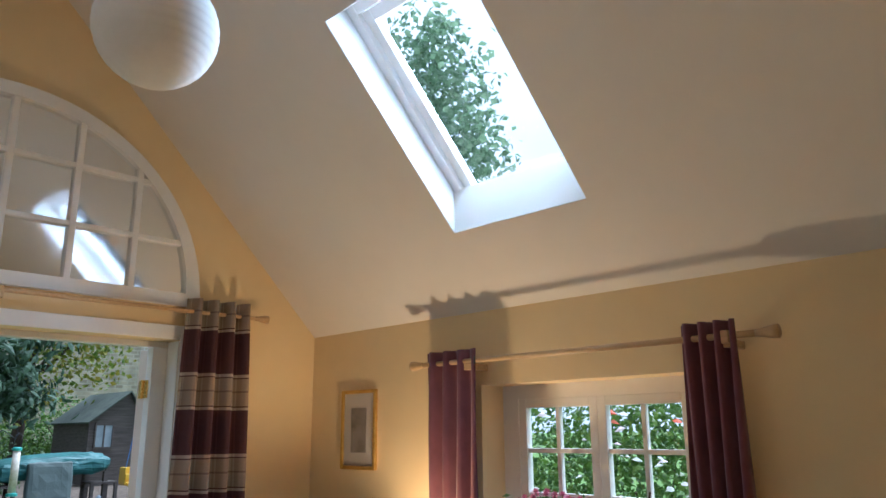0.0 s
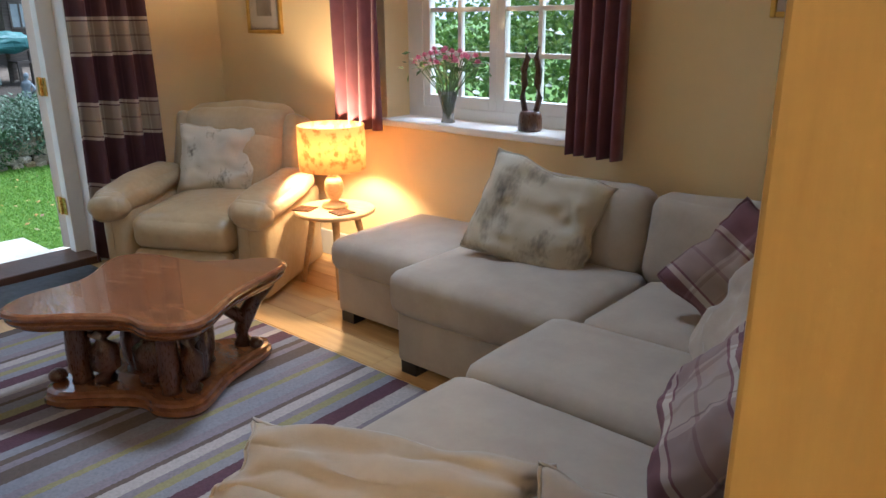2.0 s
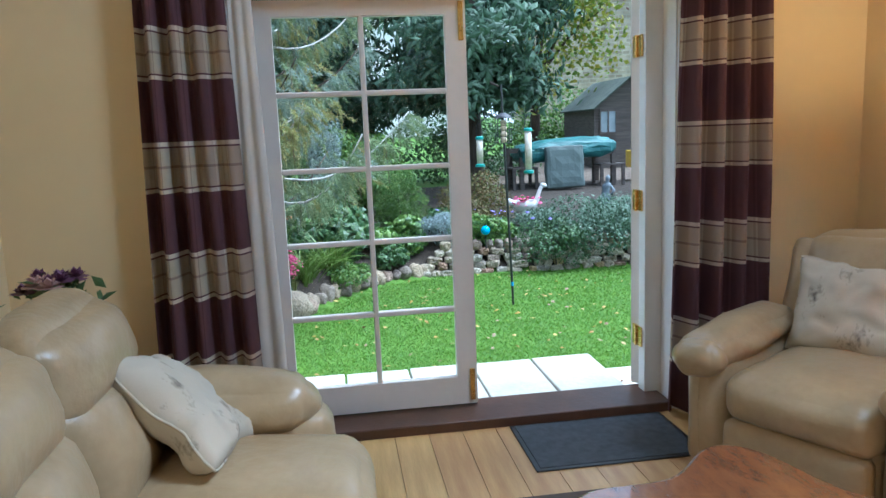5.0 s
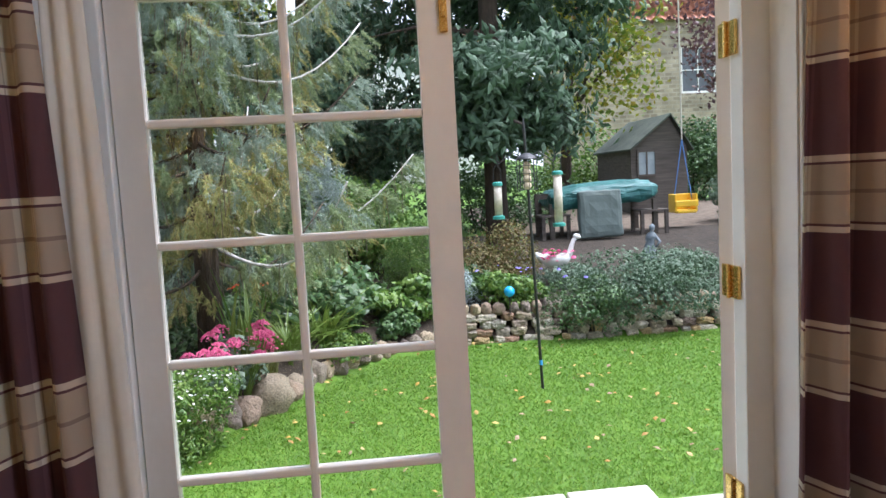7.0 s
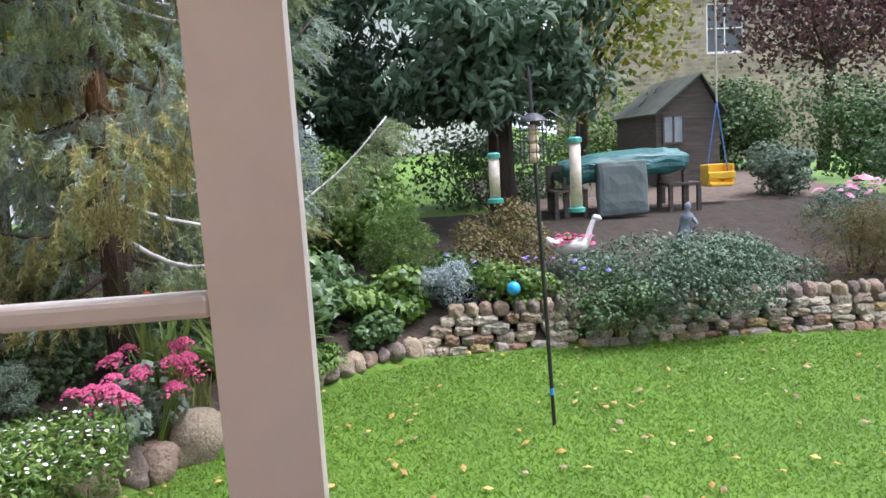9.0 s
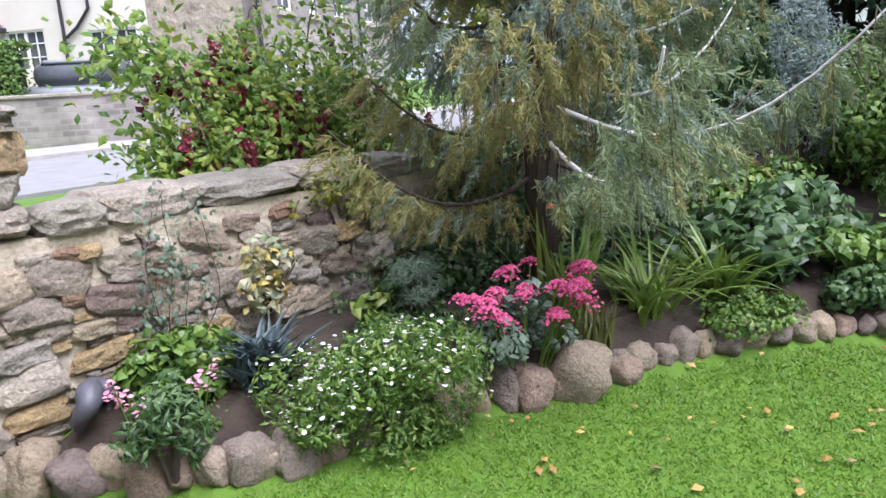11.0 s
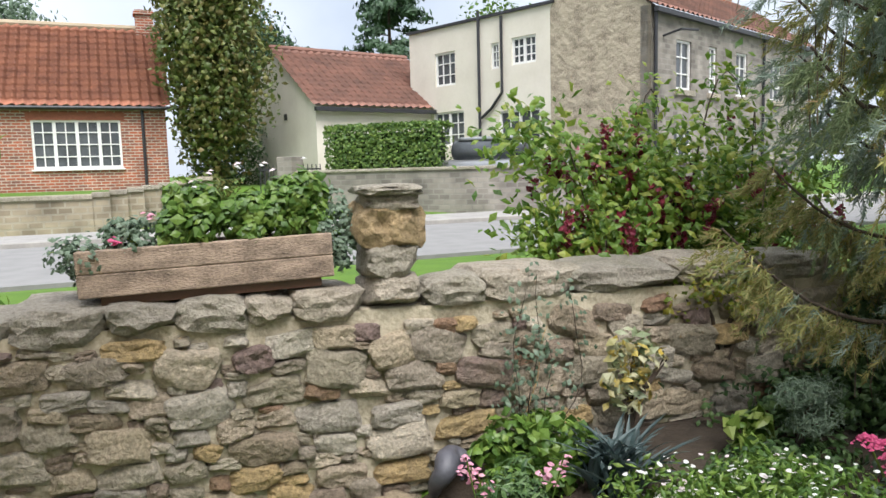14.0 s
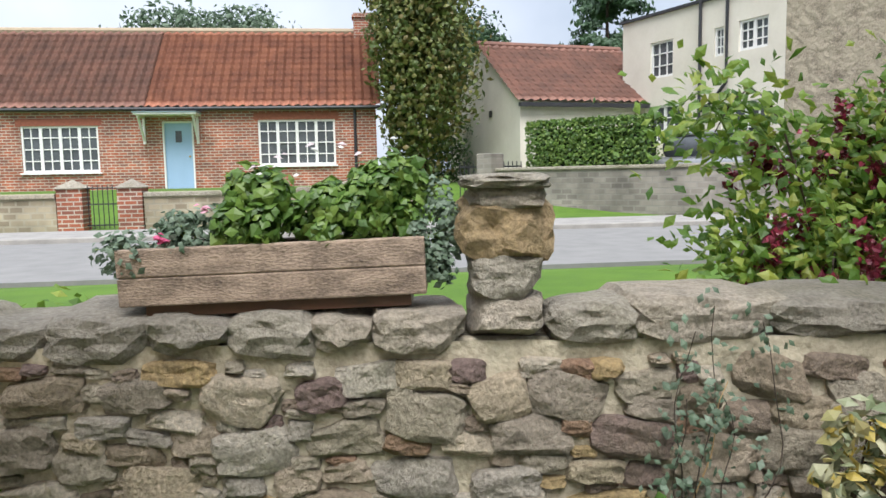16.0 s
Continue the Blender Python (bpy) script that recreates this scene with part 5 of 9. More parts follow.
def dots(name, points, radius, material, parent, rng, label="", flat=0.6):
    """Small flower heads: low bumpy discs in one mesh."""
    vs, fs = [], []
    for p in points:
        r = radius * rng.uniform(0.7, 1.25)
        tilt = rng.normal(0, 0.25, 2)
        b = len(vs)
        vs.append((p[0], p[1], p[2] + r * flat))
        for j in range(7):
            a = 2 * math.pi * j / 7
            dx, dy = r * math.cos(a), r * math.sin(a)
            vs.append((p[0] + dx, p[1] + dy, p[2] + dx * tilt[0] + dy * tilt[1]))
        for j in range(7):
            fs.append((b, b + 1 + j, b + 1 + (j + 1) % 7))
    ob = raw(name, vs, fs, material, parent, label)
    ob["kind"] = "stuff"
    return ob


def straps(name, base, n, length, width, material, parent, rng, spread=0.8, droop=0.9):
    """Arching sword leaves from a clump."""
    vs, fs = [], []
    for i in range(n):
        a = rng.uniform(0, 2 * math.pi)
        ln = length * rng.uniform(0.6, 1.15)
        w = width * rng.uniform(0.7, 1.2)
        out = spread * rng.uniform(0.35, 1.1)
        dr = droop * rng.uniform(0.3, 1.2)
        bx, by = base[0] + rng.normal(0, 0.05), base[1] + rng.normal(0, 0.05)
        ca, sa = math.cos(a), math.sin(a)
        b = len(vs)
        for k in range(7):
            f = k / 6
            h = ln * (f - dr * 0.5 * f ** 2.6)
            o = ln * out * f ** 1.5
            ww = w / 2 * (1 - f ** 2.2) + 0.001
            cx, cy, cz = bx + ca * o, by + sa * o, base[2] + h
            vs += [(cx - sa * ww, cy + ca * ww, cz), (cx, cy, cz - ww * 0.5), (cx + sa * ww, cy - ca * ww, cz)]
            if k:
                q = b + 3 * k
                fs += [(q - 3, q - 2, q + 1, q), (q - 2, q - 1, q + 2, q + 1)]
    return raw(name, vs, fs, material, parent)


BARK = surf("dark bark", (0.085, 0.06, 0.042), (0.03, 0.022, 0.016), 6, 0.95, 0.9, 20, stretch=(3, 3, 0.6))
GREYBARK = surf("pale grey bark", (0.42, 0.40, 0.38), (0.26, 0.24, 0.22), 12, 0.9, 0.5, 30)
FIRS = [islands("blue-green fir needles", [(0.17, 0.235, 0.18), (0.26, 0.33, 0.26), (0.38, 0.44, 0.37)], 0.6, 0.4),
        islands("grey-green fir needles", [(0.14, 0.195, 0.09), (0.21, 0.27, 0.13), (0.31, 0.36, 0.19)], 0.6, 0.4),
        islands("olive fir needles", [(0.18, 0.20, 0.07), (0.27, 0.28, 0.09), (0.38, 0.36, 0.13), (0.28, 0.19, 0.08)], 0.6, 0.4)]
LIMBBARK = surf("bare silvery limb bark", (0.60, 0.58, 0.55), (0.40, 0.38, 0.36), 14, 0.9, 0.5, 40)
CYPRESS = islands("dark cypress sprays", [(0.026, 0.055, 0.026), (0.045, 0.088, 0.042), (0.065, 0.12, 0.06), (0.09, 0.145, 0.09)], 0.6, 0.15)
YELLOWLEAF = islands("yellow-green leaves", [(0.10, 0.16, 0.02), (0.17, 0.22, 0.025), (0.26, 0.26, 0.03), (0.30, 0.24, 0.03)], 0.5, 0.35)
PURPLELEAF = islands("purple leaves", [(0.045, 0.018, 0.022), (0.075, 0.03, 0.035), (0.12, 0.055, 0.055), (0.16, 0.085, 0.08)], 0.5, 0.3)
MIDLEAF = islands("mid green leaves", [(0.05, 0.11, 0.018), (0.085, 0.165, 0.026), (0.13, 0.225, 0.035), (0.18, 0.26, 0.05)], 0.45, 0.3)
DEEPLEAF = islands("deep green leaves", [(0.03, 0.07, 0.024), (0.055, 0.11, 0.035), (0.085, 0.155, 0.05), (0.11, 0.18, 0.06)], 0.45, 0.25)
SILVERLEAF = islands("silvery green leaves", [(0.09, 0.14, 0.085), (0.14, 0.20, 0.13), (0.20, 0.26, 0.19), (0.06, 0.10, 0.055)], 0.6, 0.25)
HEBELEAF = islands("grey-green hebe leaves", [(0.045, 0.095, 0.045), (0.085, 0.145, 0.08), (0.16, 0.22, 0.15), (0.035, 0.07, 0.03)], 0.5, 0.2)
HELLEBORE = islands("blue-grey leaves", [(0.035, 0.06, 0.06), (0.06, 0.09, 0.09), (0.09, 0.125, 0.125)], 0.5, 0.2)
VARIEGATED = islands("cream edged leaves", [(0.10, 0.16, 0.06), (0.36, 0.38, 0.24), (0.46, 0.44, 0.28), (0.50, 0.36, 0.05), (0.22, 0.27, 0.17)], 0.5, 0.25)
PALEGREY = islands("blue-grey cushion leaves", [(0.20, 0.25, 0.25), (0.28, 0.33, 0.33), (0.15, 0.20, 0.19)], 0.7, 0.2)
BROWNLEAF = islands("russet leaves", [(0.10, 0.075, 0.022), (0.16, 0.12, 0.035), (0.10, 0.13, 0.03), (0.20, 0.12, 0.05)], 0.6, 0.25)
STRAP = islands("sword leaves", [(0.06, 0.13, 0.02), (0.11, 0.20, 0.03), (0.18, 0.26, 0.05), (0.22, 0.27, 0.07)], 0.4, 0.3)
PINK = islands("deep pink flower heads", [(0.42, 0.035, 0.12), (0.55, 0.07, 0.19), (0.62, 0.12, 0.25)], 0.6, 0.2)
PALEPINK = islands("pale pink petals", [(0.65, 0.25, 0.38), (0.75, 0.42, 0.52)], 0.6, 0.3)
WHITEPETAL = islands("white daisies", [(0.72, 0.72, 0.70), (0.80, 0.80, 0.78), (0.70, 0.55, 0.60)], 0.6, 0.3)
REDPETAL = islands("orange red petals", [(0.60, 0.07, 0.02), (0.65, 0.16, 0.05)], 0.6, 0.3)
BERRY = islands("wine red berry tassels", [(0.16, 0.016, 0.035), (0.24, 0.025, 0.05), (0.09, 0.010, 0.022)], 0.35, 0.1)
BLUEPETAL = islands("violet petals", [(0.20, 0.16, 0.55), (0.30, 0.24, 0.62)], 0.6, 0.3)
FALLEN = islands("fallen leaves", [(0.42, 0.26, 0.05), (0.30, 0.15, 0.05), (0.50, 0.36, 0.10), (0.34, 0.24, 0.16), (0.20, 0.10, 0.06)], 0.7, 0.2)
BLADE = islands("grass blades", [(0.070, 0.165, 0.008), (0.098, 0.215, 0.011), (0.135, 0.255, 0.016), (0.19, 0.275, 0.03)], 0.55, 0.35)


hanging_pot(pose(-3.965, 0.03, 1.315))


# ---- lawn grass and fallen leaves ----
def grass():
    rng = np.random.default_rng(5)
    n = 260000
    d = rng.uniform(0.0, 1.0, n) ** 1.5 * 4.6
    x = -4.75 - d
    y = rng.uniform(-1.2, 5.8, n)
    keep = []
    grid = {}
    for i in range(n):
        k = (round(x[i] * 8), round(y[i] * 8))
        if k not in grid:
            lawn, dist = inside_lawn(x[i], y[i])
            on_slab = x[i] > -5.05 and 0.45 < y[i] < 2.5
            on_flags = x[i] > -5.3 and y[i] >= 2.4
            grid[k] = lawn and not on_slab and not on_flags
        keep.append(grid[k])
    keep = np.array(keep)
    x, y = x[keep], y[keep]
    n = len(x)
    z = -0.314 - 0.01 * np.sin(x * 1.3) * np.sin(y * 1.1)
    h = rng.uniform(0.012, 0.028, n)
    a = rng.uniform(0, 2 * np.pi, n)
    w = rng.uniform(0.0022, 0.0042, n) * (1 + (-4.75 - x) * 0.25)
    lx, ly = rng.normal(0, 0.022, n), rng.normal(0, 0.022, n)
    v = np.stack([np.stack([x - w * np.cos(a), y - w * np.sin(a), z], 1), np.stack([x + w * np.cos(a), y + w * np.sin(a), z], 1), np.stack([x + lx, y + ly, z + h], 1)], 1).reshape(-1, 3)
    f = np.arange(3 * n).reshape(-1, 3)
    ob = raw("lawn_grass", v.tolist(), f.tolist(), BLADE)
    tagged(ob, "short mown lawn grass blades", "grass", kind="stuff")
    pts = []
    while len(pts) < 260:
        px, py = rng.uniform(-9.0, -4.9), rng.uniform(-0.9, 5.6)
        if inside_lawn(px, py)[0] and not (px > -5.1 and 0.4 < py < 2.5):
            pts.append((px, py, -0.272))
    ob = leaves("fallen_leaves", pts, [(0, 0, 1)] * len(pts), 0.05, 0.032, FALLEN, None, "", rng, 0.25, 0.25)
    tagged(ob, "yellow and brown fallen leaves on the lawn", "fallen leaves", kind="stuff")


grass()


# ---- stones ----
def palette(name, colours, rough=0.9, bump=1.0, bscale=36, dirt=(0.07, 0.06, 0.045)):
    """Stone whose colour is picked piece by piece, with mottling and dark lichen."""
    m = bpy.data.materials.new(name)
    m.use_nodes = True
    n, k = m.node_tree.nodes, m.node_tree.links
    b = n["Principled BSDF"]
    b.inputs["Roughness"].default_value = rough
    info = n.new("ShaderNodeObjectInfo")
    r = n.new("ShaderNodeValToRGB")
    r.color_ramp.interpolation = "CONSTANT"
    while len(r.color_ramp.elements) < len(colours):
        r.color_ramp.elements.new(0.5)
    for i, c in enumerate(colours):
        r.color_ramp.elements[i].position, r.color_ramp.elements[i].color = i / len(colours), (*c, 1)
    k.new(info.outputs["Random"], r.inputs["Fac"])
    geo = n.new("ShaderNodeNewGeometry")
    nz = n.new("ShaderNodeTexNoise")
    nz.inputs["Scale"].default_value, nz.inputs["Detail"].default_value, nz.inputs["Roughness"].default_value = 11, 8, 0.7
    k.new(geo.outputs["Position"], nz.inputs["Vector"])
    st = n.new("ShaderNodeMapRange")
    st.inputs["From Min"].default_value, st.inputs["From Max"].default_value = 0.46, 0.66
    st.inputs["To Min"].default_value, st.inputs["To Max"].default_value = 0.0, 0.34
    k.new(nz.outputs["Fac"], st.inputs["Value"])
    mx = n.new("ShaderNodeMixRGB")
    k.new(st.outputs[0], mx.inputs["Fac"])
    k.new(r.outputs["Color"], mx.inputs["Color1"])
    mx.inputs["Color2"].default_value = (*dirt, 1)
    n2 = n.new("ShaderNodeTexNoise")
    n2.inputs["Scale"].default_value, n2.inputs["Detail"].default_value = 70, 6
    k.new(geo.outputs["Position"], n2.inputs["Vector"])
    ms = n.new("ShaderNodeTexNoise")
    ms.inputs["Scale"].default_value, ms.inputs["Detail"].default_value = 1.7, 7
    k.new(geo.outputs["Position"], ms.inputs["Vector"])
    mg = n.new("ShaderNodeMapRange")
    mg.inputs["From Min"].default_value, mg.inputs["From Max"].default_value = 0.54, 0.70
    mg.inputs["To Max"].default_value = 0.4
    k.new(ms.outputs["Fac"], mg.inputs["Value"])
    moss = n.new("ShaderNodeMixRGB")
    moss.inputs["Color2"].default_value = (0.13, 0.125, 0.05, 1)
    k.new(mg.outputs[0], moss.inputs["Fac"])
    k.new(mx.outputs[0], moss.inputs["Color1"])
    hs = n.new("ShaderNodeHueSaturation")
    mr = n.new("ShaderNodeMapRange")
    mr.inputs["To Min"].default_value, mr.inputs["To Max"].default_value = 0.40, 1.75
    k.new(n2.outputs["Fac"], mr.inputs["Value"])
    k.new(mr.outputs[0], hs.inputs["Value"])
    k.new(moss.outputs[0], hs.inputs["Color"])
    k.new(hs.outputs[0], b.inputs["Base Color"])
    bn = n.new("ShaderNodeTexNoise")
    bn.inputs["Scale"].default_value, bn.inputs["Detail"].default_value, bn.inputs["Roughness"].default_value = bscale, 9, 0.68
    k.new(geo.outputs["Position"], bn.inputs["Vector"])
    bp = n.new("ShaderNodeBump")
    bp.inputs["Strength"].default_value, bp.inputs["Distance"].default_value = bump, 0.05
    k.new(bn.outputs["Fac"], bp.inputs["Height"])
    k.new(bp.outputs[0], b.inputs["Normal"])
    return m


RUBBLE = palette("mixed rubble stone", [(0.46, 0.38, 0.27), (0.33, 0.265, 0.19), (0.52, 0.44, 0.33), (0.40, 0.35, 0.27), (0.29, 0.225, 0.17), (0.47, 0.34, 0.17), (0.33, 0.28, 0.22), (0.24, 0.17, 0.15), (0.55, 0.48, 0.38), (0.32, 0.20, 0.13), (0.40, 0.36, 0.30), (0.44, 0.36, 0.27), (0.50, 0.45, 0.37), (0.38, 0.33, 0.25)])
COPING = palette("weathered coping stone", [(0.40, 0.36, 0.29), (0.34, 0.305, 0.25), (0.45, 0.39, 0.31)], bump=1.0)
FIELD = palette("border field stone", [(0.31, 0.25, 0.18), (0.25, 0.205, 0.16), (0.34, 0.27, 0.18), (0.21, 0.165, 0.14), (0.29, 0.21, 0.155)], bump=0.8)


def stone_mesh(seed, square=0.55, rough=0.16, sub=2, chips=0):
    """A lump one unit across; square: how boxy."""
    bm = bmesh.new()
    bmesh.ops.create_icosphere(bm, subdivisions=sub, radius=1.0)
    s = Vector((seed * 3.7, seed * 1.3, seed * 2.1))
    for v in bm.verts:
        p = v.co.normalized()
        e = 2 / (1 - square * 0.8) if square < 1 else 8
        f = (abs(p.x) ** e + abs(p.y) ** e + abs(p.z) ** e) ** (-1 / e)
        q = p * f
        q *= 1 + rough * noise.noise(p * 1.3 + s) + rough * 0.55 * noise.noise(p * 3.1 + s) + rough * 0.3 * noise.noise(p * 7.0 + s)
        v.co = q * 0.5
    cut = random.Random(seed)
    for c in range(chips):
        w = Vector((cut.gauss(0, 1), cut.gauss(0, 1), cut.gauss(0, 1))).normalized()
        far = max(v.co.dot(w) for v in bm.verts)
        lim = far * cut.uniform(0.74, 0.93)
        for v in bm.verts:
            d = v.co.dot(w)
            if d > lim:
                v.co -= w * (d - lim) * 0.92
    for v in bm.verts:
        v.co += Vector(noise.noise_vector(v.co * 6 + s)) * 0.034 + Vector(noise.noise_vector(v.co * 17 + s)) * 0.024
    me = bpy.data.meshes.new("stone")
    bm.to_mesh(me)
    bm.free()
    return me


def dressed(meshes, material):
    for me in meshes:
        me.materials.clear()
        me.materials.append(material)
    return meshes


RUBBLE_MESH = dressed([stone_mesh(i, 0.88 + 0.03 * (i % 4), 0.20, 3, 7) for i in range(24)], RUBBLE)
COPING_MESH = dressed([stone_mesh(40 + i, 0.97, 0.13, 3, 5) for i in range(6)], COPING)
FIELD_MESH = dressed([stone_mesh(60 + i, 0.35 + 0.08 * (i % 4), 0.26, 3, 3) for i in range(12)], FIELD)
for me in FIELD_MESH:
    for p in me.polygons:
        p.use_smooth = True
OCHRE_BOULDER = dressed([stone_mesh(90, 0.6, 0.24, 3, 3)], palette("ochre boulder", [(0.40, 0.29, 0.16), (0.40, 0.29, 0.16)], bump=0.8))[0]
WALL_M = Matrix.Translation((-3.1, -1.515, 0)) @ Matrix.Rotation(math.pi - 0.122, 4, "Z")


def piece(name, me, parent, m):
    ob = new(name, me)
    ob.parent = parent
    ob.matrix_local = m
    return ob


def garden_wall():
    """Its own x runs along the wall away from the house, its -y faces the garden."""
    w = thing("garden_wall", WALL_M, "old rubble stone garden wall with rough copings", "wall", kind="structure")
    bm = bmesh.new()
    nx, nz = 120, 34
    ln, top = 4.9, 0.74
    front = [[bm.verts.new((ln * i / nx, -0.030 + 0.018 * noise.noise(Vector((i * 0.35, k * 0.35, 3))) + 0.010 * noise.noise(Vector((i * 0.9, k * 0.9, 7))), -0.45 + (top + 0.45) * k / nz)) for i in range(nx + 1)] for k in range(nz + 1)]
    for a, b in zip(front, front[1:]):
        for i in range(nx):
            bm.faces.new((a[i], a[i + 1], b[i + 1], b[i]))
    box(bm, 0, ln, 0.10, 0.40, -0.45, top)
    box(bm, 0, ln, 0.02, 0.12, top - 0.05, top - 0.001)
    part("mortar", bm, MORTAR, w, "pale lime mortar", True)
    rng = random.Random(21)
    placed = []
    for count, (wa, wb), (ha, hb) in ((60, (0.17, 0.26), (0.085, 0.135)), (110, (0.12, 0.20), (0.06, 0.09)), (120, (0.07, 0.14), (0.04, 0.065)), (70, (0.05, 0.10), (0.025, 0.04))):
        made = tries = 0
        while made < count and tries < 4000:
            tries += 1
            wd, hh = rng.uniform(wa, wb), rng.uniform(ha, hb)
            x, z = rng.uniform(0.0, 4.75), rng.uniform(-0.22, 0.69 - hh / 2)
            if any(abs(x - px) < (wd + pw) / 2 - 0.002 and abs(z - pz) < (hh + ph) / 2 - 0.002 for px, pz, pw, ph in placed):
                continue
            placed.append((x, z, wd, hh))
            made += 1
            m = Matrix.Translation((x, rng.uniform(-0.014, 0.010), z)) @ Euler((rng.uniform(-0.15, 0.15), rng.uniform(-0.2, 0.2), rng.uniform(-0.15, 0.15))).to_matrix().to_4x4() @ Matrix.Diagonal((wd * 1.20, 0.10 + hh * 0.42, hh * 1.27, 1))
            piece("stone", rng.choice(RUBBLE_MESH), w, m)
    x = -0.1
    while x < 4.8:
        wd = rng.uniform(0.18, 0.34) if x < 2.6 else rng.uniform(0.38, 0.56)
        hh = rng.uniform(0.115, 0.15)
        if not 2.20 < x + wd / 2 < 2.48:
            m = Matrix.Translation((x + wd / 2, 0.16, 0.70 + 0.03 * (x > 2.4) + hh / 2 + rng.uniform(-0.008, 0.008))) @ Euler((rng.uniform(-0.05, 0.05), rng.uniform(-0.04, 0.04), rng.uniform(-0.06, 0.06))).to_matrix().to_4x4() @ Matrix.Diagonal((wd * 1.14, rng.uniform(0.44, 0.50), hh * 1.16, 1))
            piece("coping_stone", rng.choice(COPING_MESH), w, m)
        x += wd + 0.012
    return w


def pillar():
    """A rough stone gate pier standing in the wall."""
    t = thing("stone_pillar", WALL_M @ Matrix.Translation((2.335, 0.02, 0)), "rough stone pier topped by a boulder and a flat cap", "pillar")
    for name, z, wx, wy, h, me, dx in (("block", 0.81, 0.235, 0.34, 0.13, COPING_MESH[1], 0.0), ("block", 0.95, 0.225, 0.32, 0.14, COPING_MESH[3], 0.0), ("boulder", 1.115, 0.285, 0.34, 0.20, OCHRE_BOULDER, 0.0),
                                       ("block", 1.225, 0.245, 0.34, 0.075, COPING_MESH[4], 0.01), ("cap", 1.275, 0.275, 0.38, 0.045, COPING_MESH[5], 0.0)):
        piece(name, me, t, Matrix.Translation((dx, 0.10, z)) @ Matrix.Diagonal((wx * 1.08, wy * 1.08, h * 1.14, 1)))
    return t


pillar()


# ---- timber planter on the wall ----
TIMBER = surf("weathered oak beam", (0.38, 0.285, 0.215), (0.11, 0.08, 0.06), 6, 0.9, 0.7, 45, stretch=(1.3, 3, 3), fine=0.7)


def planter():
    m = WALL_M @ Matrix.Translation((1.033, -0.030, 0.874)) @ pose(0, 0, 0, 0, -1.6, 0)
    t = thing("wooden_planter", m, "weathered timber trough full of green plants on the garden wall", "planter")
    for z0, z1 in ((0.0, 0.096), (0.097, 0.193)):
        bm = boxes((0, 1.035, 0, 0.045, z0, z1), bevel=0.006)
        part("front_board", bm, TIMBER, t)
        part("back_board", boxes((0, 1.035, 0.20, 0.245, z0, z1), bevel=0.006), TIMBER, t)
    for x in (0.0, 0.99):
        part("end_board", boxes((x + 0.001, x + 0.044, 0.046, 0.199, 0.0, 0.191), bevel=0.004), TIMBER, t)
    part("soil", boxes((0.045, 0.99, 0.046, 0.199, 0.01, 0.176)), SOIL, t, "dark potting soil")
    part("block", boxes((0.08, 0.98, 0.03, 0.22, -0.04, -0.001)), DARKWOOD, t, "dark packing strip underneath")
    return m


PLANTER_M = planter()


def planter_plants():
    rng = np.random.default_rng(31)
    for x, n, r, z, mat, ln, label, nm in ((0.24, 500, (0.20, 0.13, 0.10), 0.24, SILVERLEAF, 0.035, "trailing silver-green foliage plant in the trough", "trailing_plant"), (0.46, 800, (0.16, 0.13, 0.20), 0.30, MIDLEAF, 0.06, "leafy green geranium in the trough", "geranium"),
                                           (0.72, 800, (0.18, 0.14, 0.15), 0.28, MIDLEAF, 0.06, "leafy green geranium in the trough", "geranium"), (0.90, 900, (0.17, 0.13, 0.20), 0.31, MIDLEAF, 0.055, "leafy green geranium in the trough", "geranium"),
                                           (1.06, 1100, (0.13, 0.13, 0.20), 0.20, SILVERLEAF, 0.03, "trailing silver-green foliage plant in the trough", "trailing_plant"), (0.02, 600, (0.13, 0.12, 0.17), 0.16, SILVERLEAF, 0.03, "trailing silver-green foliage plant in the trough", "trailing_plant")):
        t = thing(nm, PLANTER_M @ Matrix.Translation((x, 0.12, 0.19)), label, "plant", "plants in the trough")
        p, v = blobs(rng, (0, 0, z - 0.19), r, n, lumps=9)
        leaves("foliage", p, v + np.array([0, -0.3, 0.5]), ln, ln * 0.75, mat, t, "", rng, 0.25, 0.5)
        bm = bmesh.new()
        for i in range(6):
            q = p[rng.integers(0, n)]
            tube(bm, [(q[0] * 0.2, q[1] * 0.2, 0.0), tuple(q)], [0.005, 0.002], 5)
        part("stem", bm, STRAP, t)
        if nm == "geranium":
            pts = [(rng.normal(0, 0.1), rng.normal(0, 0.05), rng.uniform(0.2, 0.34)) for i in range(4)]
            dots("flower", pts, 0.014, WHITEPETAL, t, rng)
        elif x == 0.24:
            dots("flower", [(-0.08 + rng.normal(0, 0.012), -0.10, 0.03 + rng.normal(0, 0.012)) for i in range(9)], 0.014, PINK, t, rng, "bright pink flower")
            dots("flower", [(0.06 + rng.normal(0, 0.014), -0.06, 0.13 + rng.normal(0, 0.01)) for i in range(7)], 0.013, PALEPINK, t, rng)


planter_plants()


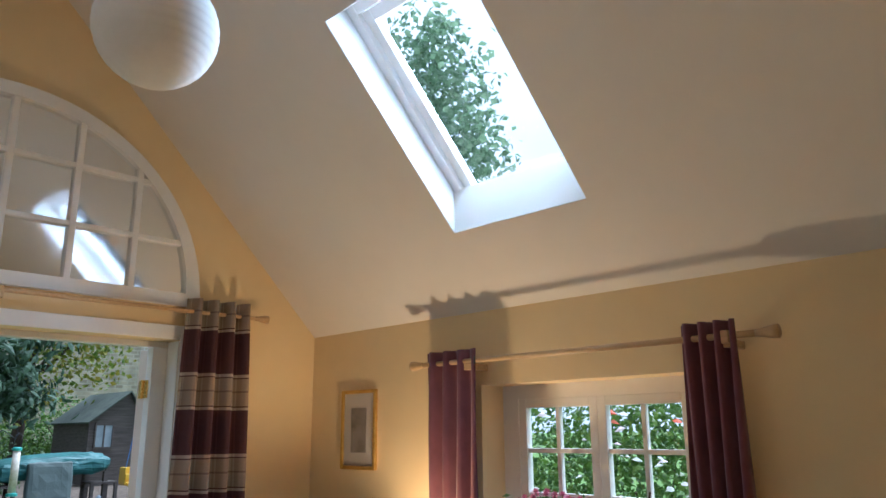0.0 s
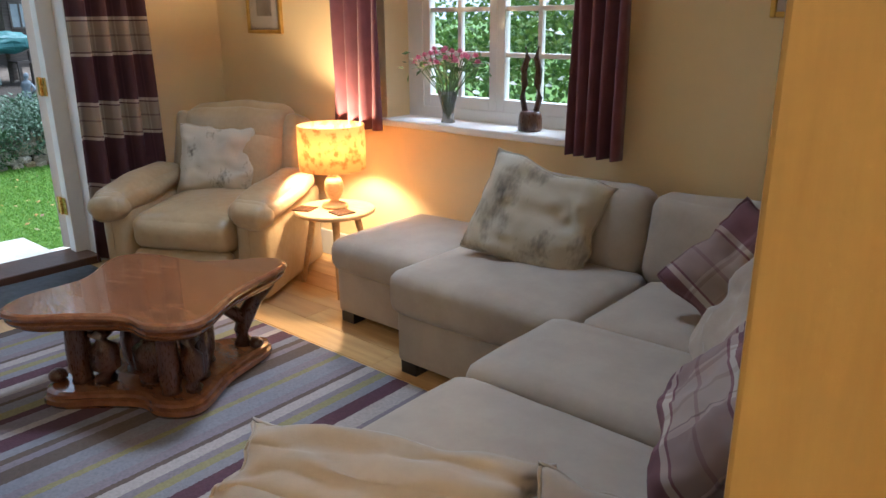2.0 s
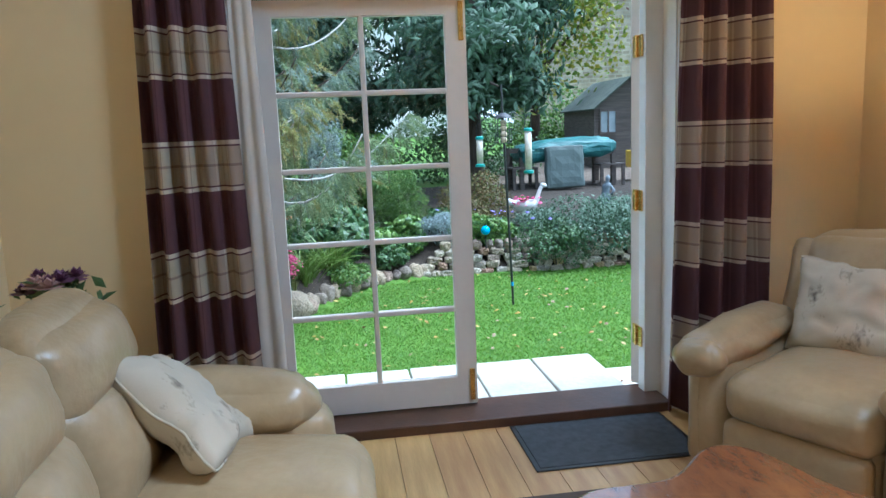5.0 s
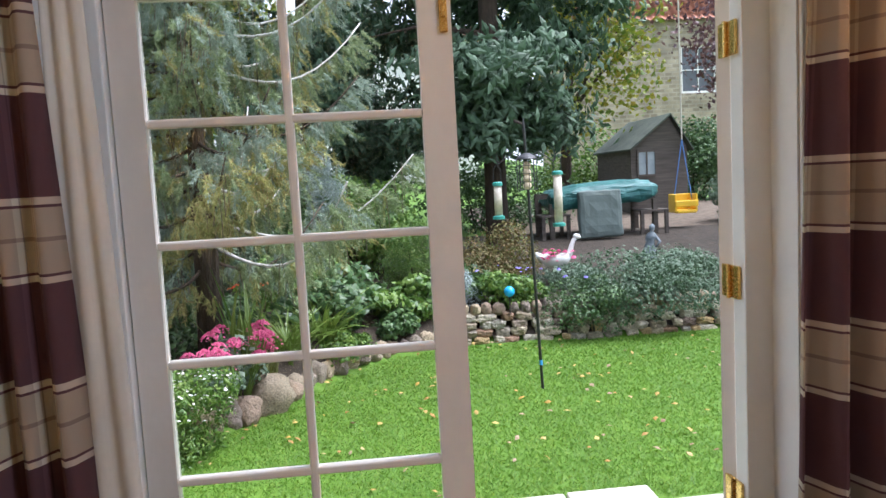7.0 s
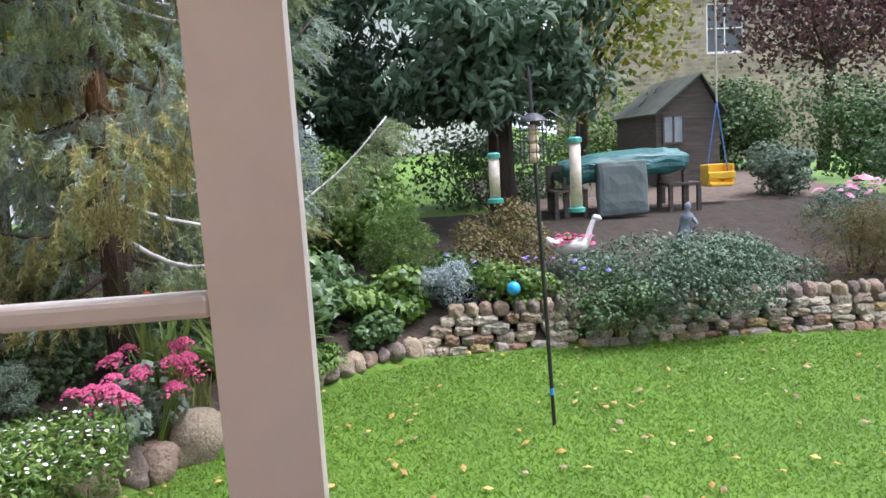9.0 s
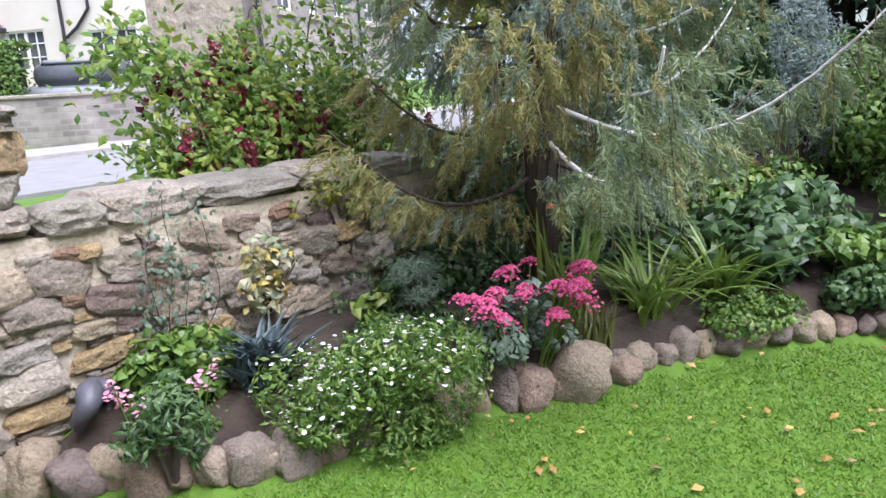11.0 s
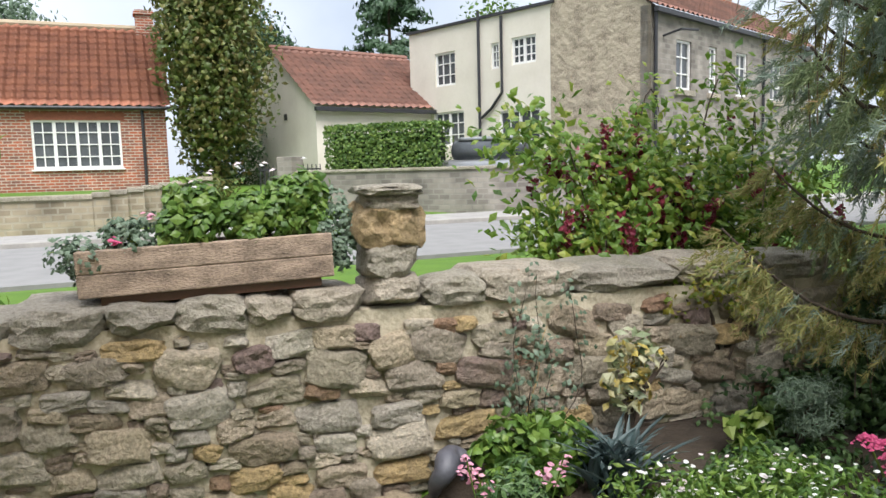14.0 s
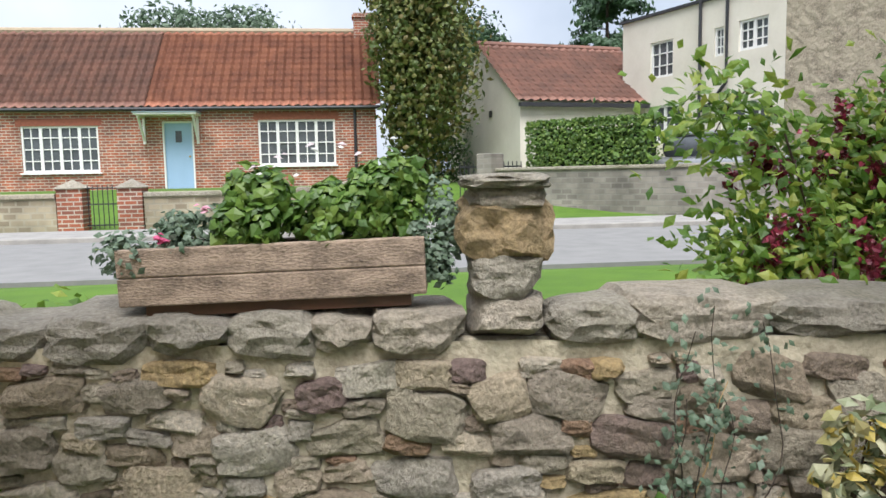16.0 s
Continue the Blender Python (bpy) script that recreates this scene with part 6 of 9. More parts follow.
# ---- plants of the bed ----
def fir_tree():
    rng = np.random.default_rng(8)
    t = thing("weeping_fir", pose(-7.90, -0.08, -0.15), "blue-green weeping fir with bare grey limbs over the flower bed", "tree")
    bm = bmesh.new()
    tube(bm, [(0, 0, 0), (0.03, 0.02, 1.2), (0.0, 0.0, 3.0), (0, 0, 6.5)], [0.13, 0.10, 0.075, 0.02], 10)
    part("trunk", bm, BARK, t, smooth=True)
    hang, sprays = [], []
    for b in range(96):
        z = 0.92 + 5.5 * (b / 96) ** 0.95
        a = b * 2.399 + rng.normal(0, 0.2)
        ca, sa = math.cos(a), math.sin(a)
        ln = max(0.35, (1.55 - 0.16 * z) * rng.uniform(0.75, 1.12) * (1 + 0.30 * (0.85 * sa - 0.5 * ca)))
        bend = rng.normal(0, 0.12)
        line = []
        for k in range(11):
            f = k / 10
            out = ln * f
            side = bend * ln * f * f + 0.012 * math.sin(9 * f + b)
            line.append((ca * out - sa * side, sa * out + ca * side, z - 0.20 * ln * math.sin(f * 2.6) + 0.34 * ln * f ** 2.2))
        bm = bmesh.new()
        tube(bm, line, [0.014 * (1 - 0.8 * k / 10) + 0.003 for k in range(11)], 6)
        bare = b < 40 and 0.87 * sa - 0.48 * ca > 0.15 and b % 3 != 1
        part("limb", bm, LIMBBARK if bare else BARK, t, "bare pale grey limb" if bare else "", True)

        def on_limb(f):
            k = min(9, int(f * 10))
            g = f * 10 - k
            return np.array(line[k]) * (1 - g) + np.array(line[k + 1]) * g
        for q in range(int(16 * ln)):
            p = on_limb(rng.uniform(0.1, 1.0)) + np.array([rng.normal(0, 0.05), rng.normal(0, 0.05), 0])
            hang.append((p, rng.uniform(0.12, 0.42)))
        tone = rng.integers(0, 3)
        for q in range(int(78 * ln)):
            f = rng.uniform(0.04 if z > 1.5 else 0.12, 1.0) ** 0.8
            side = rng.normal(0, 0.13)
            p0 = on_limb(f) + np.array([-sa * side, ca * side, 0.0 - abs(side) * 0.25])
            tip = max(0.0, f - 0.72) * 2.2
            way = np.array([ca * (0.30 + tip) + rng.normal(0, 0.30), sa * (0.30 + tip) + rng.normal(0, 0.30), -1.0 + 0.9 * tip])
            sprays.append((p0, way / np.linalg.norm(way), rng.uniform(0.07, 0.27) * (0.7 + 0.5 * f), tone if rng.uniform() < 0.7 else rng.integers(0, 3)))
    for shade in range(3):
        mine = [s for s in sprays if s[3] == shade]
        if not mine:
            continue
        per = 60
        p0 = np.repeat(np.array([s[0] for s in mine]), per, 0)
        way = np.repeat(np.array([s[1] for s in mine]), per, 0)
        length = np.repeat(np.array([s[2] for s in mine]), per)[:, None]
        n = len(p0)
        u = rng.uniform(0, 1, (n, 1))
        base = p0 + way * length * u + rng.normal(0, 0.006, (n, 3))
        d = way * 0.9 + rng.normal(0, 0.55, (n, 3))
        d /= np.linalg.norm(d, axis=1)[:, None]
        side = np.cross(d, rng.normal(0, 1, (n, 3)))
        side /= np.linalg.norm(side, axis=1)[:, None]
        nl = rng.uniform(0.03, 0.07, (n, 1)) * (1.1 - 0.5 * u)
        w = rng.uniform(0.0022, 0.0042, (n, 1))
        v = np.stack([base - side * w, base + side * w, base + d * nl + side * w * 0.3, base + d * nl - side * w * 0.3], 1).reshape(-1, 3)
        raw("foliage", v.tolist(), np.arange(4 * n).reshape(-1, 4).tolist(), FIRS[shade], t)["kind"] = "stuff"
    vs, fs = [], []
    for p, ln in hang:
        a = rng.uniform(0, math.pi)
        dx, dy = 0.003 * math.cos(a), 0.003 * math.sin(a)
        o = len(vs)
        jx, jy = rng.normal(0, 0.03, 2)
        vs += [(p[0] - dx, p[1] - dy, p[2]), (p[0] + dx, p[1] + dy, p[2]), (p[0] + jx + dx, p[1] + jy + dy, p[2] - ln), (p[0] + jx - dx, p[1] + jy - dy, p[2] - ln)]
        fs.append((o, o + 1, o + 2, o + 3))
    raw("twig", vs, fs, TWIG, t, "thin brown hanging twigs")["kind"] = "stuff"


TWIG = islands("brown dry twigs", [(0.10, 0.075, 0.05), (0.17, 0.13, 0.09), (0.07, 0.055, 0.04)], 0.8, 0.0)
fir_tree()


def clump(name, label, base, mats, build):
    t = thing(name, pose(*base), label, "plant")
    build(t)
    return t


rng = np.random.default_rng(12)


def sedum(t):
    r = np.random.default_rng(3)
    p, v = blobs(r, (0, 0, 0.26), (0.32, 0.30, 0.24), 900, lumps=10, flat_bottom=0.0)
    leaves("foliage", p, v + np.array([0, 0, 0.5]), 0.06, 0.035, SILVERLEAF, t, "", r, 0.2, 0.4)
    for i in range(26):
        x, y, z = r.uniform(-0.40, 0.36), r.uniform(-0.26, 0.30), r.uniform(0.32, 0.54)
        stem = bmesh.new()
        tube(stem, [(x * 0.4, y * 0.4, 0.0), (x, y, z)], 0.005, 5)
        part("stem", stem, STRAP, t)
        pts = []
        for k in range(80):
            dx, dy = r.normal(0, 0.028, 2)
            pts.append((x + dx, y + dy, z + 0.012 - 9.0 * (dx * dx + dy * dy) + r.normal(0, 0.004)))
        dots("flower_head", pts, 0.010, PINK, t, r, "deep pink flat flower head", 0.9)


clump("sedum", "pink flowering sedum with flat flower heads in the bed", (-7.22, 0.17, -0.20), None, sedum)


def daisies(t):
    r = np.random.default_rng(4)
    p, v = blobs(r, (0, 0, 0.24), (0.56, 0.50, 0.34), 13000, lumps=18, flat_bottom=0.0)
    leaves("foliage", p, v, 0.045, 0.016, MIDLEAF, t, "", r, 0.2, 0.8)
    outer = [i for i in range(len(p)) if p[i][2] + 0.5 * math.hypot(p[i][0], p[i][1]) > 0.34 and v[i][2] > -0.3]
    pick = r.choice(outer, 520, replace=False)
    q = p[pick] + v[pick] * 0.02
    dots("flower", q, 0.0105, WHITEPETAL, t, r, "small white daisy", 0.3)


clump("daisy_mound", "mound of small white daisies spilling onto the lawn", (-6.48, -0.08, -0.30), None, daisies)


def hellebore(t):
    r = np.random.default_rng(6)
    vs = []
    straps("foliage", (0, 0, 0.05), 60, 0.34, 0.035, HELLEBORE, t, r, 1.0, 0.8)
    straps("foliage", (0, 0, 0.16), 60, 0.26, 0.035, HELLEBORE, t, r, 1.0, 0.9)


clump("hellebore", "dark blue-grey hellebore clump in the bed", (-6.18, -0.60, -0.12), None, hellebore)
shrub("cranesbill", "low green cranesbill leaves against the garden wall", "plant", (-5.95, -0.86, 0.06), (0.34, 0.22, 0.24), 1500, 0.055, 0.05, MIDLEAF, 41)
shrub("penstemon", "bushy plant with narrow green leaves in the bed", "plant", (-5.62, -0.52, 0.02), (0.20, 0.18, 0.22), 900, 0.06, 0.018, DEEPLEAF, 42)
t = thing("pink_flowers", pose(-5.66, -0.60, -0.1), "pale pink flower spikes in the bed", "flowers")
r6 = np.random.default_rng(9)
bm = bmesh.new()
for i in range(7):
    x, y, h = r6.uniform(-0.18, 0.22), r6.uniform(-0.15, 0.2), r6.uniform(0.26, 0.38)
    tube(bm, [(x * 0.6, y * 0.6, 0), (x, y, h)], 0.003, 5)
    dots("flower", [(x + r6.normal(0, 0.014), y + r6.normal(0, 0.014), h - 0.012 * k) for k in range(8)], 0.013, PALEPINK, t, r6)
part("stem", bm, STRAP, t)
shrub("variegated_shrub", "cream and yellow variegated shrub by the garden wall", "shrub", (-6.42, -0.82, 0.40), (0.28, 0.14, 0.24), 300, 0.065, 0.036, VARIEGATED, 43, lumps=10)
shrub("yellow_rambler", "yellowing rambler leaves over the wall coping", "plant", (-7.15, -0.98, 0.66), (0.34, 0.14, 0.30), 700, 0.04, 0.028, YELLOWLEAF, 44)
shrub("laurel_seedling", "bright green broad-leaved seedling in the bed", "plant", (-6.85, -0.52, 0.16), (0.16, 0.14, 0.12), 60, 0.13, 0.06, STRAP, 45, lumps=6)
shrub("dark_fern", "dark green undergrowth beneath the fir", "undergrowth", (-7.6, -0.62, 0.12), (0.75, 0.35, 0.36), 2600, 0.055, 0.035, DEEPLEAF, 46, lumps=18)
shrub("fir_shoot", "low blue-green fir shoot under the tree", "plant", (-7.05, -0.42, 0.26), (0.26, 0.18, 0.14), 2200, 0.05, 0.006, SILVERLEAF, 47, lumps=9)


def climber():
    t = thing("climbing_rose", pose(-6.02, -1.05, -0.1), "thin bare-stemmed climbing rose on the garden wall", "plant")
    r = np.random.default_rng(14)
    pts = []
    for i in range(6):
        x0, x1 = r.normal(0, 0.05), r.normal(0, 0.16)
        top = r.uniform(0.62, 1.02)
        bow = r.normal(0, 0.07)
        line = [(x0 + (x1 - x0) * f + bow * math.sin(3 * f) + 0.018 * math.sin(11 * f + 2 * i), 0.04 * f + 0.02 * math.sin(5 * f + i), f * top) for f in np.linspace(0, 1, 12)]
        bm = bmesh.new()
        tube(bm, line, [0.0032 - 0.00016 * k for k in range(12)], 5)
        part("stem", bm, RODWOOD if i == 2 else BARK, t)
        for q in range(46):
            p = np.array(line[r.integers(4, 12)])
            pts.append(p + r.normal(0, 0.05, 3) * np.array([1, 0.5, 1]))
    leaves("foliage", pts, [(0, 1, 0.4)] * len(pts), 0.035, 0.022, SILVERLEAF, t, "", r, 0.2, 0.5)


climber()


def crocosmia(t):
    r = np.random.default_rng(16)
    straps("foliage", (0, 0, 0), 34, 0.95, 0.035, STRAP, t, r, 0.42, 0.45)
    pts = []
    for i in range(3):
        x, y = r.normal(0, 0.18), r.normal(0, 0.16)
        pts += [(x + 0.03 * k, y + 0.02 * k, 0.78 + 0.01 * k + r.normal(0, 0.006)) for k in range(6)]
    dots("flower", pts, 0.014, REDPETAL, t, r, "orange-red flower spray")


clump("crocosmia", "tall sword-leaved crocosmia with orange flowers", (-7.62, 0.22, -0.18), None, crocosmia)
for x, y, n, ln, sd in ((-8.55, 0.75, 120, 0.62, 17), (-8.1, 0.50, 80, 0.62, 18)):
    t = thing("day_lily", pose(x, y, -0.16), "arching green day lily clump in the bed", "plant", "day lilies in the bed")
    rs = np.random.default_rng(sd)
    for i in range(n):
        straps("leaf", (0, 0, 0), 1, ln, 0.034, STRAP, t, rs, 0.95, 1.0)
t = thing("dead_stalks", pose(-7.62, 0.36, -0.2), "brown withered stalks between the plants", "plant")
rs = np.random.default_rng(20)
for i in range(60):
    straps("stalk", (0, 0, 0), 1, 0.42, 0.02, BROWNLEAF, t, rs, 0.4, 0.6)
shrub("bergenia", "broad green leaves at the back of the bed", "plant", (-9.45, 0.75, 0.14), (0.85, 0.65, 0.36), 2600, 0.12, 0.085, DEEPLEAF, 48, lumps=16)
shrub("strawberry_leaves", "low spreading green leaves over the stone edging", "plant", (-9.05, 1.40, -0.08), (0.34, 0.34, 0.22), 1300, 0.05, 0.045, DEEPLEAF, 49)
shrub("rosemary", "tall upright green rosemary bush", "shrub", (-10.2, 1.75, 0.42), (0.42, 0.42, 0.55), 5200, 0.075, 0.007, MIDLEAF, 50, lumps=12)
shrub("russet_spirea", "russet rounded shrub behind the bed wall", "shrub", (-10.35, 2.75, 0.36), (0.66, 0.66, 0.52), 6500, 0.04, 0.022, BROWNLEAF, 51, lumps=16)
shrub("silver_cushion", "pale blue-grey cushion plant on the bed wall", "plant", (-9.40, 2.10, 0.20), (0.36, 0.32, 0.24), 3600, 0.04, 0.012, PALEGREY, 52)
shrub("violet_cranesbill", "green cranesbill with violet flowers on the bed wall", "plant", (-9.35, 2.70, 0.16), (0.40, 0.40, 0.22), 2600, 0.05, 0.04, MIDLEAF, 53)
t = thing("violet_flowers", pose(-9.38, 2.75, 0.10), "violet cranesbill flowers on the bed wall", "flowers")
dots("flower", [(r6.normal(0, 0.28), r6.normal(0, 0.24), r6.uniform(0.18, 0.32)) for i in range(14)], 0.022, BLUEPETAL, t, r6)
shrub("hebe", "large rounded silver-green hebe over the bed wall", "shrub", (-9.05, 4.30, 0.14), (0.70, 1.05, 0.50), 15000, 0.042, 0.020, HEBELEAF, 54, lumps=22)
shrub("box_shrub", "rounded deep green shrub beside the hebe", "shrub", (-8.95, 3.45, -0.02), (0.45, 0.55, 0.34), 4200, 0.036, 0.02, DEEPLEAF, 55, lumps=14)
shrub("lavender", "grey-brown lavender bush on the bed wall", "shrub", (-9.35, 5.75, 0.28), (0.6, 0.6, 0.45), 6500, 0.06, 0.007, BROWNLEAF, 56, lumps=14)
shrub("lavender", "grey-green lavender bush on the bed wall", "shrub", (-10.4, 6.75, 0.36), (0.65, 0.75, 0.46), 6000, 0.06, 0.007, SILVERLEAF, 57, lumps=14)


# ---- border stones and the bed's retaining wall ----
def edging():
    w = thing("stone_edging", pose(0, 0, 0), "rounded field stones edging the flower bed", "edging", kind="structure")
    rng = random.Random(33)
    s = 0.03
    while s < 0.50:
        (x, y), (ox, oy) = along_edge(s)
        big = 0.5 < s * 10 % 5.2 < 0.9
        r = rng.uniform(0.09, 0.17)
        piece("stone", rng.choice(FIELD_MESH), w, Matrix.Translation((x + ox * 0.05, y + oy * 0.05, -0.27 + r * 0.25)) @ Euler((rng.uniform(-0.3, 0.3), rng.uniform(-0.3, 0.3), rng.uniform(0, 6))).to_matrix().to_4x4() @ Matrix.Diagonal((r * rng.uniform(1.1, 1.6), r * rng.uniform(0.9, 1.3), r * rng.uniform(1.1, 1.7), 1)))
        s += r * 0.105
    for x, y, r, h in ((-7.34, 0.44, 0.25, 0.27), (-7.12, 0.30, 0.18, 0.20), (-7.62, 0.55, 0.16, 0.15), (-6.72, 0.06, 0.16, 0.26), (-6.05, -0.27, 0.17, 0.22), (-5.95, -0.33, 0.13, 0.18), (-5.62, -0.66, 0.20, 0.22), (-5.42, -0.92, 0.18, 0.20), (-5.30, -1.10, 0.16, 0.22)):
        piece("boulder", rng.choice(FIELD_MESH), w, Matrix.Translation((x, y, -0.33 + h * 0.45)) @ Euler((rng.uniform(-0.4, 0.4), rng.uniform(-0.4, 0.4), rng.uniform(0, 6))).to_matrix().to_4x4() @ Matrix.Diagonal((r * 1.2, r, h * 1.15, 1)))
    for layer in range(5):
        s = 0.485 + 0.006 * layer
        while s < 0.99:
            (x, y), (ox, oy) = along_edge(s)
            wd, hh = rng.uniform(0.09, 0.20), rng.uniform(0.075, 0.10)
            a = math.atan2(oy, ox) + math.pi / 2
            if layer == 4:
                wd, hh = rng.uniform(0.08, 0.13), rng.uniform(0.11, 0.16)
            piece("stone", rng.choice(FIELD_MESH if layer == 4 else RUBBLE_MESH), w, Matrix.Translation((x + ox * (0.05 + 0.02 * layer), y + oy * (0.05 + 0.02 * layer), -0.285 + layer * 0.075)) @ Matrix.Rotation(a, 4, "Z") @ Euler((rng.uniform(-0.1, 0.1), rng.uniform(-0.1, 0.1), rng.uniform(-0.1, 0.1))).to_matrix().to_4x4() @ Matrix.Diagonal((wd, 0.16, hh, 1)))
            s += wd * 0.103
    return w


edging()


# ---- bird feeder ----
def bird_feeder():
    t = thing("bird_feeder_station", pose(-7.34, 2.515, -0.33), "black metal pole with hanging bird feeders on the lawn", "bird feeder")
    lean = lambda z: (0.045 * z / 2.08, -0.075 * z / 2.08, z)
    bm = bmesh.new()
    tube(bm, [lean(0), lean(2.05), lean(2.10)], [0.012, 0.011, 0.003], 8)
    part("pole", bm, BLACK, t, "black metal pole")
    bm = bmesh.new()
    tube(bm, [lean(0.21), lean(0.25)], 0.0135, 8)
    part("tape", bm, surf("bright blue tape", (0.05, 0.30, 0.70), None, 6, 0.5), t, "bright blue tape band")
    top = lean(1.80)
    for s in (-1, 1):
        bm = bmesh.new()
        y = s * 0.20
        tube(bm, [top, (top[0], top[1] + y * 0.5, top[2] + 0.05), (top[0], top[1] + y * 0.9, top[2] - 0.005), (top[0], top[1] + y * 1.05, top[2] - 0.03), (top[0], top[1] + y * 1.14, top[2] + 0.01), (top[0], top[1] + y * 1.08, top[2] + 0.06)], 0.005, 6)
        part("arm", bm, BLACK, t, "curved wire arm")
    mint = surf("teal plastic", (0.05, 0.28, 0.24), None, 6, 0.4)
    seed_mat = surf("seed in a clear tube", (0.55, 0.50, 0.42), (0.38, 0.33, 0.26), 30, 0.35)
    for y, z0, z1, r in ((-0.225, 1.36, 1.64, 0.030), (0.235, 1.28, 1.70, 0.032)):
        f = thing("tube", pose(top[0], top[1] + y, 0), "", "")
        f.parent = t
        f.matrix_basis = pose(top[0], top[1] + y, 0)
        for key in list(f.keys()):
            del f[key]
        bm = bmesh.new()
        lathe(bm, [(r, z0 + 0.03), (r, z1 - 0.03)], 14)
        part("seed_tube", bm, seed_mat, f, "clear tube half full of seed", True)
        for a, b, k in ((z0, z0 + 0.03, 1.5), (z1 - 0.03, z1, 1.25)):
            bm = bmesh.new()
            lathe(bm, [(r * k, a), (r * k, b - 0.008), (r * 0.9, b)], 14)
            part("cap", bm, mint, f, "teal plastic cap")
        bm = bmesh.new()
        tube(bm, [(0, -r, z1 - 0.01), (0, -r * 0.9, z1 + 0.09), (0, 0, z1 + 0.13), (0, r * 0.9, z1 + 0.09), (0, r, z1 - 0.01)], 0.003, 6)
        part("handle", bm, BLACK, f)
    cage = bmesh.new()
    cx, cy, cz = lean(1.70)
    for j in range(12):
        a = 2 * math.pi * j / 12
        tube(cage, [(cx + 0.075 * math.cos(a), cy + 0.075 * math.sin(a), cz - 0.13), (cx + 0.075 * math.cos(a), cy + 0.075 * math.sin(a), cz + 0.10)], 0.0025, 5)
    for z in (-0.13, -0.07, -0.01, 0.05, 0.10):
        tube(cage, [(cx + 0.075 * math.cos(2 * math.pi * j / 16), cy + 0.075 * math.sin(2 * math.pi * j / 16), cz + z) for j in range(17)], 0.0025, 5)
    part("cage", cage, SLATE, t, "dark wire cage")
    bm = bmesh.new()
    lathe(bm, [(0.08, 0.10), (0.07, 0.115), (0.03, 0.14), (0.01, 0.145)], 16, (cx, cy, cz))
    part("roof", bm, SLATE, t)
    bm = bmesh.new()
    for k in range(4):
        bmesh.ops.create_uvsphere(bm, u_segments=10, v_segments=7, radius=0.032, matrix=Matrix.Translation((cx + 0.004 * (k % 2), cy, cz - 0.10 + 0.05 * k)))
    part("fat_balls", bm, surf("pale fat balls", (0.62, 0.50, 0.36), None, 30, 0.8, 0.6, 60), t, "stack of pale fat balls", True)


bird_feeder()


# ---- back garden ----
def conifer(name, label, base, trunk_h, r0, z_top, material, n, seed, length=0.16, width=0.035, droop=0.6):
    rng = np.random.default_rng(seed)
    t = thing(name, pose(*base), label, "tree")
    bm = bmesh.new()
    tube(bm, [(0, 0, -0.2), (0.02, 0, z_top * 0.4), (0, 0, z_top * 0.97)], [0.20, 0.14, 0.03], 10)
    part("trunk", bm, BARK, t, smooth=True)
    for i in range(9):
        a, z = i * 2.4, trunk_h + (z_top - trunk_h) * 0.1 * i
        bm = bmesh.new()
        ln = r0 * (1 - 0.09 * i)
        tube(bm, [(0, 0, z), (ln * 0.5 * math.cos(a), ln * 0.5 * math.sin(a), z + 0.15), (ln * 0.9 * math.cos(a), ln * 0.9 * math.sin(a), z)], [0.05, 0.03, 0.01], 6)
        part("limb", bm, BARK, t)
    boughs = 150
    k = rng.integers(0, boughs, n)
    bz = trunk_h + (z_top - trunk_h) * rng.uniform(0, 1, boughs) ** 1.2
    ba = rng.uniform(0, 2 * np.pi, boughs)
    f = (bz - trunk_h) / (z_top - trunk_h)
    br = r0 * (np.minimum(1, 0.5 + f * 4) * (1 - f) ** 0.7 + 0.04) * rng.uniform(0.6, 1.08, boughs)
    u = rng.uniform(0.25, 1, n) ** 0.6
    spread = rng.normal(0, 0.16, (n, 3))
    x = np.cos(ba[k]) * br[k] * u + spread[:, 0] * (0.6 + r0 * 0.25)
    y = np.sin(ba[k]) * br[k] * u + spread[:, 1] * (0.6 + r0 * 0.25)
    z = bz[k] - droop * (u - 0.3) ** 2 * br[k] * 0.5 + spread[:, 2] * 0.8
    p = np.stack([x, y, np.maximum(z, trunk_h - 0.4)], 1)
    v = np.stack([np.cos(ba[k]), np.sin(ba[k]), np.full(n, 0.25)], 1)
    leaves("crown", p, v, length, width, material, t, "", rng, 0.2, 0.55)


def broadleaf(name, label, base, centre, radii, material, n, seed, length=0.11, width=0.07, lumps=26, trunk=0.14):
    rng = np.random.default_rng(seed)
    t = thing(name, pose(*base), label, "tree")
    c = np.array(centre) - np.array(base)
    bm = bmesh.new()
    tube(bm, [(0, 0, -0.3), (c[0] * 0.3, c[1] * 0.3, c[2] * 0.4), tuple(c)], [trunk, trunk * 0.75, trunk * 0.3], 9)
    part("trunk", bm, BARK, t, smooth=True)
    p, v = blobs(rng, c, radii, n, inner=0.35, lumps=lumps)
    for i in range(9):
        q = p[rng.integers(0, n)]
        m = np.array([c[0] * 0.4, c[1] * 0.4, c[2] * 0.55])
        bm = bmesh.new()
        tube(bm, [tuple(m), tuple((m + q) / 2 + np.array([0, 0, 0.15])), tuple(q)], [trunk * 0.4, trunk * 0.2, 0.01], 6)
        part("limb", bm, BARK, t)
    leaves("crown", p, v, length, width, material, t, "", rng, 0.25, 0.7)


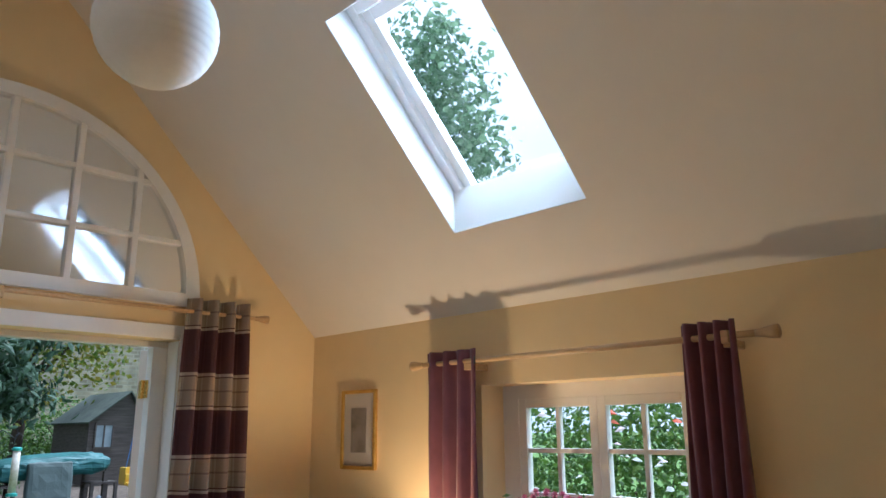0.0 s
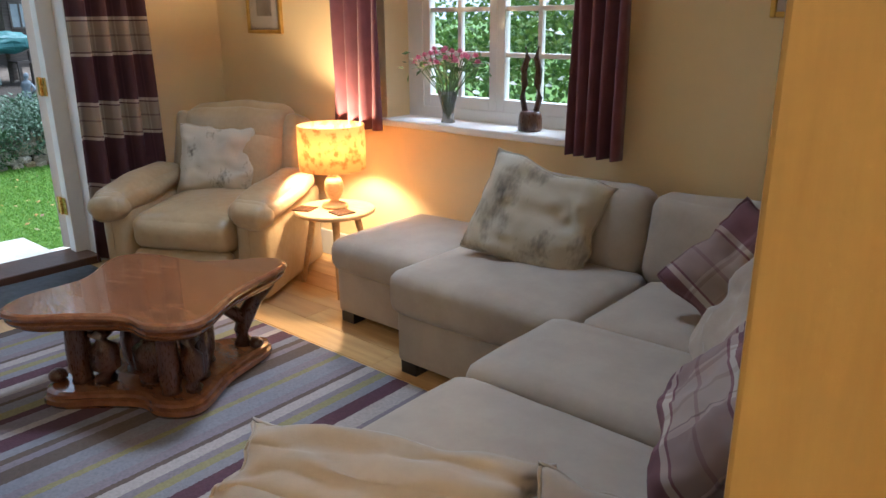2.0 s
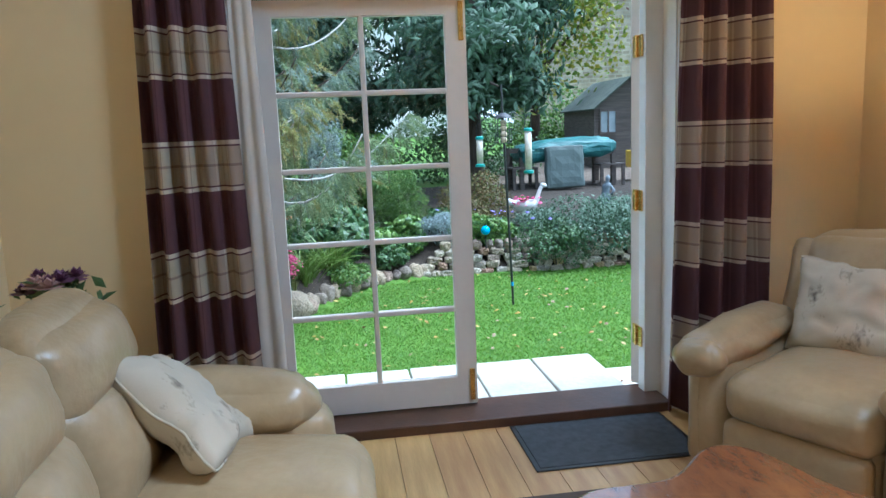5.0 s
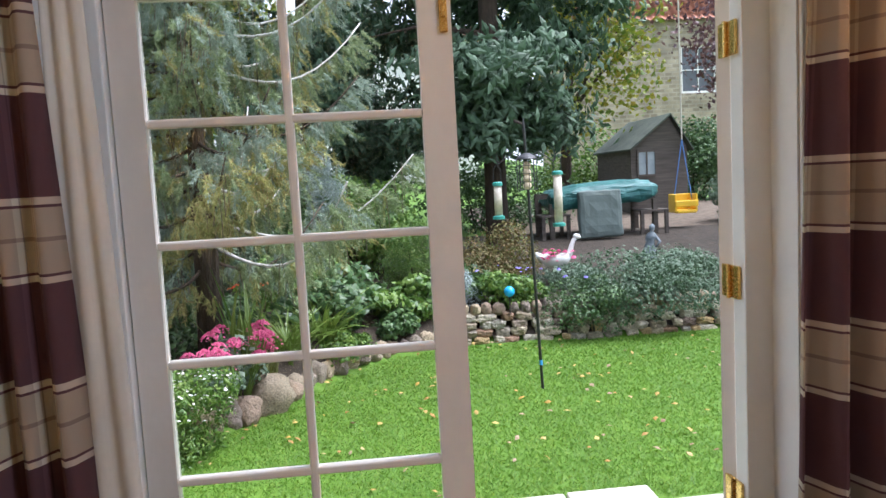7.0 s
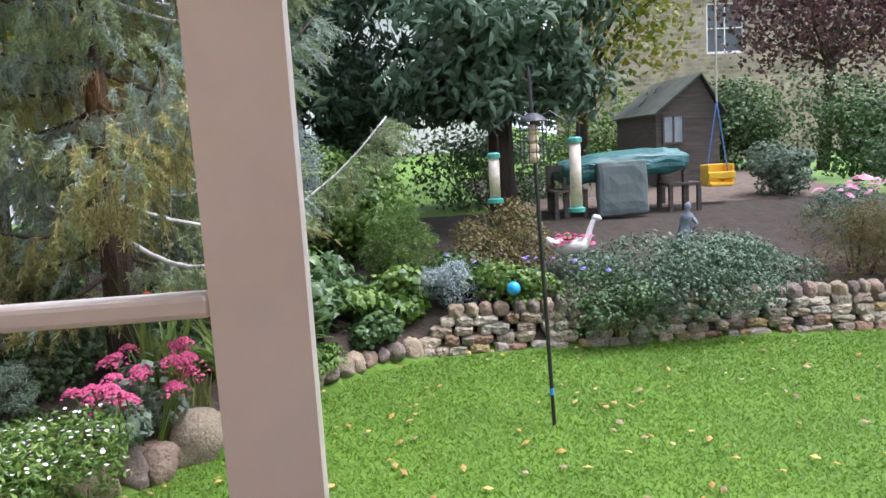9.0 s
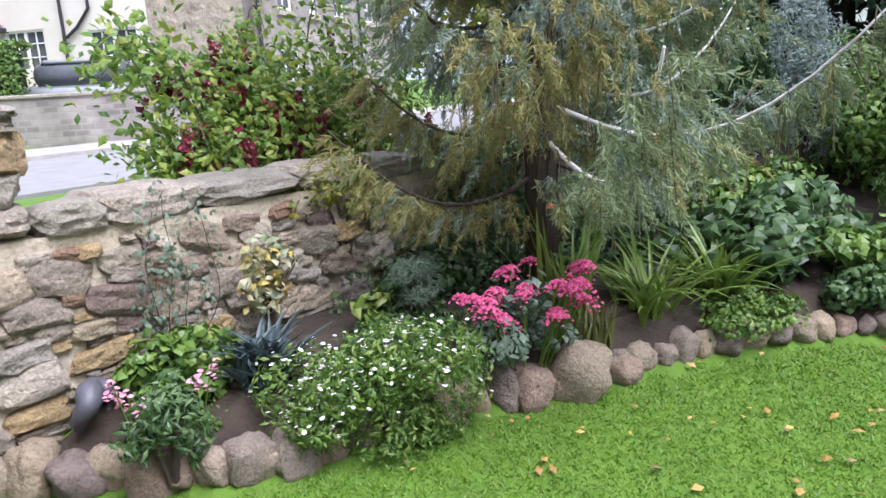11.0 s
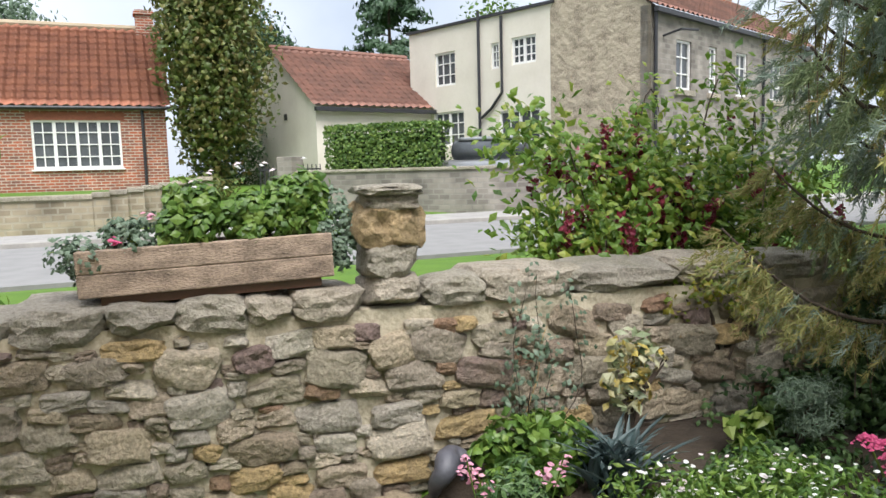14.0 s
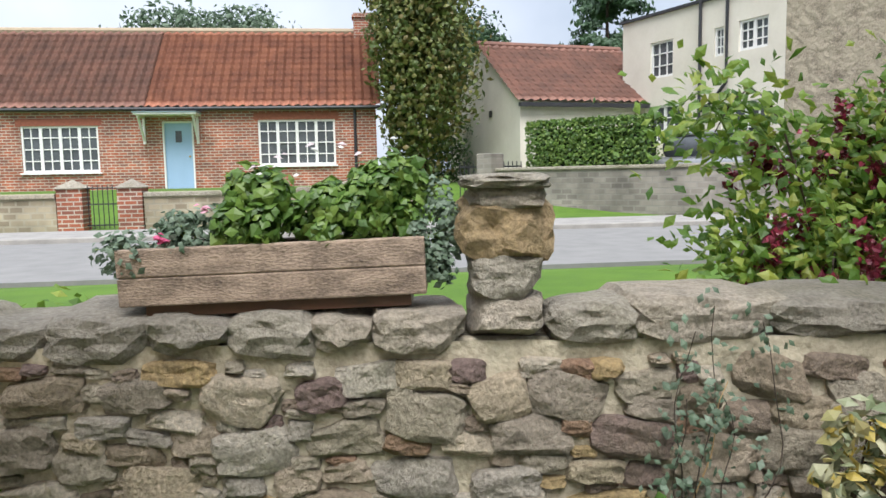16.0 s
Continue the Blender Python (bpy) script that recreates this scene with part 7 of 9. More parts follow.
PALEBLUE = islands("blue-grey spruce needles", [(0.24, 0.30, 0.28), (0.32, 0.38, 0.36), (0.18, 0.24, 0.20)], 0.6, 0.2)
BIRCHLEAF = islands("pale birch leaves", [(0.14, 0.22, 0.13), (0.20, 0.30, 0.18), (0.27, 0.36, 0.23)], 0.5, 0.6)
conifer("cypress", "large dark green cypress with drooping sprays", (-12.6, 3.15, 0.2), 1.75, 2.3, 9.0, CYPRESS, 44000, 61, 0.20, 0.075)
conifer("dark_conifer", "dark green conifer at the back of the garden", (-14.2, 0.4, 0.3), 0.8, 1.9, 8.0, CYPRESS, 26000, 62, 0.20, 0.075)
broadleaf("golden_tree", "yellow-green autumn tree behind the cypress", (-17.0, 5.4, 0.6), (-16.5, 5.5, 4.0), (1.6, 2.0, 2.6), YELLOWLEAF, 6500, 63, 0.13, 0.09)
broadleaf("golden_tree", "yellow-brown autumn tree at the garden's edge", (-16.0, -2.6, 0.5), (-16.0, -2.4, 4.6), (2.6, 2.4, 3.0), YELLOWLEAF, 15000, 64, 0.16, 0.11, 34)
broadleaf("golden_tree", "yellow-green tree on the verge beyond the garden wall", (-13.2, -3.4, 0.25), (-13.2, -3.2, 3.2), (1.7, 1.6, 2.4), YELLOWLEAF, 9000, 120, 0.12, 0.085, 28)
broadleaf("purple_plum", "purple-leaved plum tree behind the shed", (-18.5, 11.2, 0.7), (-18.5, 11.6, 4.2), (2.2, 3.0, 2.9), PURPLELEAF, 10000, 65, 0.13, 0.09, 30)
broadleaf("silver_birch", "silver birch rising above the roof", (-11.5, 12.4, 0.2), (-11.0, 11.4, 7.9), (2.6, 1.7, 4.0), BIRCHLEAF, 5200, 66, 0.20, 0.14, 26)
bm = bmesh.new()
tube(bm, [(0, 0, -0.3), (0.05, 0, 2.0), (0.0, 0.05, 7.0)], [0.17, 0.15, 0.09], 12)
t = thing("birch_trunk", pose(-14.6, 10.2, 0.5), "pale grey birch trunk behind the shrubs", "tree")
part("trunk", bm, GREYBARK, t, smooth=True)
shrub("back_hedge", "tall clipped green hedge behind the shed", "hedge", (-18.0, 7.0, 1.5), (0.9, 3.2, 1.1), 7000, 0.09, 0.06, MIDLEAF, 67, lumps=26)
shrub("back_hedge", "dark green hedge behind the swing", "hedge", (-16.2, 10.4, 1.35), (0.8, 2.3, 1.0), 7000, 0.09, 0.06, DEEPLEAF, 68, lumps=26)
shrub("back_hedge", "deep green shrubs closing the garden", "hedge", (-12.0, -0.9, 1.0), (1.3, 1.6, 1.1), 12000, 0.09, 0.06, DEEPLEAF, 69, lumps=26)
shrub("back_hedge", "deep green shrubs under the cypress", "hedge", (-14.6, 3.2, 0.9), (0.8, 1.8, 0.8), 5000, 0.08, 0.05, DEEPLEAF, 70, lumps=22)
shrub("back_shrub", "green garden shrub beside the gravel yard", "shrub", (-12.4, 8.8, 0.85), (0.9, 1.1, 0.65), 4500, 0.07, 0.045, DEEPLEAF, 71, lumps=18)
shrub("back_shrub", "grey-green low shrub beside the gravel yard", "shrub", (-11.4, 7.0, 0.40), (0.5, 0.5, 0.30), 2200, 0.06, 0.03, SILVERLEAF, 72)
t = thing("pink_border_flowers", pose(-10.6, 6.9, 0.4), "pink border flowers beyond the lavender", "flowers")
dots("flower", [(r6.normal(0, 0.18), r6.normal(0, 0.3), r6.uniform(0.22, 0.40)) for i in range(24)], 0.05, PALEPINK, t, r6)

SHEDWOOD = surf("grey-brown shed boards", (0.11, 0.09, 0.075), (0.06, 0.05, 0.042), 5, 0.9, 0.4, 30, stretch=(1, 0.4, 6), vary=0.12)
FELT = surf("mossy roof felt", (0.085, 0.10, 0.075), (0.05, 0.06, 0.05), 4, 0.95, 0.5, 40)


def shed():
    t = thing("garden_shed", pose(-15.0, 6.12, 0.50) @ Matrix.Diagonal((1, 0.78, 1, 1)), "dark weathered timber shed with a mossy felt roof", "shed")
    for i in range(10):
        part("board", boxes((-0.02 - 0.006, 0.006, 0.0, 1.38, i * 0.123, i * 0.123 + 0.119), bevel=0.003), SHEDWOOD, t)
        part("board", boxes((-2.0, -0.03, 1.382, 1.402, i * 0.123, i * 0.123 + 0.119), bevel=0.003), SHEDWOOD, t)
    bm = bmesh.new()
    box(bm, -2.0, -0.03, 0.02, 1.375, 0, 1.22)
    v = [bm.verts.new(p) for p in ((0, 0, 1.22), (0, 1.38, 1.22), (0, 0.95, 1.78), (-2, 0, 1.22), (-2, 1.38, 1.22), (-2, 0.95, 1.78))]
    for q in ((0, 1, 2), (5, 4, 3), (0, 2, 5, 3), (2, 1, 4, 5), (0, 3, 4, 1)):
        bm.faces.new([v[i] for i in q])
    part("body", bm, SHEDWOOD, t)
    bm = bmesh.new()
    for a, b in (((-0.06, 1.18), (0.95, 1.80)), ((0.95, 1.80), (1.50, 1.14))):
        q = [bm.verts.new((x, y, z + o)) for o in (0.0, 0.035) for x in (0.10, -2.1) for y, z in (a, b)]
        for f in ((0, 1, 3, 2), (4, 6, 7, 5), (0, 4, 5, 1), (2, 3, 7, 6), (0, 2, 6, 4), (1, 5, 7, 3)):
            bm.faces.new([q[i] for i in f])
    part("roof", bm, FELT, t, "mossy green roofing felt")
    w = part("window", boxes((0.008, 0.03, 0.14, 0.62, 0.70, 0.74), (0.008, 0.03, 0.14, 0.62, 1.15, 1.19), (0.008, 0.03, 0.14, 0.18, 0.74, 1.15), (0.008, 0.03, 0.58, 0.62, 0.74, 1.15), (0.008, 0.03, 0.365, 0.395, 0.74, 1.15)), SHEDWOOD, t)
    part("pane", boxes((0.008, 0.014, 0.18, 0.58, 0.74, 1.15)), surf("dusty shed glass", (0.30, 0.34, 0.36), (0.20, 0.23, 0.25), 4, 0.15), w)


shed()
TEAL = surf("teal tarpaulin", (0.04, 0.16, 0.15), (0.025, 0.10, 0.10), 4, 0.5, 0.4, 12)
GREYCLOTH = surf("grey-green canvas", (0.12, 0.15, 0.14), (0.085, 0.11, 0.10), 5, 0.8, 0.3, 60)


def covered_table():
    t = thing("covered_garden_table", pose(-13.0, 4.78, 0.34), "garden table under a teal tarpaulin", "garden table")
    bm = bmesh.new()
    soft(bm, 1.0, 1.62, 0.26, 0.10, (0, 0, 0.06), 10, pose(0, 0.02, 0.64, 4), 0.05, 2)
    part("cover", bm, TEAL, t, "crumpled teal tarpaulin cover")
    for y in (-0.8, 0.8):
        for x in (-0.4, 0.4):
            part("leg", boxes((x - 0.035, x + 0.035, y - 0.035, y + 0.035, -0.02, 0.55)), SHEDWOOD, t)
    b = thing("garden_chair", pose(-12.35, 4.64, 0.30), "garden chair draped with a grey-green canvas cover", "chair")
    bm = bmesh.new()
    soft(bm, 0.12, 0.66, 0.70, 0.05, (0.02, 0, 0), 8, pose(0, 0, 0.42, 0, -6, 0), 0.02, 7)
    part("cover", bm, GREYCLOTH, b, "hanging grey-green canvas")
    for y, nm in ((-0.95, "garden_bench"), (0.95, "garden_bench")):
        s = thing("garden_bench", pose(-12.7, 4.78 + y * 0.8, 0.30), "dark wooden slatted garden seat by the covered table", "bench", "seats round the covered table")
        for k in range(4):
            part("slat", boxes((-0.25 + k * 0.12, -0.15 + k * 0.12, -0.22, 0.22, 0.40, 0.43)), SHEDWOOD, s)
        for x, yy in ((-0.22, -0.19), (0.18, -0.19), (-0.22, 0.19), (0.18, 0.19)):
            part("leg", boxes((x - 0.025, x + 0.025, yy - 0.025, yy + 0.025, 0.0, 0.40 if x > 0 else 0.75)), SHEDWOOD, s)
        part("back_rail", boxes((-0.25, -0.21, -0.22, 0.22, 0.66, 0.74)), SHEDWOOD, s)


covered_table()


def swing():
    t = thing("toddler_swing", pose(-13.0, 6.21, 0.62), "yellow plastic toddler swing hanging on ropes", "swing")
    yel = surf("yellow plastic", (0.75, 0.46, 0.02), (0.68, 0.40, 0.02), 6, 0.4)
    part("seat", boxes((-0.15, 0.15, -0.16, 0.16, 0.0, 0.05), bevel=0.015), yel, t)
    part("front_bar", boxes((0.11, 0.15, -0.19, 0.19, 0.10, 0.20), bevel=0.015), yel, t)
    part("back", boxes((-0.16, -0.13, -0.16, 0.16, 0.05, 0.30), bevel=0.012), yel, t)
    part("side_post", boxes((-0.13, 0.12, -0.19, -0.15, 0.02, 0.30), bevel=0.012), yel, t)
    part("side_post", boxes((-0.13, 0.12, 0.15, 0.19, 0.02, 0.30), bevel=0.012), yel, t)
    for y in (-0.15, 0.15):
        bm = bmesh.new()
        tube(bm, [(0, y, 0.2), (0, 0, 1.15)], 0.008, 6)
        part("rope", bm, surf("blue rope", (0.10, 0.22, 0.50), None, 20, 0.8), t, "blue rope")
    bm = bmesh.new()
    tube(bm, [(0, 0, 1.15), (0, -0.02, 6.2)], 0.012, 6)
    part("rope", bm, surf("pale rope", (0.55, 0.50, 0.42), None, 20, 0.9), t, "pale hanging rope")


swing()


def statue():
    """One plain weathered figure shape on a low base."""
    bm = bmesh.new()
    lathe(bm, [(0.12, 0.0), (0.13, 0.05), (0.11, 0.10), (0.095, 0.22), (0.065, 0.32), (0.085, 0.38), (0.075, 0.44), (0.03, 0.48), (0.045, 0.52), (0.042, 0.57), (0.01, 0.60)], 14)
    tube(bm, [(0.02, 0.06, 0.40), (0.08, 0.12, 0.32), (0.10, 0.06, 0.24)], [0.03, 0.025, 0.02], 8)
    for v in bm.verts:
        v.co += Vector(noise.noise_vector(v.co * 9)) * 0.015
        v.co.y += v.co.z * 0.12
    ob = mesh_ob("garden_statue", bm, surf("weathered lead", (0.17, 0.20, 0.22), (0.06, 0.075, 0.09), 10, 0.6, 0.4, 30), None, "", True)
    ob.location = (-9.95, 4.42, 0.28)
    ob.scale = (0.72, 0.72, 0.72)
    tagged(ob, "weathered grey garden statue among the shrubs", "statue")


statue()
t = thing("goose_planter", pose(-9.95, 3.33, 0.28) @ Matrix.Diagonal((0.8, 0.8, 0.8, 1)), "white goose-shaped garden planter with a raised neck", "planter")
WHITESTONE = surf("white painted stoneware", (0.70, 0.69, 0.66), (0.56, 0.55, 0.52), 8, 0.5, 0.2, 40)
bm = bmesh.new()
lathe(bm, [(0.02, 0.0), (0.10, 0.02), (0.15, 0.09), (0.16, 0.16), (0.13, 0.20), (0.12, 0.195), (0.13, 0.15)], 18)
for v in bm.verts:
    v.co.y *= 1.35
part("body", bm, WHITESTONE, t, smooth=True)
bm = bmesh.new()
tube(bm, [(0, 0.14, 0.10), (0, 0.21, 0.20), (0, 0.235, 0.30), (0, 0.27, 0.38), (0, 0.30, 0.42)], [0.06, 0.042, 0.032, 0.030, 0.028], 10)
part("neck", bm, WHITESTONE, t, smooth=True)
bm = bmesh.new()
tube(bm, [(0, 0.27, 0.425), (0, 0.30, 0.435), (0, 0.345, 0.425), (0, 0.375, 0.41)], [0.022, 0.042, 0.036, 0.012], 10)
part("head", bm, WHITESTONE, t, smooth=True)
bm = bmesh.new()
tube(bm, [(0, -0.17, 0.14), (0, -0.25, 0.19), (0, -0.28, 0.24)], [0.07, 0.045, 0.012], 10)
part("tail", bm, WHITESTONE, t, smooth=True)
t = thing("pink_pot_plant", pose(-9.92, 3.30, 0.26), "bright pink flowering plant filling the goose planter", "plant")
dots("flower", [(r6.normal(0, 0.07), r6.normal(0, 0.08), r6.uniform(0.10, 0.24)) for i in range(60)], 0.025, PINK, t, r6)
p, v = blobs(np.random.default_rng(77), (0, 0, 0.14), (0.13, 0.13, 0.10), 300, lumps=6)
leaves("foliage", p, v, 0.05, 0.03, MIDLEAF, t)
t = thing("blue_ornament", pose(-9.0, 2.60, 0.08), "small bright blue glass garden ornament on the bed wall", "ornament")
bm = bmesh.new()
bmesh.ops.create_uvsphere(bm, u_segments=14, v_segments=9, radius=0.055, matrix=Matrix.Translation((0, 0, 0.12)))
part("globe", bm, surf("blue glass", (0.03, 0.35, 0.70), None, 6, 0.15), t, smooth=True)
bm = bmesh.new()
tube(bm, [(0, 0, -0.1), (0, 0, 0.08)], 0.006, 6)
part("stake", bm, SLATE, t)
bm = bmesh.new()
n = 40
pts = []
for i in range(n):
    a = -0.6 + 4.6 * i / n
    r = 0.115 - 0.055 * i / n
    pts.append((r * math.cos(a), 0.03 * math.sin(3 * a), 0.13 + r * math.sin(a)))
tube(bm, pts, [0.012 + 0.05 * (1 - abs(2 * i / n - 0.7)) if abs(2 * i / n - 0.7) < 1 else 0.012 for i in range(n)], 10)
ob = mesh_ob("garden_ornament", bm, surf("dark lead grey", (0.10, 0.10, 0.12), (0.06, 0.06, 0.07), 8, 0.5, 0.3, 40), None, "", True)
ob.matrix_world = pose(-5.62, -1.02, -0.16, 0, 0, 10)
tagged(ob, "dark grey coiled garden ornament at the foot of the wall", "ornament")


# ---- berry bush beyond the wall ----
def berry_bush():
    rng = np.random.default_rng(81)
    t = thing("berry_bush", pose(-7.85, -1.95, 0.25), "sprawling green bush with hanging wine-red berry tassels", "bush")
    pts, nrm, tas = [], [], []
    for i in range(60):
        a = rng.uniform(0, 2 * math.pi)
        ln = rng.uniform(0.5, 1.15)
        h = rng.uniform(0.5, 1.35) + (0.35 if i % 9 == 0 else 0)
        x0 = rng.uniform(-1.0, 1.0)
        line = [(x0 + math.cos(a) * ln * f * 0.9, math.sin(a) * ln * f * 0.45, h * math.sin(f * 2.1) / 0.95) for f in np.linspace(0, 1, 9)]
        bm = bmesh.new()
        tube(bm, line, [0.008 - 0.0006 * k for k in range(9)], 5)
        part("stem", bm, STRAP if i % 3 else BARK, t)
        for q in range(150):
            p = np.array(line[rng.integers(2, 9)]) + rng.normal(0, 0.10, 3)
            pts.append(p)
            nrm.append((0, 0.5, 0.7))
        reach = x0 + math.cos(a) * ln * 0.9
        for c in range(4 if 0.25 < reach < 1.2 else 1 if reach < 0 else 0):
            b = np.array(line[8 - c % 4]) + rng.normal(0, 0.07, 3)
            for k in range(30):
                f = k / 30
                w = 0.022 * (1.2 - f)
                tas.append(b + np.array([rng.normal(0, w), rng.normal(0, w), -0.15 * f]))
    leaves("foliage", pts, nrm, 0.075, 0.042, BERRYLEAF, t, "", rng, 0.25, 0.6)
    leaves("berry_tassel", tas, np.random.default_rng(2).normal(0, 1, (len(tas), 3)), 0.045, 0.034, BERRY, t, "wine-red hanging berry tassels", rng)


BERRYLEAF = islands("bright green leaves", [(0.07, 0.15, 0.02), (0.13, 0.23, 0.03), (0.21, 0.31, 0.045), (0.32, 0.35, 0.06)], 0.45, 0.4)
berry_bush()
shrub("hedge_sprig", "low green leafy sprigs behind the wall", "plant", (-3.75, -1.95, 0.62), (0.35, 0.15, 0.30), 160, 0.06, 0.04, BERRYLEAF, 83, lumps=6)


# ---- houses across the road ----
def brick_tex(name, c1, c2, mortar, scale=1.0, bw=0.22, bh=0.075, size=0.008):
    m = bpy.data.materials.new(name)
    m.use_nodes = True
    n, k = m.node_tree.nodes, m.node_tree.links
    b = n["Principled BSDF"]
    b.inputs["Roughness"].default_value = 0.9
    co = n.new("ShaderNodeTexCoord")
    mp = n.new("ShaderNodeMapping")
    mp.inputs["Rotation"].default_value = (radians(-90), 0, 0)
    k.new(co.outputs["Object"], mp.inputs["Vector"])
    bt = n.new("ShaderNodeTexBrick")
    bt.inputs["Color1"].default_value, bt.inputs["Color2"].default_value, bt.inputs["Mortar"].default_value = (*c1, 1), (*c2, 1), (*mortar, 1)
    bt.inputs["Scale"].default_value = scale
    bt.inputs["Brick Width"].default_value, bt.inputs["Row Height"].default_value, bt.inputs["Mortar Size"].default_value = bw, bh, size
    bt.inputs["Bias"].default_value = -0.1
    k.new(mp.outputs[0], bt.inputs["Vector"])
    nz = n.new("ShaderNodeTexNoise")
    nz.inputs["Scale"].default_value, nz.inputs["Detail"].default_value = 1.6, 7
    k.new(co.outputs["Object"], nz.inputs["Vector"])
    hs = n.new("ShaderNodeHueSaturation")
    mr = n.new("ShaderNodeMapRange")
    mr.inputs["From Min"].default_value, mr.inputs["From Max"].default_value = 0.3, 0.7
    mr.inputs["To Min"].default_value, mr.inputs["To Max"].default_value = 0.65, 1.3
    k.new(nz.outputs["Fac"], mr.inputs["Value"])
    k.new(mr.outputs[0], hs.inputs["Value"])
    k.new(bt.outputs["Color"], hs.inputs["Color"])
    k.new(hs.outputs[0], b.inputs["Base Color"])
    bp = n.new("ShaderNodeBump")
    bp.inputs["Strength"].default_value, bp.inputs["Distance"].default_value = 0.6, 0.01
    bp.invert = True
    k.new(bt.outputs["Fac"], bp.inputs["Height"])
    k.new(bp.outputs[0], b.inputs["Normal"])
    return m


BRICKWALL = brick_tex("red brick facade", (0.38, 0.115, 0.060), (0.19, 0.085, 0.065), (0.48, 0.42, 0.35), 1.0, 0.24, 0.085, 0.012)
ASHLAR = brick_tex("coursed rubble facade", (0.37, 0.31, 0.22), (0.21, 0.17, 0.12), (0.34, 0.30, 0.23), 1.0, 0.26, 0.13, 0.020)
ASHLAR2 = brick_tex("grey coursed stone", (0.31, 0.28, 0.24), (0.18, 0.16, 0.14), (0.27, 0.25, 0.22), 1.0, 0.28, 0.13, 0.018)
TILE_A = surf("orange pantile", (0.36, 0.145, 0.085), (0.20, 0.082, 0.055), 1.6, 0.85, 0.3, 30, fine=0.6)
TILE_B = surf("weathered brown pantile", (0.27, 0.135, 0.10), (0.15, 0.085, 0.068), 1.8, 0.85, 0.3, 30, fine=0.6)
DARKGLASS = surf("dark house glass", (0.10, 0.11, 0.12), (0.05, 0.055, 0.06), 1.5, 0.08)


def pantiles(x0, x1, run, rise, tile=0.27, row=0.30):
    """A slope of clay pantiles in x and up along y/z, waved across and stepped up, from (y 0, z 0) to (y run, z rise)."""
    ln = math.hypot(run, rise)
    uy, uz = run / ln, rise / ln
    ny, nz = -uz, uy
    verts, faces = [], []
    rows = max(2, int(ln / row))
    cols = int((x1 - x0) / tile * 6)
    for r in range(rows):
        for e in (0, 1):
            s = ln * (r + e * 1.05) / rows
            for c in range(cols + 1):
                x = x0 + (x1 - x0) * c / cols
                ph = 2 * math.pi * (x - x0) / tile
                w = 0.032 * math.sin(ph) + 0.012 * math.sin(2 * ph) + (0.045 * (1 - e)) + 0.006 * noise.noise(Vector((x * 2, r * 3.1, 0)))
                verts.append((x, uy * s + ny * w, uz * s + nz * w))
        b = r * 2 * (cols + 1)
        for c in range(cols):
            faces.append((b + c, b + c + 1, b + cols + 2 + c, b + cols + 1 + c))
        if r:
            a = b - (cols + 1)
            for c in range(cols):
                faces.append((a + c, a + c + 1, b + c + 1, b + c))
    return verts, faces


def house_window(parent, x0, x1, z0, z1, y, cols, rows, casements=1):
    """A white paned window in a wall that faces +y at that depth."""
    w = part("window", boxes((x0, x0 + 0.06, y - 0.05, y + 0.03, z0, z1), (x1 - 0.06, x1, y - 0.05, y + 0.03, z0, z1), (x0 + 0.06, x1 - 0.06, y - 0.05, y + 0.03, z1 - 0.06, z1), (x0 + 0.06, x1 - 0.06, y - 0.05, y + 0.05, z0, z0 + 0.07)), WHITE, parent, "white painted window")
    bars = []
    for i in range(1, casements):
        x = x0 + (x1 - x0) * i / casements
        bars.append((x - 0.045, x + 0.045, y - 0.04, y + 0.025, z0 + 0.07, z1 - 0.06))
    for i in range(1, cols):
        if casements > 1 and i % (cols // casements) == 0:
            continue
        x = x0 + (x1 - x0) * i / cols
        bars.append((x - 0.016, x + 0.016, y - 0.03, y + 0.015, z0 + 0.07, z1 - 0.06))
    for i in range(1, rows):
        z = z0 + (z1 - z0) * i / rows
        bars.append((x0 + 0.06, x1 - 0.06, y - 0.031, y + 0.014, z - 0.016, z + 0.016))
    part("glazing_bar", boxes(*bars), WHITE, w)
    part("pane", boxes((x0 + 0.05, x1 - 0.05, y - 0.04, y - 0.02, z0 + 0.05, z1 - 0.05)), DARKGLASS, w)
    return w


def wall_with_holes(x0, x1, z0, z1, y0, y1, holes):
    bm = bmesh.new()
    cuts = sorted({x0, x1, *[h[0] for h in holes], *[h[1] for h in holes]})
    for a, b in zip(cuts, cuts[1:]):
        spans, lo = [], z0
        for h in sorted(holes, key=lambda q: q[2]):
            if h[0] <= a and b <= h[1]:
                spans.append((lo, h[2]))
                lo = h[3]
        spans.append((lo, z1))
        for s, e in spans:
            if e > s:
                box(bm, a, b, y0, y1, s, e)
    bmesh.ops.remove_doubles(bm, verts=bm.verts, dist=0.0001)
    return bm


def downpipe(parent, pts):
    bm = bmesh.new()
    tube(bm, pts, 0.045, 8)
    part("downpipe", bm, SLATE, parent, "black downpipe")


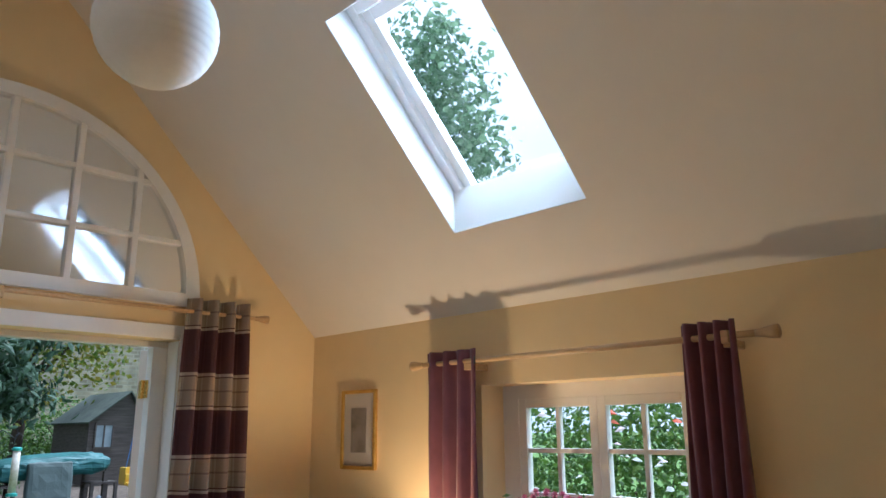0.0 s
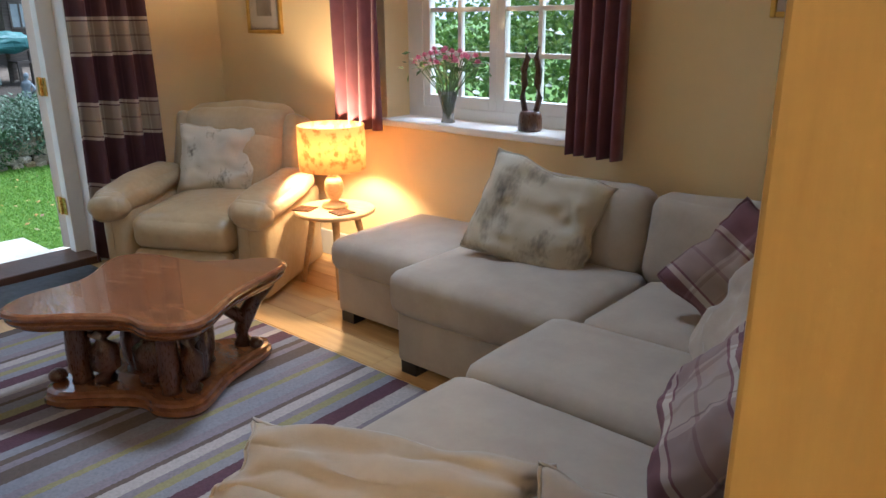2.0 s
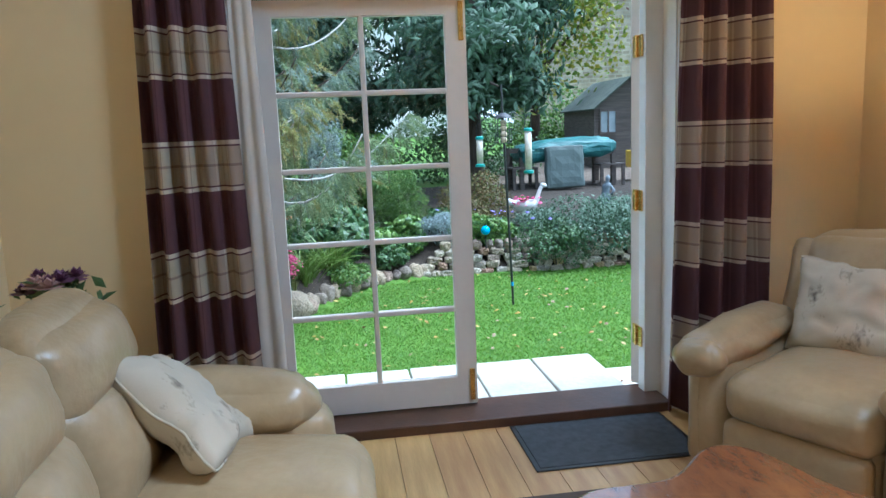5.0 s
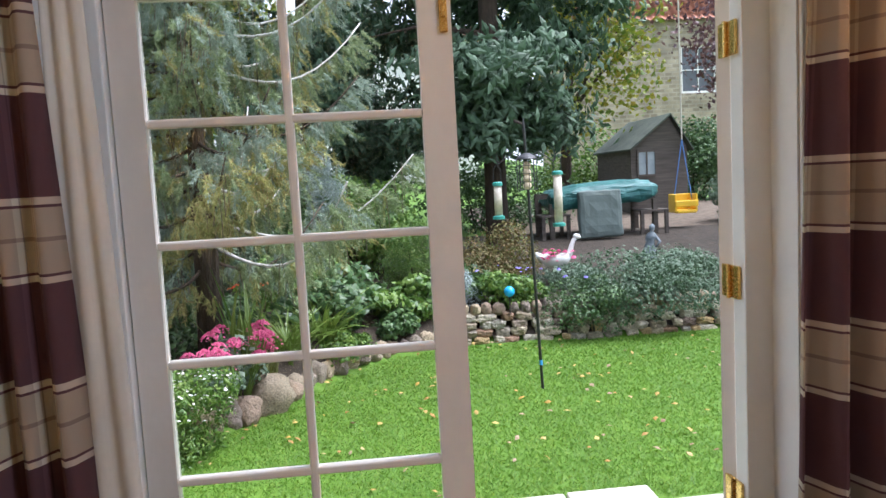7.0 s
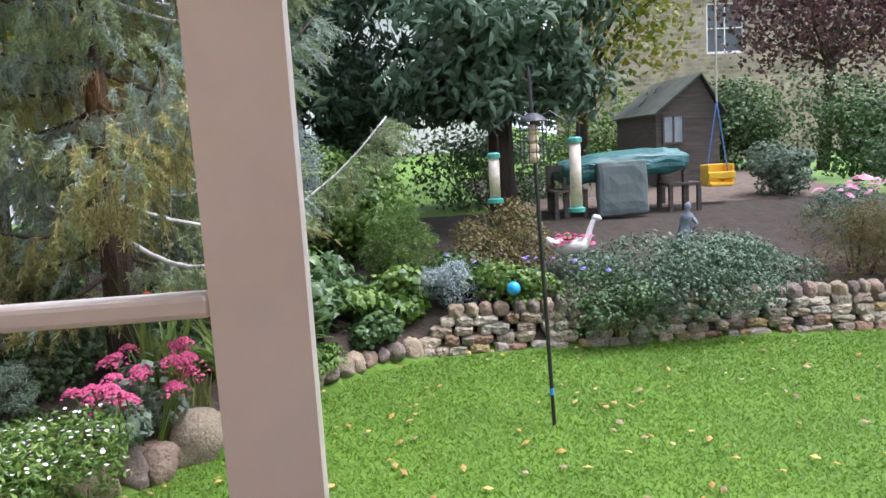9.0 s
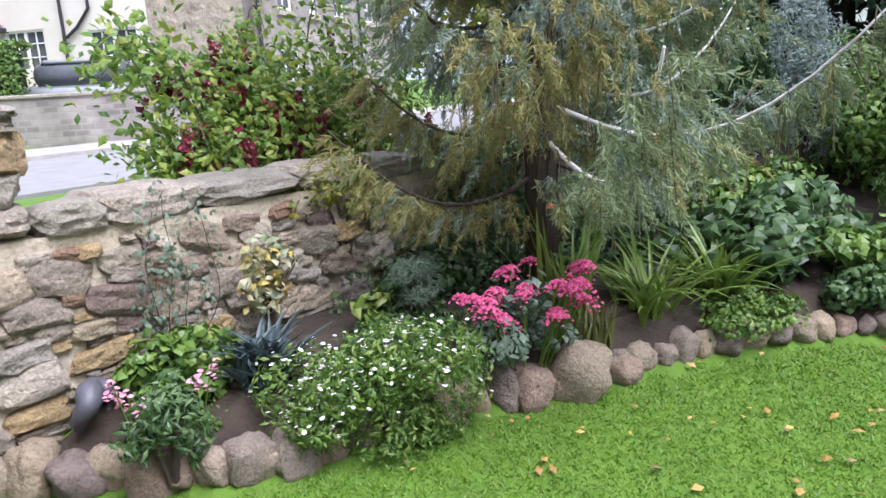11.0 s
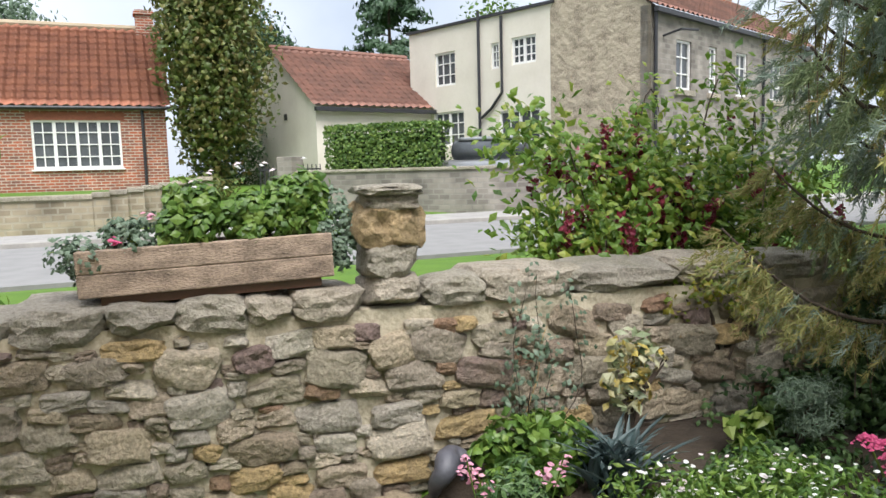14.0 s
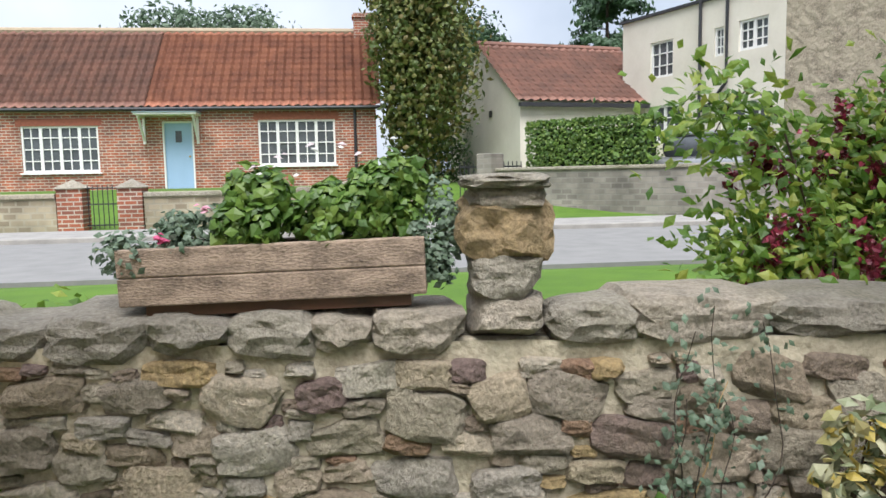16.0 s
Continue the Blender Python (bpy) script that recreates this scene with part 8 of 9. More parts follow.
def cottage():
    t = thing("brick_cottage", pose(0, -21.7, 0.0), "low red brick cottage with an orange pantile roof", "house")
    w1, w2, dr = (2.60, 4.77, 1.56, 2.92), (-4.34, -2.03, 1.66, 3.04), (-0.13, 0.77, 0.95, 3.02)
    part("wall", wall_with_holes(-5.6, 12.0, 0.4, 3.50, -0.30, 0.0, [w1, w2, dr]), BRICKWALL, t, "old red brick wall")
    part("wall", boxes((-5.6, -5.3, -5.4, -0.3, 0.4, 3.5), (-5.3, 12, -5.4, -5.1, 0.4, 3.5)), BRICKWALL, t)
    bm = bmesh.new()
    v = [bm.verts.new(p) for p in ((-5.6, 0, 3.5), (-5.6, -5.4, 3.5), (-5.6, -2.7, 6.0), (-5.3, 0, 3.5), (-5.3, -5.4, 3.5), (-5.3, -2.7, 6.0))]
    for q in ((0, 1, 2), (5, 4, 3), (0, 2, 5, 3), (2, 1, 4, 5)):
        bm.faces.new([v[i] for i in q])
    part("gable", bm, BRICKWALL, t)
    for x0, x1, mt, nm in ((-5.75, 1.2, TILE_A, "bright orange pantiles"), (1.2, 6.3, TILE_B, "weathered brown pantiles"), (6.3, 12.1, TILE_A, "bright orange pantiles")):
        vs, fs = pantiles(x0, x1, 2.95, 2.75)
        r = raw("roof", vs, fs, mt, t, nm, True)
        r.matrix_basis = pose(0, 0.20, 3.42, 0, 0, 0) @ Matrix.Diagonal((1, -1, 1, 1))
    part("roof_back", boxes((-5.7, 12, -0.06, 0.06, 0, 3.9)), TILE_B, t).matrix_basis = pose(0, -2.78, 6.12, 135, 0, 0)
    bm = bmesh.new()
    tube(bm, [(-5.8, -2.75, 6.17), (12.1, -2.75, 6.17)], 0.11, 8)
    part("ridge", bm, surf("pale ridge tile", (0.42, 0.34, 0.24), None, 3, 0.9), t, "pale ridge tiles")
    bm = bmesh.new()
    tube(bm, [(-5.75, 0.20, 3.38), (12.1, 0.20, 3.38)], 0.055, 8)
    part("gutter", bm, SLATE, t, "black gutter")
    downpipe(t, [(-4.95, 0.06, 3.38), (-4.95, 0.06, 0.8)])
    for w in (w1, w2):
        house_window(t, *w, -0.06, 8, 4, 4)
        part("lintel", boxes((w[0] - 0.12, w[1] + 0.12, -0.01, 0.012, w[3], w[3] + 0.22)), REDBRICK, t, "brick lintel")
        part("sill", boxes((w[0] - 0.06, w[1] + 0.06, -0.05, 0.07, w[2] - 0.05, w[2] - 0.001)), WHITE, t)
    d = part("door", boxes((dr[0] + 0.05, dr[1] - 0.05, -0.12, -0.07, dr[2], dr[3] - 0.05), bevel=0.005), BLUEDOOR, t, "pale blue plank door")
    part("door_frame", boxes((dr[0], dr[0] + 0.05, -0.12, 0.0, dr[2], dr[3]), (dr[1] - 0.05, dr[1], -0.12, 0.0, dr[2], dr[3]), (dr[0], dr[1], -0.12, 0.0, dr[3] - 0.05, dr[3])), WHITE, t)
    part("light", boxes((dr[0] + 0.36, dr[1] - 0.36, -0.075, -0.062, dr[3] - 0.62, dr[3] - 0.28)), DARKGLASS, d, "small dark door light")
    part("knob", boxes((dr[0] + 0.12, dr[0] + 0.17, -0.07, -0.04, 1.95, 2.0)), BRASS, d)
    c = part("canopy", boxes((-0.38, 1.38, 0.0, 0.75, 3.17, 3.23), bevel=0.01), WHITE, t, "flat door canopy on brackets")
    part("flashing", boxes((-0.40, 1.40, 0.0, 0.78, 3.231, 3.26)), surf("blue-grey lead", (0.22, 0.30, 0.33), None, 3, 0.6), c)
    for x in (-0.30, 1.24):
        bm = boxes((x, x + 0.07, 0.0, 0.07, 2.35, 3.17), (x, x + 0.07, 0.0, 0.66, 3.10, 3.169))
        tube(bm, [(x + 0.035, 0.05, 2.45), (x + 0.035, 0.60, 3.12)], 0.04, 6)
        part("bracket", bm, WHITE, c)
    part("chimney", boxes((-5.55, -5.0, -3.0, -2.5, 5.7, 6.75), (-5.60, -4.95, -3.05, -2.45, 6.60, 6.68)), BRICKWALL, t, "brick chimney")


cottage()


def front_wall():
    t = thing("front_garden_wall", pose(0, -14.0, 0.30), "low stone front wall with brick gate piers", "wall", kind="structure")
    for x0, x1 in ((0.95, 12.0), (-3.4, -0.72)):
        part("wall", boxes((x0, x1, -0.25, 0.0, -0.1, 0.66)), ASHLAR, t)
        part("coping", boxes((x0, x1, -0.30, 0.05, 0.66, 0.76), bevel=0.02), COPING, t, "pale stone coping")
    for i in range(9):
        a = i * 0.16
        x, y = -3.4 - 0.32 * i, -0.04 * i * i
        z = 0.66 + 0.035 * i
        part("wall", boxes((x - 0.33, x, y - 0.25, y, -0.1, z)), ASHLAR, t)
        part("coping", boxes((x - 0.33, x, y - 0.30, y + 0.05, z, z + 0.10), bevel=0.015), COPING, t)
    for x in (0.44, -0.70):
        part("pier", boxes((x, x + 0.48, -0.42, 0.04, -0.1, 0.86)), BRICKWALL, t, "red brick gate pier")
        bm = bmesh.new()
        q = [bm.verts.new(p) for p in ((x - 0.05, -0.47, 0.86), (x + 0.53, -0.47, 0.86), (x + 0.53, 0.09, 0.86), (x - 0.05, 0.09, 0.86), (x + 0.24, -0.19, 1.03))]
        for f in ((0, 1, 4), (1, 2, 4), (2, 3, 4), (3, 0, 4), (3, 2, 1, 0)):
            bm.faces.new([q[i] for i in f])
        part("pier_cap", bm, COPING, t, "pyramid stone cap")
    g = thing("iron_gate", pose(-0.21, -14.15, 0.32), "black iron garden gate between brick piers", "gate")
    for k in range(7):
        bm = bmesh.new()
        tube(bm, [(0.03 + k * 0.095, 0, 0.02), (0.03 + k * 0.095, 0, 0.90)], 0.010, 6)
        part("bar", bm, SLATE, g)
    for z in (0.08, 0.5, 0.82):
        part("rail", boxes((0.0, 0.64, -0.01, 0.01, z, z + 0.025)), SLATE, g)


front_wall()


def bungalow():
    t = thing("rendered_bungalow", pose(-9.67, -19.7, 0.5, 0, 0, 12.3), "cream rendered outbuilding with a brown pantile roof", "house")
    # x runs back along the ridge towards -x; gable at x = 0
    part("wall", boxes((-5.2, 0, -6.0, 0.0, 0.0, 2.85)), RENDERED, t, "cream rendered wall")
    bm = bmesh.new()
    v = [bm.verts.new(p) for p in ((0, 0, 2.85), (0, -6, 2.85), (0, -3, 4.85), (-5.2, 0, 2.85), (-5.2, -6, 2.85), (-5.2, -3, 4.85))]
    for q in ((0, 2, 1), (3, 4, 5), (0, 3, 5, 2), (1, 2, 5, 4)):
        bm.faces.new([v[i] for i in q])
    part("gable", bm, RENDERED, t, "cream rendered gable")
    vs, fs = pantiles(-5.2, 0.12, 3.15, 2.1)
    r = raw("roof", vs, fs, TILE_B, t, "weathered brown pantiles", True)
    r.matrix_basis = pose(0, 0.15, 2.84) @ Matrix.Diagonal((1, -1, 1, 1))
    bm = bmesh.new()
    tube(bm, [(-5.2, -3, 4.95), (0.12, -3, 4.95)], 0.10, 8)
    part("ridge", bm, TILE_B, t)
    part("gutter", boxes((-5.2, 0.1, 0.12, 0.26, 2.68, 2.80)), SLATE, t, "dark gutter board")
    part("vent", boxes((0.0, 0.05, -2.2, -2.05, 2.55, 2.75)), BLACK, t)


bungalow()


def white_house():
    a = math.atan2(5.6, -2.1)
    t = thing("rendered_house", Matrix.Translation((-13.4, -21.5, 0.4)) @ Matrix.Rotation(a, 4, "Z") @ Matrix.Diagonal((1, -1, 1, 1)), "tall cream rendered house with a flat parapet", "house")
    # x along the facade from the bungalow's side, +y towards the road
    ws = [(1.22, 2.14, 3.62, 4.68, 3, 3, 1), (1.12, 2.48, 1.70, 2.80, 4, 3, 2), (3.65, 3.98, 3.92, 4.68, 2, 3, 1), (4.47, 5.38, 3.94, 4.72, 4, 3, 2), (3.95, 5.5, 1.30, 2.65, 4, 2, 2)]
    part("wall", wall_with_holes(0, 6.0, 0.0, 5.45, -0.3, 0.0, [w[:4] for w in ws]), RENDERED, t, "cream rendered wall")
    part("wall", boxes((0, 0.3, -5, -0.3, 0, 5.45), (5.7, 6.0, -5, -0.3, 0, 5.45), (0, 6, -5.3, -5, 0, 5.45), (0, 6, -5, -0.3, 5.2, 5.3)), RENDERED, t)
    part("coping", boxes((-0.08, 6.05, -0.38, 0.08, 5.45, 5.53)), SLATE, t, "dark parapet coping")
    for w in ws:
        house_window(t, *w[:4], -0.08, *w[4:])
    downpipe(t, [(3.22, 0.07, 5.7), (3.22, 0.07, 0.0)])
    downpipe(t, [(4.14, 0.07, 5.4), (4.14, 0.07, 3.2), (3.7, 0.07, 2.75), (3.3, 0.07, 2.5)])
    for x in (5.0, 5.35):
        bm = bmesh.new()
        lathe(bm, [(0.13, 5.9), (0.12, 6.5), (0.14, 6.55), (0.1, 6.6)], 12, (x, -2.5, 0))
        part("chimney_pot", bm, TILE_A, t, "red clay chimney pot")
    part("chimney", boxes((4.7, 5.6, -2.8, -2.2, 5.3, 5.95)), BRICKWALL, t, "brick chimney stack")


white_house()


def stone_house():
    a = math.atan2(-0.366, -0.93)
    t = thing("stone_house", Matrix.Translation((-16.6, -13.1, 0.4)) @ Matrix.Rotation(a, 4, "Z") @ Matrix.Diagonal((1, -1, 1, 1)), "long old stone house with a brown tiled roof", "house")
    # x runs along the front away from the near corner, +y towards the road, the gable at x = 0
    ws = [(1.3, 2.15, 2.9, 4.2, 2, 3, 1), (3.2, 3.7, 2.9, 4.2, 2, 3, 1), (5.0, 5.8, 2.9, 4.2, 2, 3, 1), (7.6, 8.5, 2.9, 4.2, 2, 3, 1), (1.2, 2.3, 0.6, 1.9, 3, 3, 1)]
    part("wall", wall_with_holes(0, 11.3, 0.0, 4.9, -0.3, 0.0, [w[:4] for w in ws]), ASHLAR2, t, "grey coursed stone front")
    bm = bmesh.new()
    v = [bm.verts.new(p) for p in ((0, 0, 0), (0, -3.1, 0), (0, -3.1, 5.3), (0, -2.3, 6.7), (0, 0, 4.9), (0.3, 0, 0), (0.3, -3.1, 0), (0.3, -3.1, 5.3), (0.3, -2.3, 6.7), (0.3, 0, 4.9))]
    for q in ((0, 1, 2, 3, 4), (9, 8, 7, 6, 5), (0, 4, 9, 5), (2, 7, 8, 3), (3, 8, 9, 4), (1, 6, 7, 2)):
        bm.faces.new([v[i] for i in q])
    part("gable", bm, STONEFACE, t, "rubble stone gable")
    vs, fs = pantiles(-0.1, 11.4, 2.7, 1.95)
    r = raw("roof", vs, fs, TILE_B, t, "weathered brown roof tiles", True)
    r.matrix_basis = pose(0, 0.15, 4.86) @ Matrix.Diagonal((1, -1, 1, 1))
    for w in ws:
        house_window(t, *w[:4], -0.08, *w[4:])
        part("sill", boxes((w[0] - 0.1, w[1] + 0.1, -0.05, 0.08, w[2] - 0.14, w[2] - 0.001)), COPING, t)
    downpipe(t, [(0.12, 0.07, 4.85), (0.12, 0.07, 0.0)])
    downpipe(t, [(6.9, 0.07, 4.85), (6.9, 0.07, 0.0)])
    part("gutter", boxes((0, 11.3, 0.08, 0.2, 4.72, 4.84)), SLATE, t)
    part("chimney", boxes((8.4, 9.4, -2.9, -2.1, 6.2, 7.5)), BRICKWALL, t, "brick chimney stack")
    for x in (8.7, 9.1):
        bm = bmesh.new()
        lathe(bm, [(0.13, 7.5), (0.11, 8.0), (0.13, 8.05)], 12, (x, -2.5, 0))
        part("chimney_pot", bm, TILE_A, t)
    bm = bmesh.new()
    tube(bm, [(0.6, 0.0, 4.2), (0.6, 0.5, 4.3), (1.1, 0.7, 4.3)], 0.03, 6)
    part("lamp_bracket", bm, SLATE, t, "old wall lamp bracket")


STONEFACE = surf("rubble gable stone", (0.42, 0.36, 0.27), (0.24, 0.20, 0.15), 2.5, 0.9, 0.9, 5, fine=0.9)
stone_house()


def far_wall():
    a, b = Vector((-8.7, -17.4)), Vector((-15.0, -11.4))
    d = (b - a)
    ang = math.atan2(d.y, d.x)
    t = thing("roadside_wall", Matrix.Translation((a.x, a.y, 0.25)) @ Matrix.Rotation(ang, 4, "Z"), "grey stone retaining wall along the far pavement", "wall", kind="structure")
    part("wall", boxes((0, d.length + 3, -0.3, 0.0, -0.1, 1.10)), ASHLAR2, t)
    part("coping", boxes((-0.05, d.length + 3, -0.35, 0.05, 1.10, 1.18), bevel=0.02), COPING, t)
    part("pier", boxes((-0.5, -0.05, -0.5, 0.1, -0.1, 1.55), bevel=0.02), ASHLAR2, t)
    rng = np.random.default_rng(90)
    h = thing("clipped_hedge", Matrix.Translation((a.x, a.y, 1.25)) @ Matrix.Rotation(ang, 4, "Z"), "clipped green hedge above the roadside wall", "hedge")
    n = 9000
    p = np.stack([rng.uniform(0.4, 3.7, n), rng.uniform(0.35, 1.5, n), rng.uniform(0.0, 1.30, n)], 1)
    face = rng.integers(0, 3, n)
    p[face == 0, 1] = rng.normal(0.38, 0.03, (face == 0).sum())
    p[face == 1, 2] = rng.normal(1.30, 0.03, (face == 1).sum())
    nn = np.zeros((n, 3))
    nn[:, 2], nn[face == 0, 1] = -0.6, 1
    p[:, 1] = 0.1 + p[:, 1]
    leaves("foliage", p, -nn, 0.10, 0.07, MIDLEAF, h, "", rng, 0.2, 0.5)
    # Solid box inside the leaves, not a stem; its near-black colour paints inner shade.
    part("stem", boxes((0.6, 3.5, 0.6, 1.4, -0.9, 1.1)), HEDGE_SHADE, h)
    c = thing("parked_car", Matrix.Translation((a.x, a.y, 1.0)) @ Matrix.Rotation(ang, 4, "Z") @ pose(4.9, 1.9, -0.25), "silver car parked behind the roadside wall", "car")
    silver = surf("silver car paint", (0.34, 0.35, 0.36), (0.30, 0.31, 0.32), 3, 0.3, metal=0.6, coat=0.5)
    bm = bmesh.new()
    soft(bm, 3.9, 1.65, 0.62, 0.22, (0, 0, 0), 8, pose(0, 0, 0.55))
    part("body", bm, silver, c, smooth=True)
    bm = bmesh.new()
    soft(bm, 2.1, 1.45, 0.62, 0.28, (0, 0, 0.02), 8, pose(-0.2, 0, 1.08))
    part("cabin", bm, DARKGLASS, c, "dark glazed cabin", True)
    bm = bmesh.new()
    soft(bm, 1.6, 1.35, 0.10, 0.05, (0, 0, 0.02), 6, pose(-0.2, 0, 1.38))
    part("roof", bm, silver, c, smooth=True)
    for x in (-1.25, 1.25):
        for y in (-0.78, 0.78):
            bm = bmesh.new()
            tube(bm, [(x, y - 0.1, 0.3), (x, y + 0.1, 0.3)], 0.31, 16)
            part("wheel", bm, BLACK, c)
    s = thing("driveway_gate", pose(-7.6, -17.6, 0.35, 0, 0, 8), "black iron driveway gate with upright bars", "gate")
    for k in range(15):
        bm = bmesh.new()
        tube(bm, [(-k * 0.12, 0, 0), (-k * 0.12, 0, 1.25)], 0.014, 6)
        part("bar", bm, SLATE, s)
    for z in (0.1, 1.1):
        part("rail", boxes((-1.7, 0.02, -0.015, 0.015, z, z + 0.04)), SLATE, s)


HEDGE_SHADE = surf("near-black hedge core shade", (0.012, 0.022, 0.008), None, 6, 0.95)
far_wall()
broadleaf("roadside_tree", "tall green-brown tree beside the brick cottage", (-7.0, -21.5, 0.6), (-6.9, -21.0, 5.3), (2.1, 1.6, 4.5), OLIVELEAF := islands("olive leaves", [(0.065, 0.10, 0.022), (0.11, 0.15, 0.035), (0.18, 0.20, 0.05), (0.19, 0.15, 0.05)], 0.5, 0.3), 20000, 91, 0.20, 0.13, 40)
shrub("roadside_hedge", "dark green hedge between the houses", "hedge", (-7.6, -23.5, 2.0), (1.4, 1.0, 1.6), 5000, 0.12, 0.08, DEEPLEAF, 92, lumps=20)
shrub("cottage_shrub", "red-green shrub beside the roadside pier", "shrub", (-6.3, -18.2, 1.0), (0.9, 0.5, 0.6), 2500, 0.09, 0.06, OLIVELEAF, 93, lumps=14)
conifer("far_conifer", "tall dark conifer far behind the houses", (-21.5, -46, 1.0), 1.5, 4.4, 17.5, CYPRESS, 9000, 94, 0.5, 0.22)
broadleaf("far_pine", "rounded dark pine far behind the houses", (-12.5, -48, 1.0), (-12.5, -48, 8.4), (4.4, 3.5, 3.6), CYPRESS, 8000, 95, 0.45, 0.2, 30)
broadleaf("far_tree", "green trees far behind the brick cottage", (6.0, -44, 1.0), (3.0, -44, 8.2), (6.5, 3.5, 3.4), SILVERLEAF, 9000, 96, 0.4, 0.22, 34)
broadleaf("far_tree", "green trees beyond the white house", (-30.0, -46, 1.0), (-30.0, -46, 9.5), (5.5, 3.5, 4.4), MIDLEAF, 8000, 97, 0.4, 0.22, 34)
# the neighbour's house beyond the back hedge
t = thing("neighbour_house", pose(-25.0, 10.0, 0.5, 0, 0, 0), "stone house with a red tiled roof beyond the back hedge", "house")
nb = [(1.6, 2.8, 3.2, 4.7)]
w = part("wall", wall_with_holes(-3, 9, 0, 5.6, -0.3, 0, nb), ASHLAR, t, "buff stone wall")
w.matrix_basis = pose(0, 0, 0, 0, 0, -90) @ Matrix.Diagonal((-1, 1, 1, 1))
hw = house_window(t, *nb[0], -0.08, 2, 2, 1)
hw.matrix_basis = pose(0, 0, 0, 0, 0, -90) @ Matrix.Diagonal((-1, 1, 1, 1))
vs, fs = pantiles(-3.2, 9.2, 3.4, 3.2)
r = raw("roof", vs, fs, TILE_A, t, "red clay roof tiles", True)
r.matrix_basis = pose(0.2, 0, 5.5, 0, 0, -90) @ Matrix.Diagonal((-1, -1, 1, 1))
t = thing("white_cottage", pose(-26.0, 0.0, 0.5), "white rendered cottage glimpsed through the conifers", "house")
part("wall", boxes((-5, 0, -3, 5.0, 0, 5.4)), WHITE, t)
part("roof", boxes((-5.3, 0.4, -3.3, 5.3, 5.4, 5.7)), TILE_B, t)
for y in (-1.5, 1.0, 3.4):
    part("window", boxes((0.0, 0.05, y, y + 0.8, 2.8, 4.0)), DARKGLASS, t)

# ---- the side garden beyond the cottage window ----
shrub("side_hedge", "leafy green garden hedge seen through the cottage window", "hedge", (-4.2, 8.4, 1.0), (3.6, 1.2, 1.5), 11000, 0.09, 0.06, MIDLEAF, 98, lumps=40)
t = thing("hedge_flowers", pose(-4.2, 7.3, 0.3), "white and red flowers in the hedge", "flowers")
dots("flower", [(r6.uniform(-3, 1.5), r6.normal(0, 0.2), r6.uniform(0.2, 1.6)) for i in range(90)], 0.05, WHITEPETAL, t, r6)
dots("flower", [(r6.uniform(-1, 2.0), r6.normal(0, 0.2), r6.uniform(1.0, 2.2)) for i in range(26)], 0.06, REDPETAL, t, r6)
t = thing("white_garden_chair", pose(-2.75, 6.3, -0.33), "white slatted garden chair outside the cottage window", "chair")
for k in range(6):
    part("slat", boxes((-0.25 + k * 0.09, -0.19 + k * 0.09, 0.20, 0.225, 0.42, 0.92), bevel=0.004), WHITESTONE, t)
part("seat", boxes((-0.26, 0.27, -0.22, 0.2, 0.40, 0.43), bevel=0.005), WHITESTONE, t)
part("back_rail", boxes((-0.27, 0.28, 0.19, 0.235, 0.90, 0.97), bevel=0.006), WHITESTONE, t)
for x in (-0.23, 0.24):
    for y in (-0.18, 0.2):
        part("leg", boxes((x - 0.022, x + 0.022, y - 0.022, y + 0.022, 0.0, 0.40)), WHITESTONE, t)
t = thing("side_house", pose(-6.5, 22.0, 0.0), "neighbouring house with a red tiled roof beyond the hedge", "house")
part("wall", boxes((-4, 5, 0, 5, 0, 3.2)), BRICKWALL, t)
vs, fs = pantiles(-4.2, 5.2, 3.0, 2.4)
raw("roof", vs, fs, TILE_B, t, "weathered red tiles", True).matrix_basis = pose(0, -0.2, 3.1)

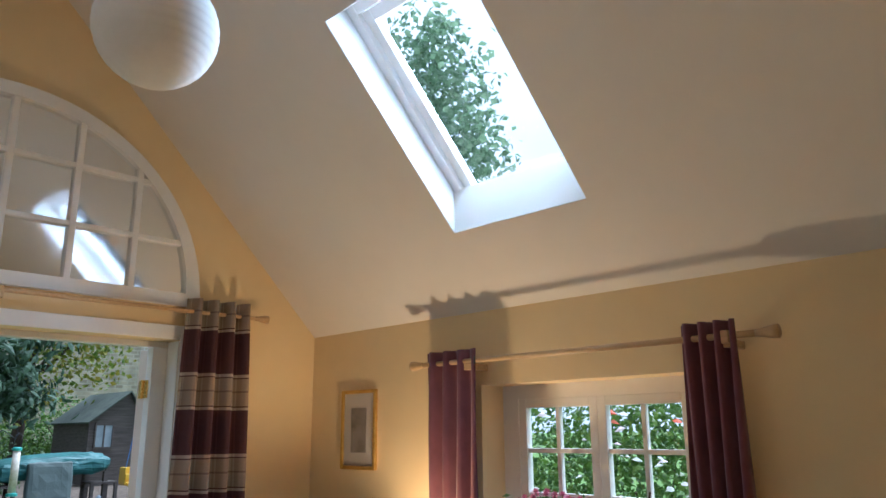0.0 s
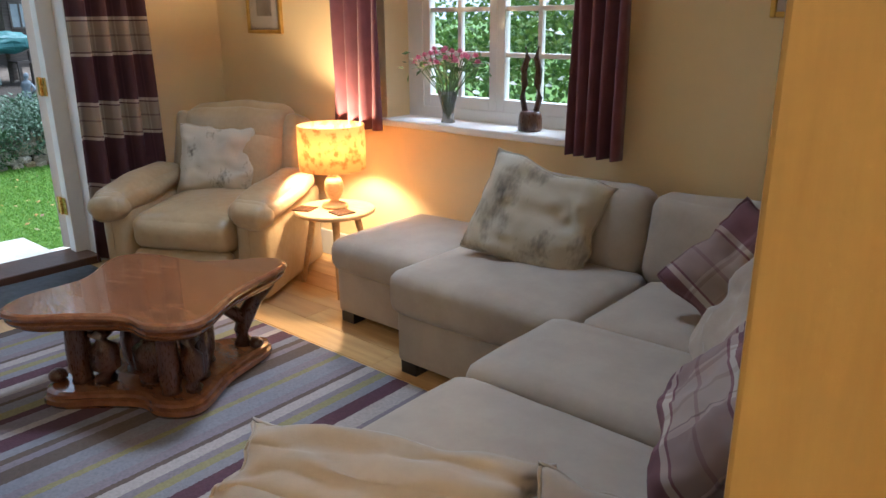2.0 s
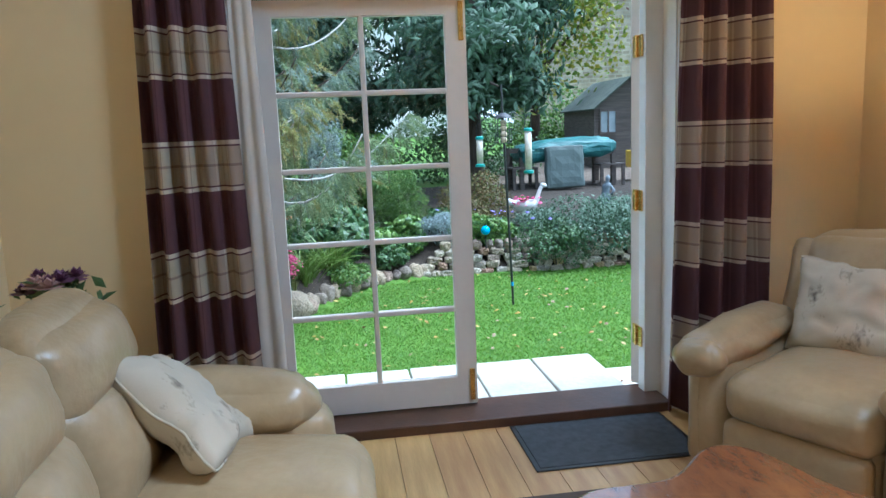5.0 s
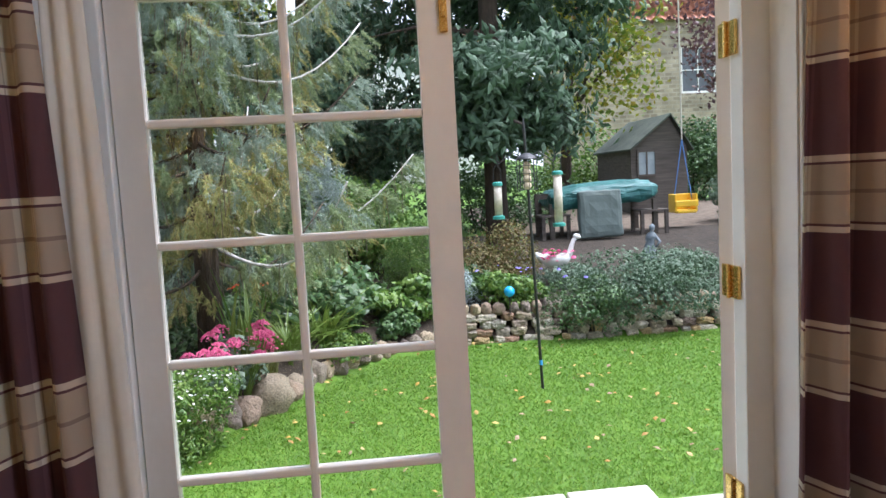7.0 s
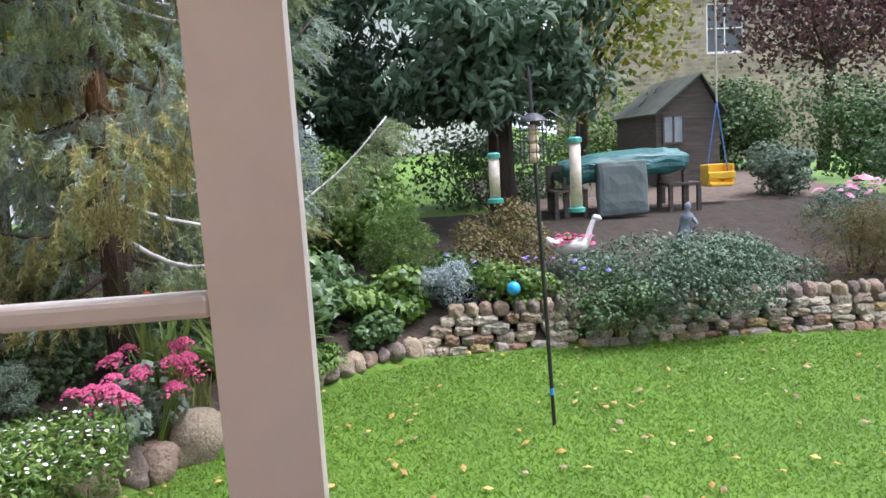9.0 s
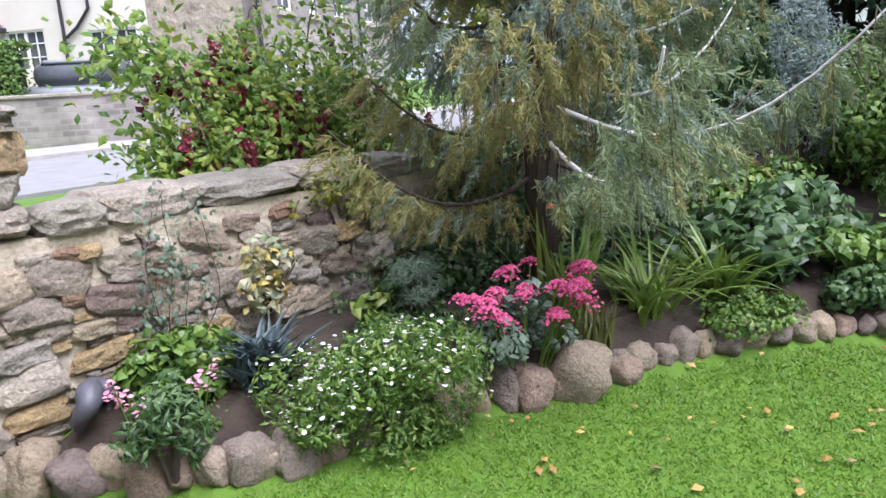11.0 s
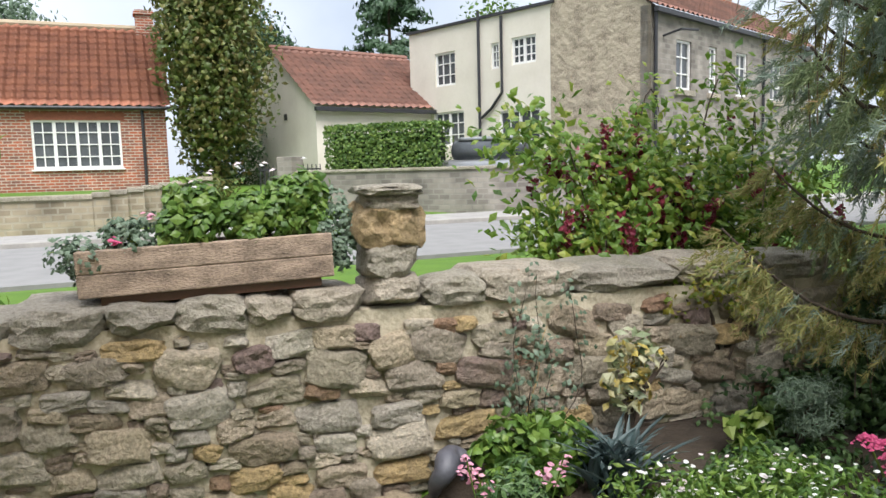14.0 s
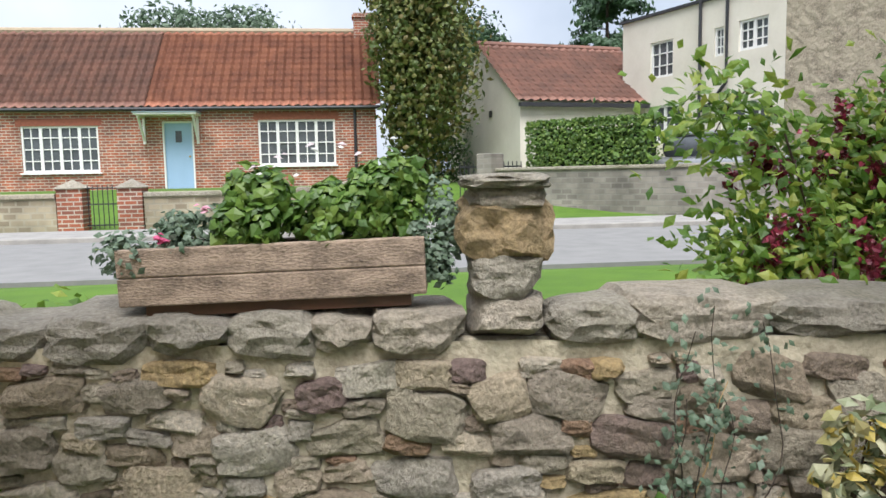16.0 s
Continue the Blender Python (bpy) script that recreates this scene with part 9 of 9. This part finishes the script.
shrub("back_hedge", "mixed green shrubs behind the flower bed", "hedge", (-11.3, 1.2, 0.75), (0.9, 0.9, 0.75), 7000, 0.08, 0.05, MIDLEAF, 101, lumps=20)
shrub("blue_spruce", "pale blue-grey spruce beyond the fir", "shrub", (-10.9, 0.72, 1.25), (0.40, 0.36, 0.80), 6500, 0.06, 0.010, PALEBLUE, 111, lumps=18)
shrub("ivy", "dark green ivy covering the ground under the fir", "undergrowth", (-8.9, -0.25, 0.10), (0.90, 0.55, 0.34), 4200, 0.075, 0.06, DEEPLEAF, 112, lumps=22)
shrub("ivy", "green ivy and nettles under the trees", "undergrowth", (-10.1, 0.25, 0.25), (0.8, 0.7, 0.45), 4500, 0.08, 0.055, MIDLEAF, 113, lumps=20)
shrub("back_hedge", "silver-green shrubs behind the fir", "hedge", (-10.4, -0.6, 0.75), (0.7, 0.8, 0.85), 6000, 0.06, 0.03, SILVERLEAF, 102, lumps=20)
shrub("ground_cover", "low green ground cover between the bed plants", "plant", (-6.9, -0.40, -0.03), (0.60, 0.38, 0.16), 4200, 0.04, 0.03, DEEPLEAF, 103, lumps=16)
shrub("ground_cover", "low green ground cover along the stone edging", "plant", (-8.5, 0.95, -0.10), (0.45, 0.30, 0.12), 1200, 0.045, 0.03, MIDLEAF, 104, lumps=14)
shrub("ground_cover", "low green ground cover at the foot of the wall", "plant", (-5.75, -0.78, -0.12), (0.35, 0.30, 0.12), 1100, 0.035, 0.02, MIDLEAF, 105, lumps=12)

shrub("ivy", "dark green ivy along the foot of the wall", "undergrowth", (-8.5, -0.95, 0.42), (0.80, 0.28, 0.55), 5200, 0.075, 0.055, DEEPLEAF, 114, lumps=22)
shrub("alchemilla", "round-leaved green plants behind the edging stones", "plant", (-9.35, 1.55, 0.14), (0.45, 0.45, 0.26), 2400, 0.085, 0.07, MIDLEAF, 115, lumps=14)
shrub("alchemilla", "round-leaved green plants filling the bed", "plant", (-9.95, 2.25, 0.18), (0.55, 0.50, 0.26), 2600, 0.085, 0.07, DEEPLEAF, 116, lumps=14)
shrub("catmint", "low grey-green plants at the back of the bed", "plant", (-10.0, 3.55, 0.16), (0.50, 0.55, 0.18), 2400, 0.05, 0.02, SILVERLEAF, 117, lumps=14)
shrub("back_hedge", "dark green hedge closing the yard beside the shed", "hedge", (-17.2, 8.3, 1.35), (0.8, 1.5, 1.15), 7000, 0.09, 0.06, DEEPLEAF, 118, lumps=22)
shrub("back_shrub", "green shrub at the edge of the gravel yard", "shrub", (-13.4, 7.4, 0.75), (0.6, 0.6, 0.45), 3000, 0.07, 0.045, SILVERLEAF, 119, lumps=14)


# ---- pieces of the setting ----
garden_wall()
boards()
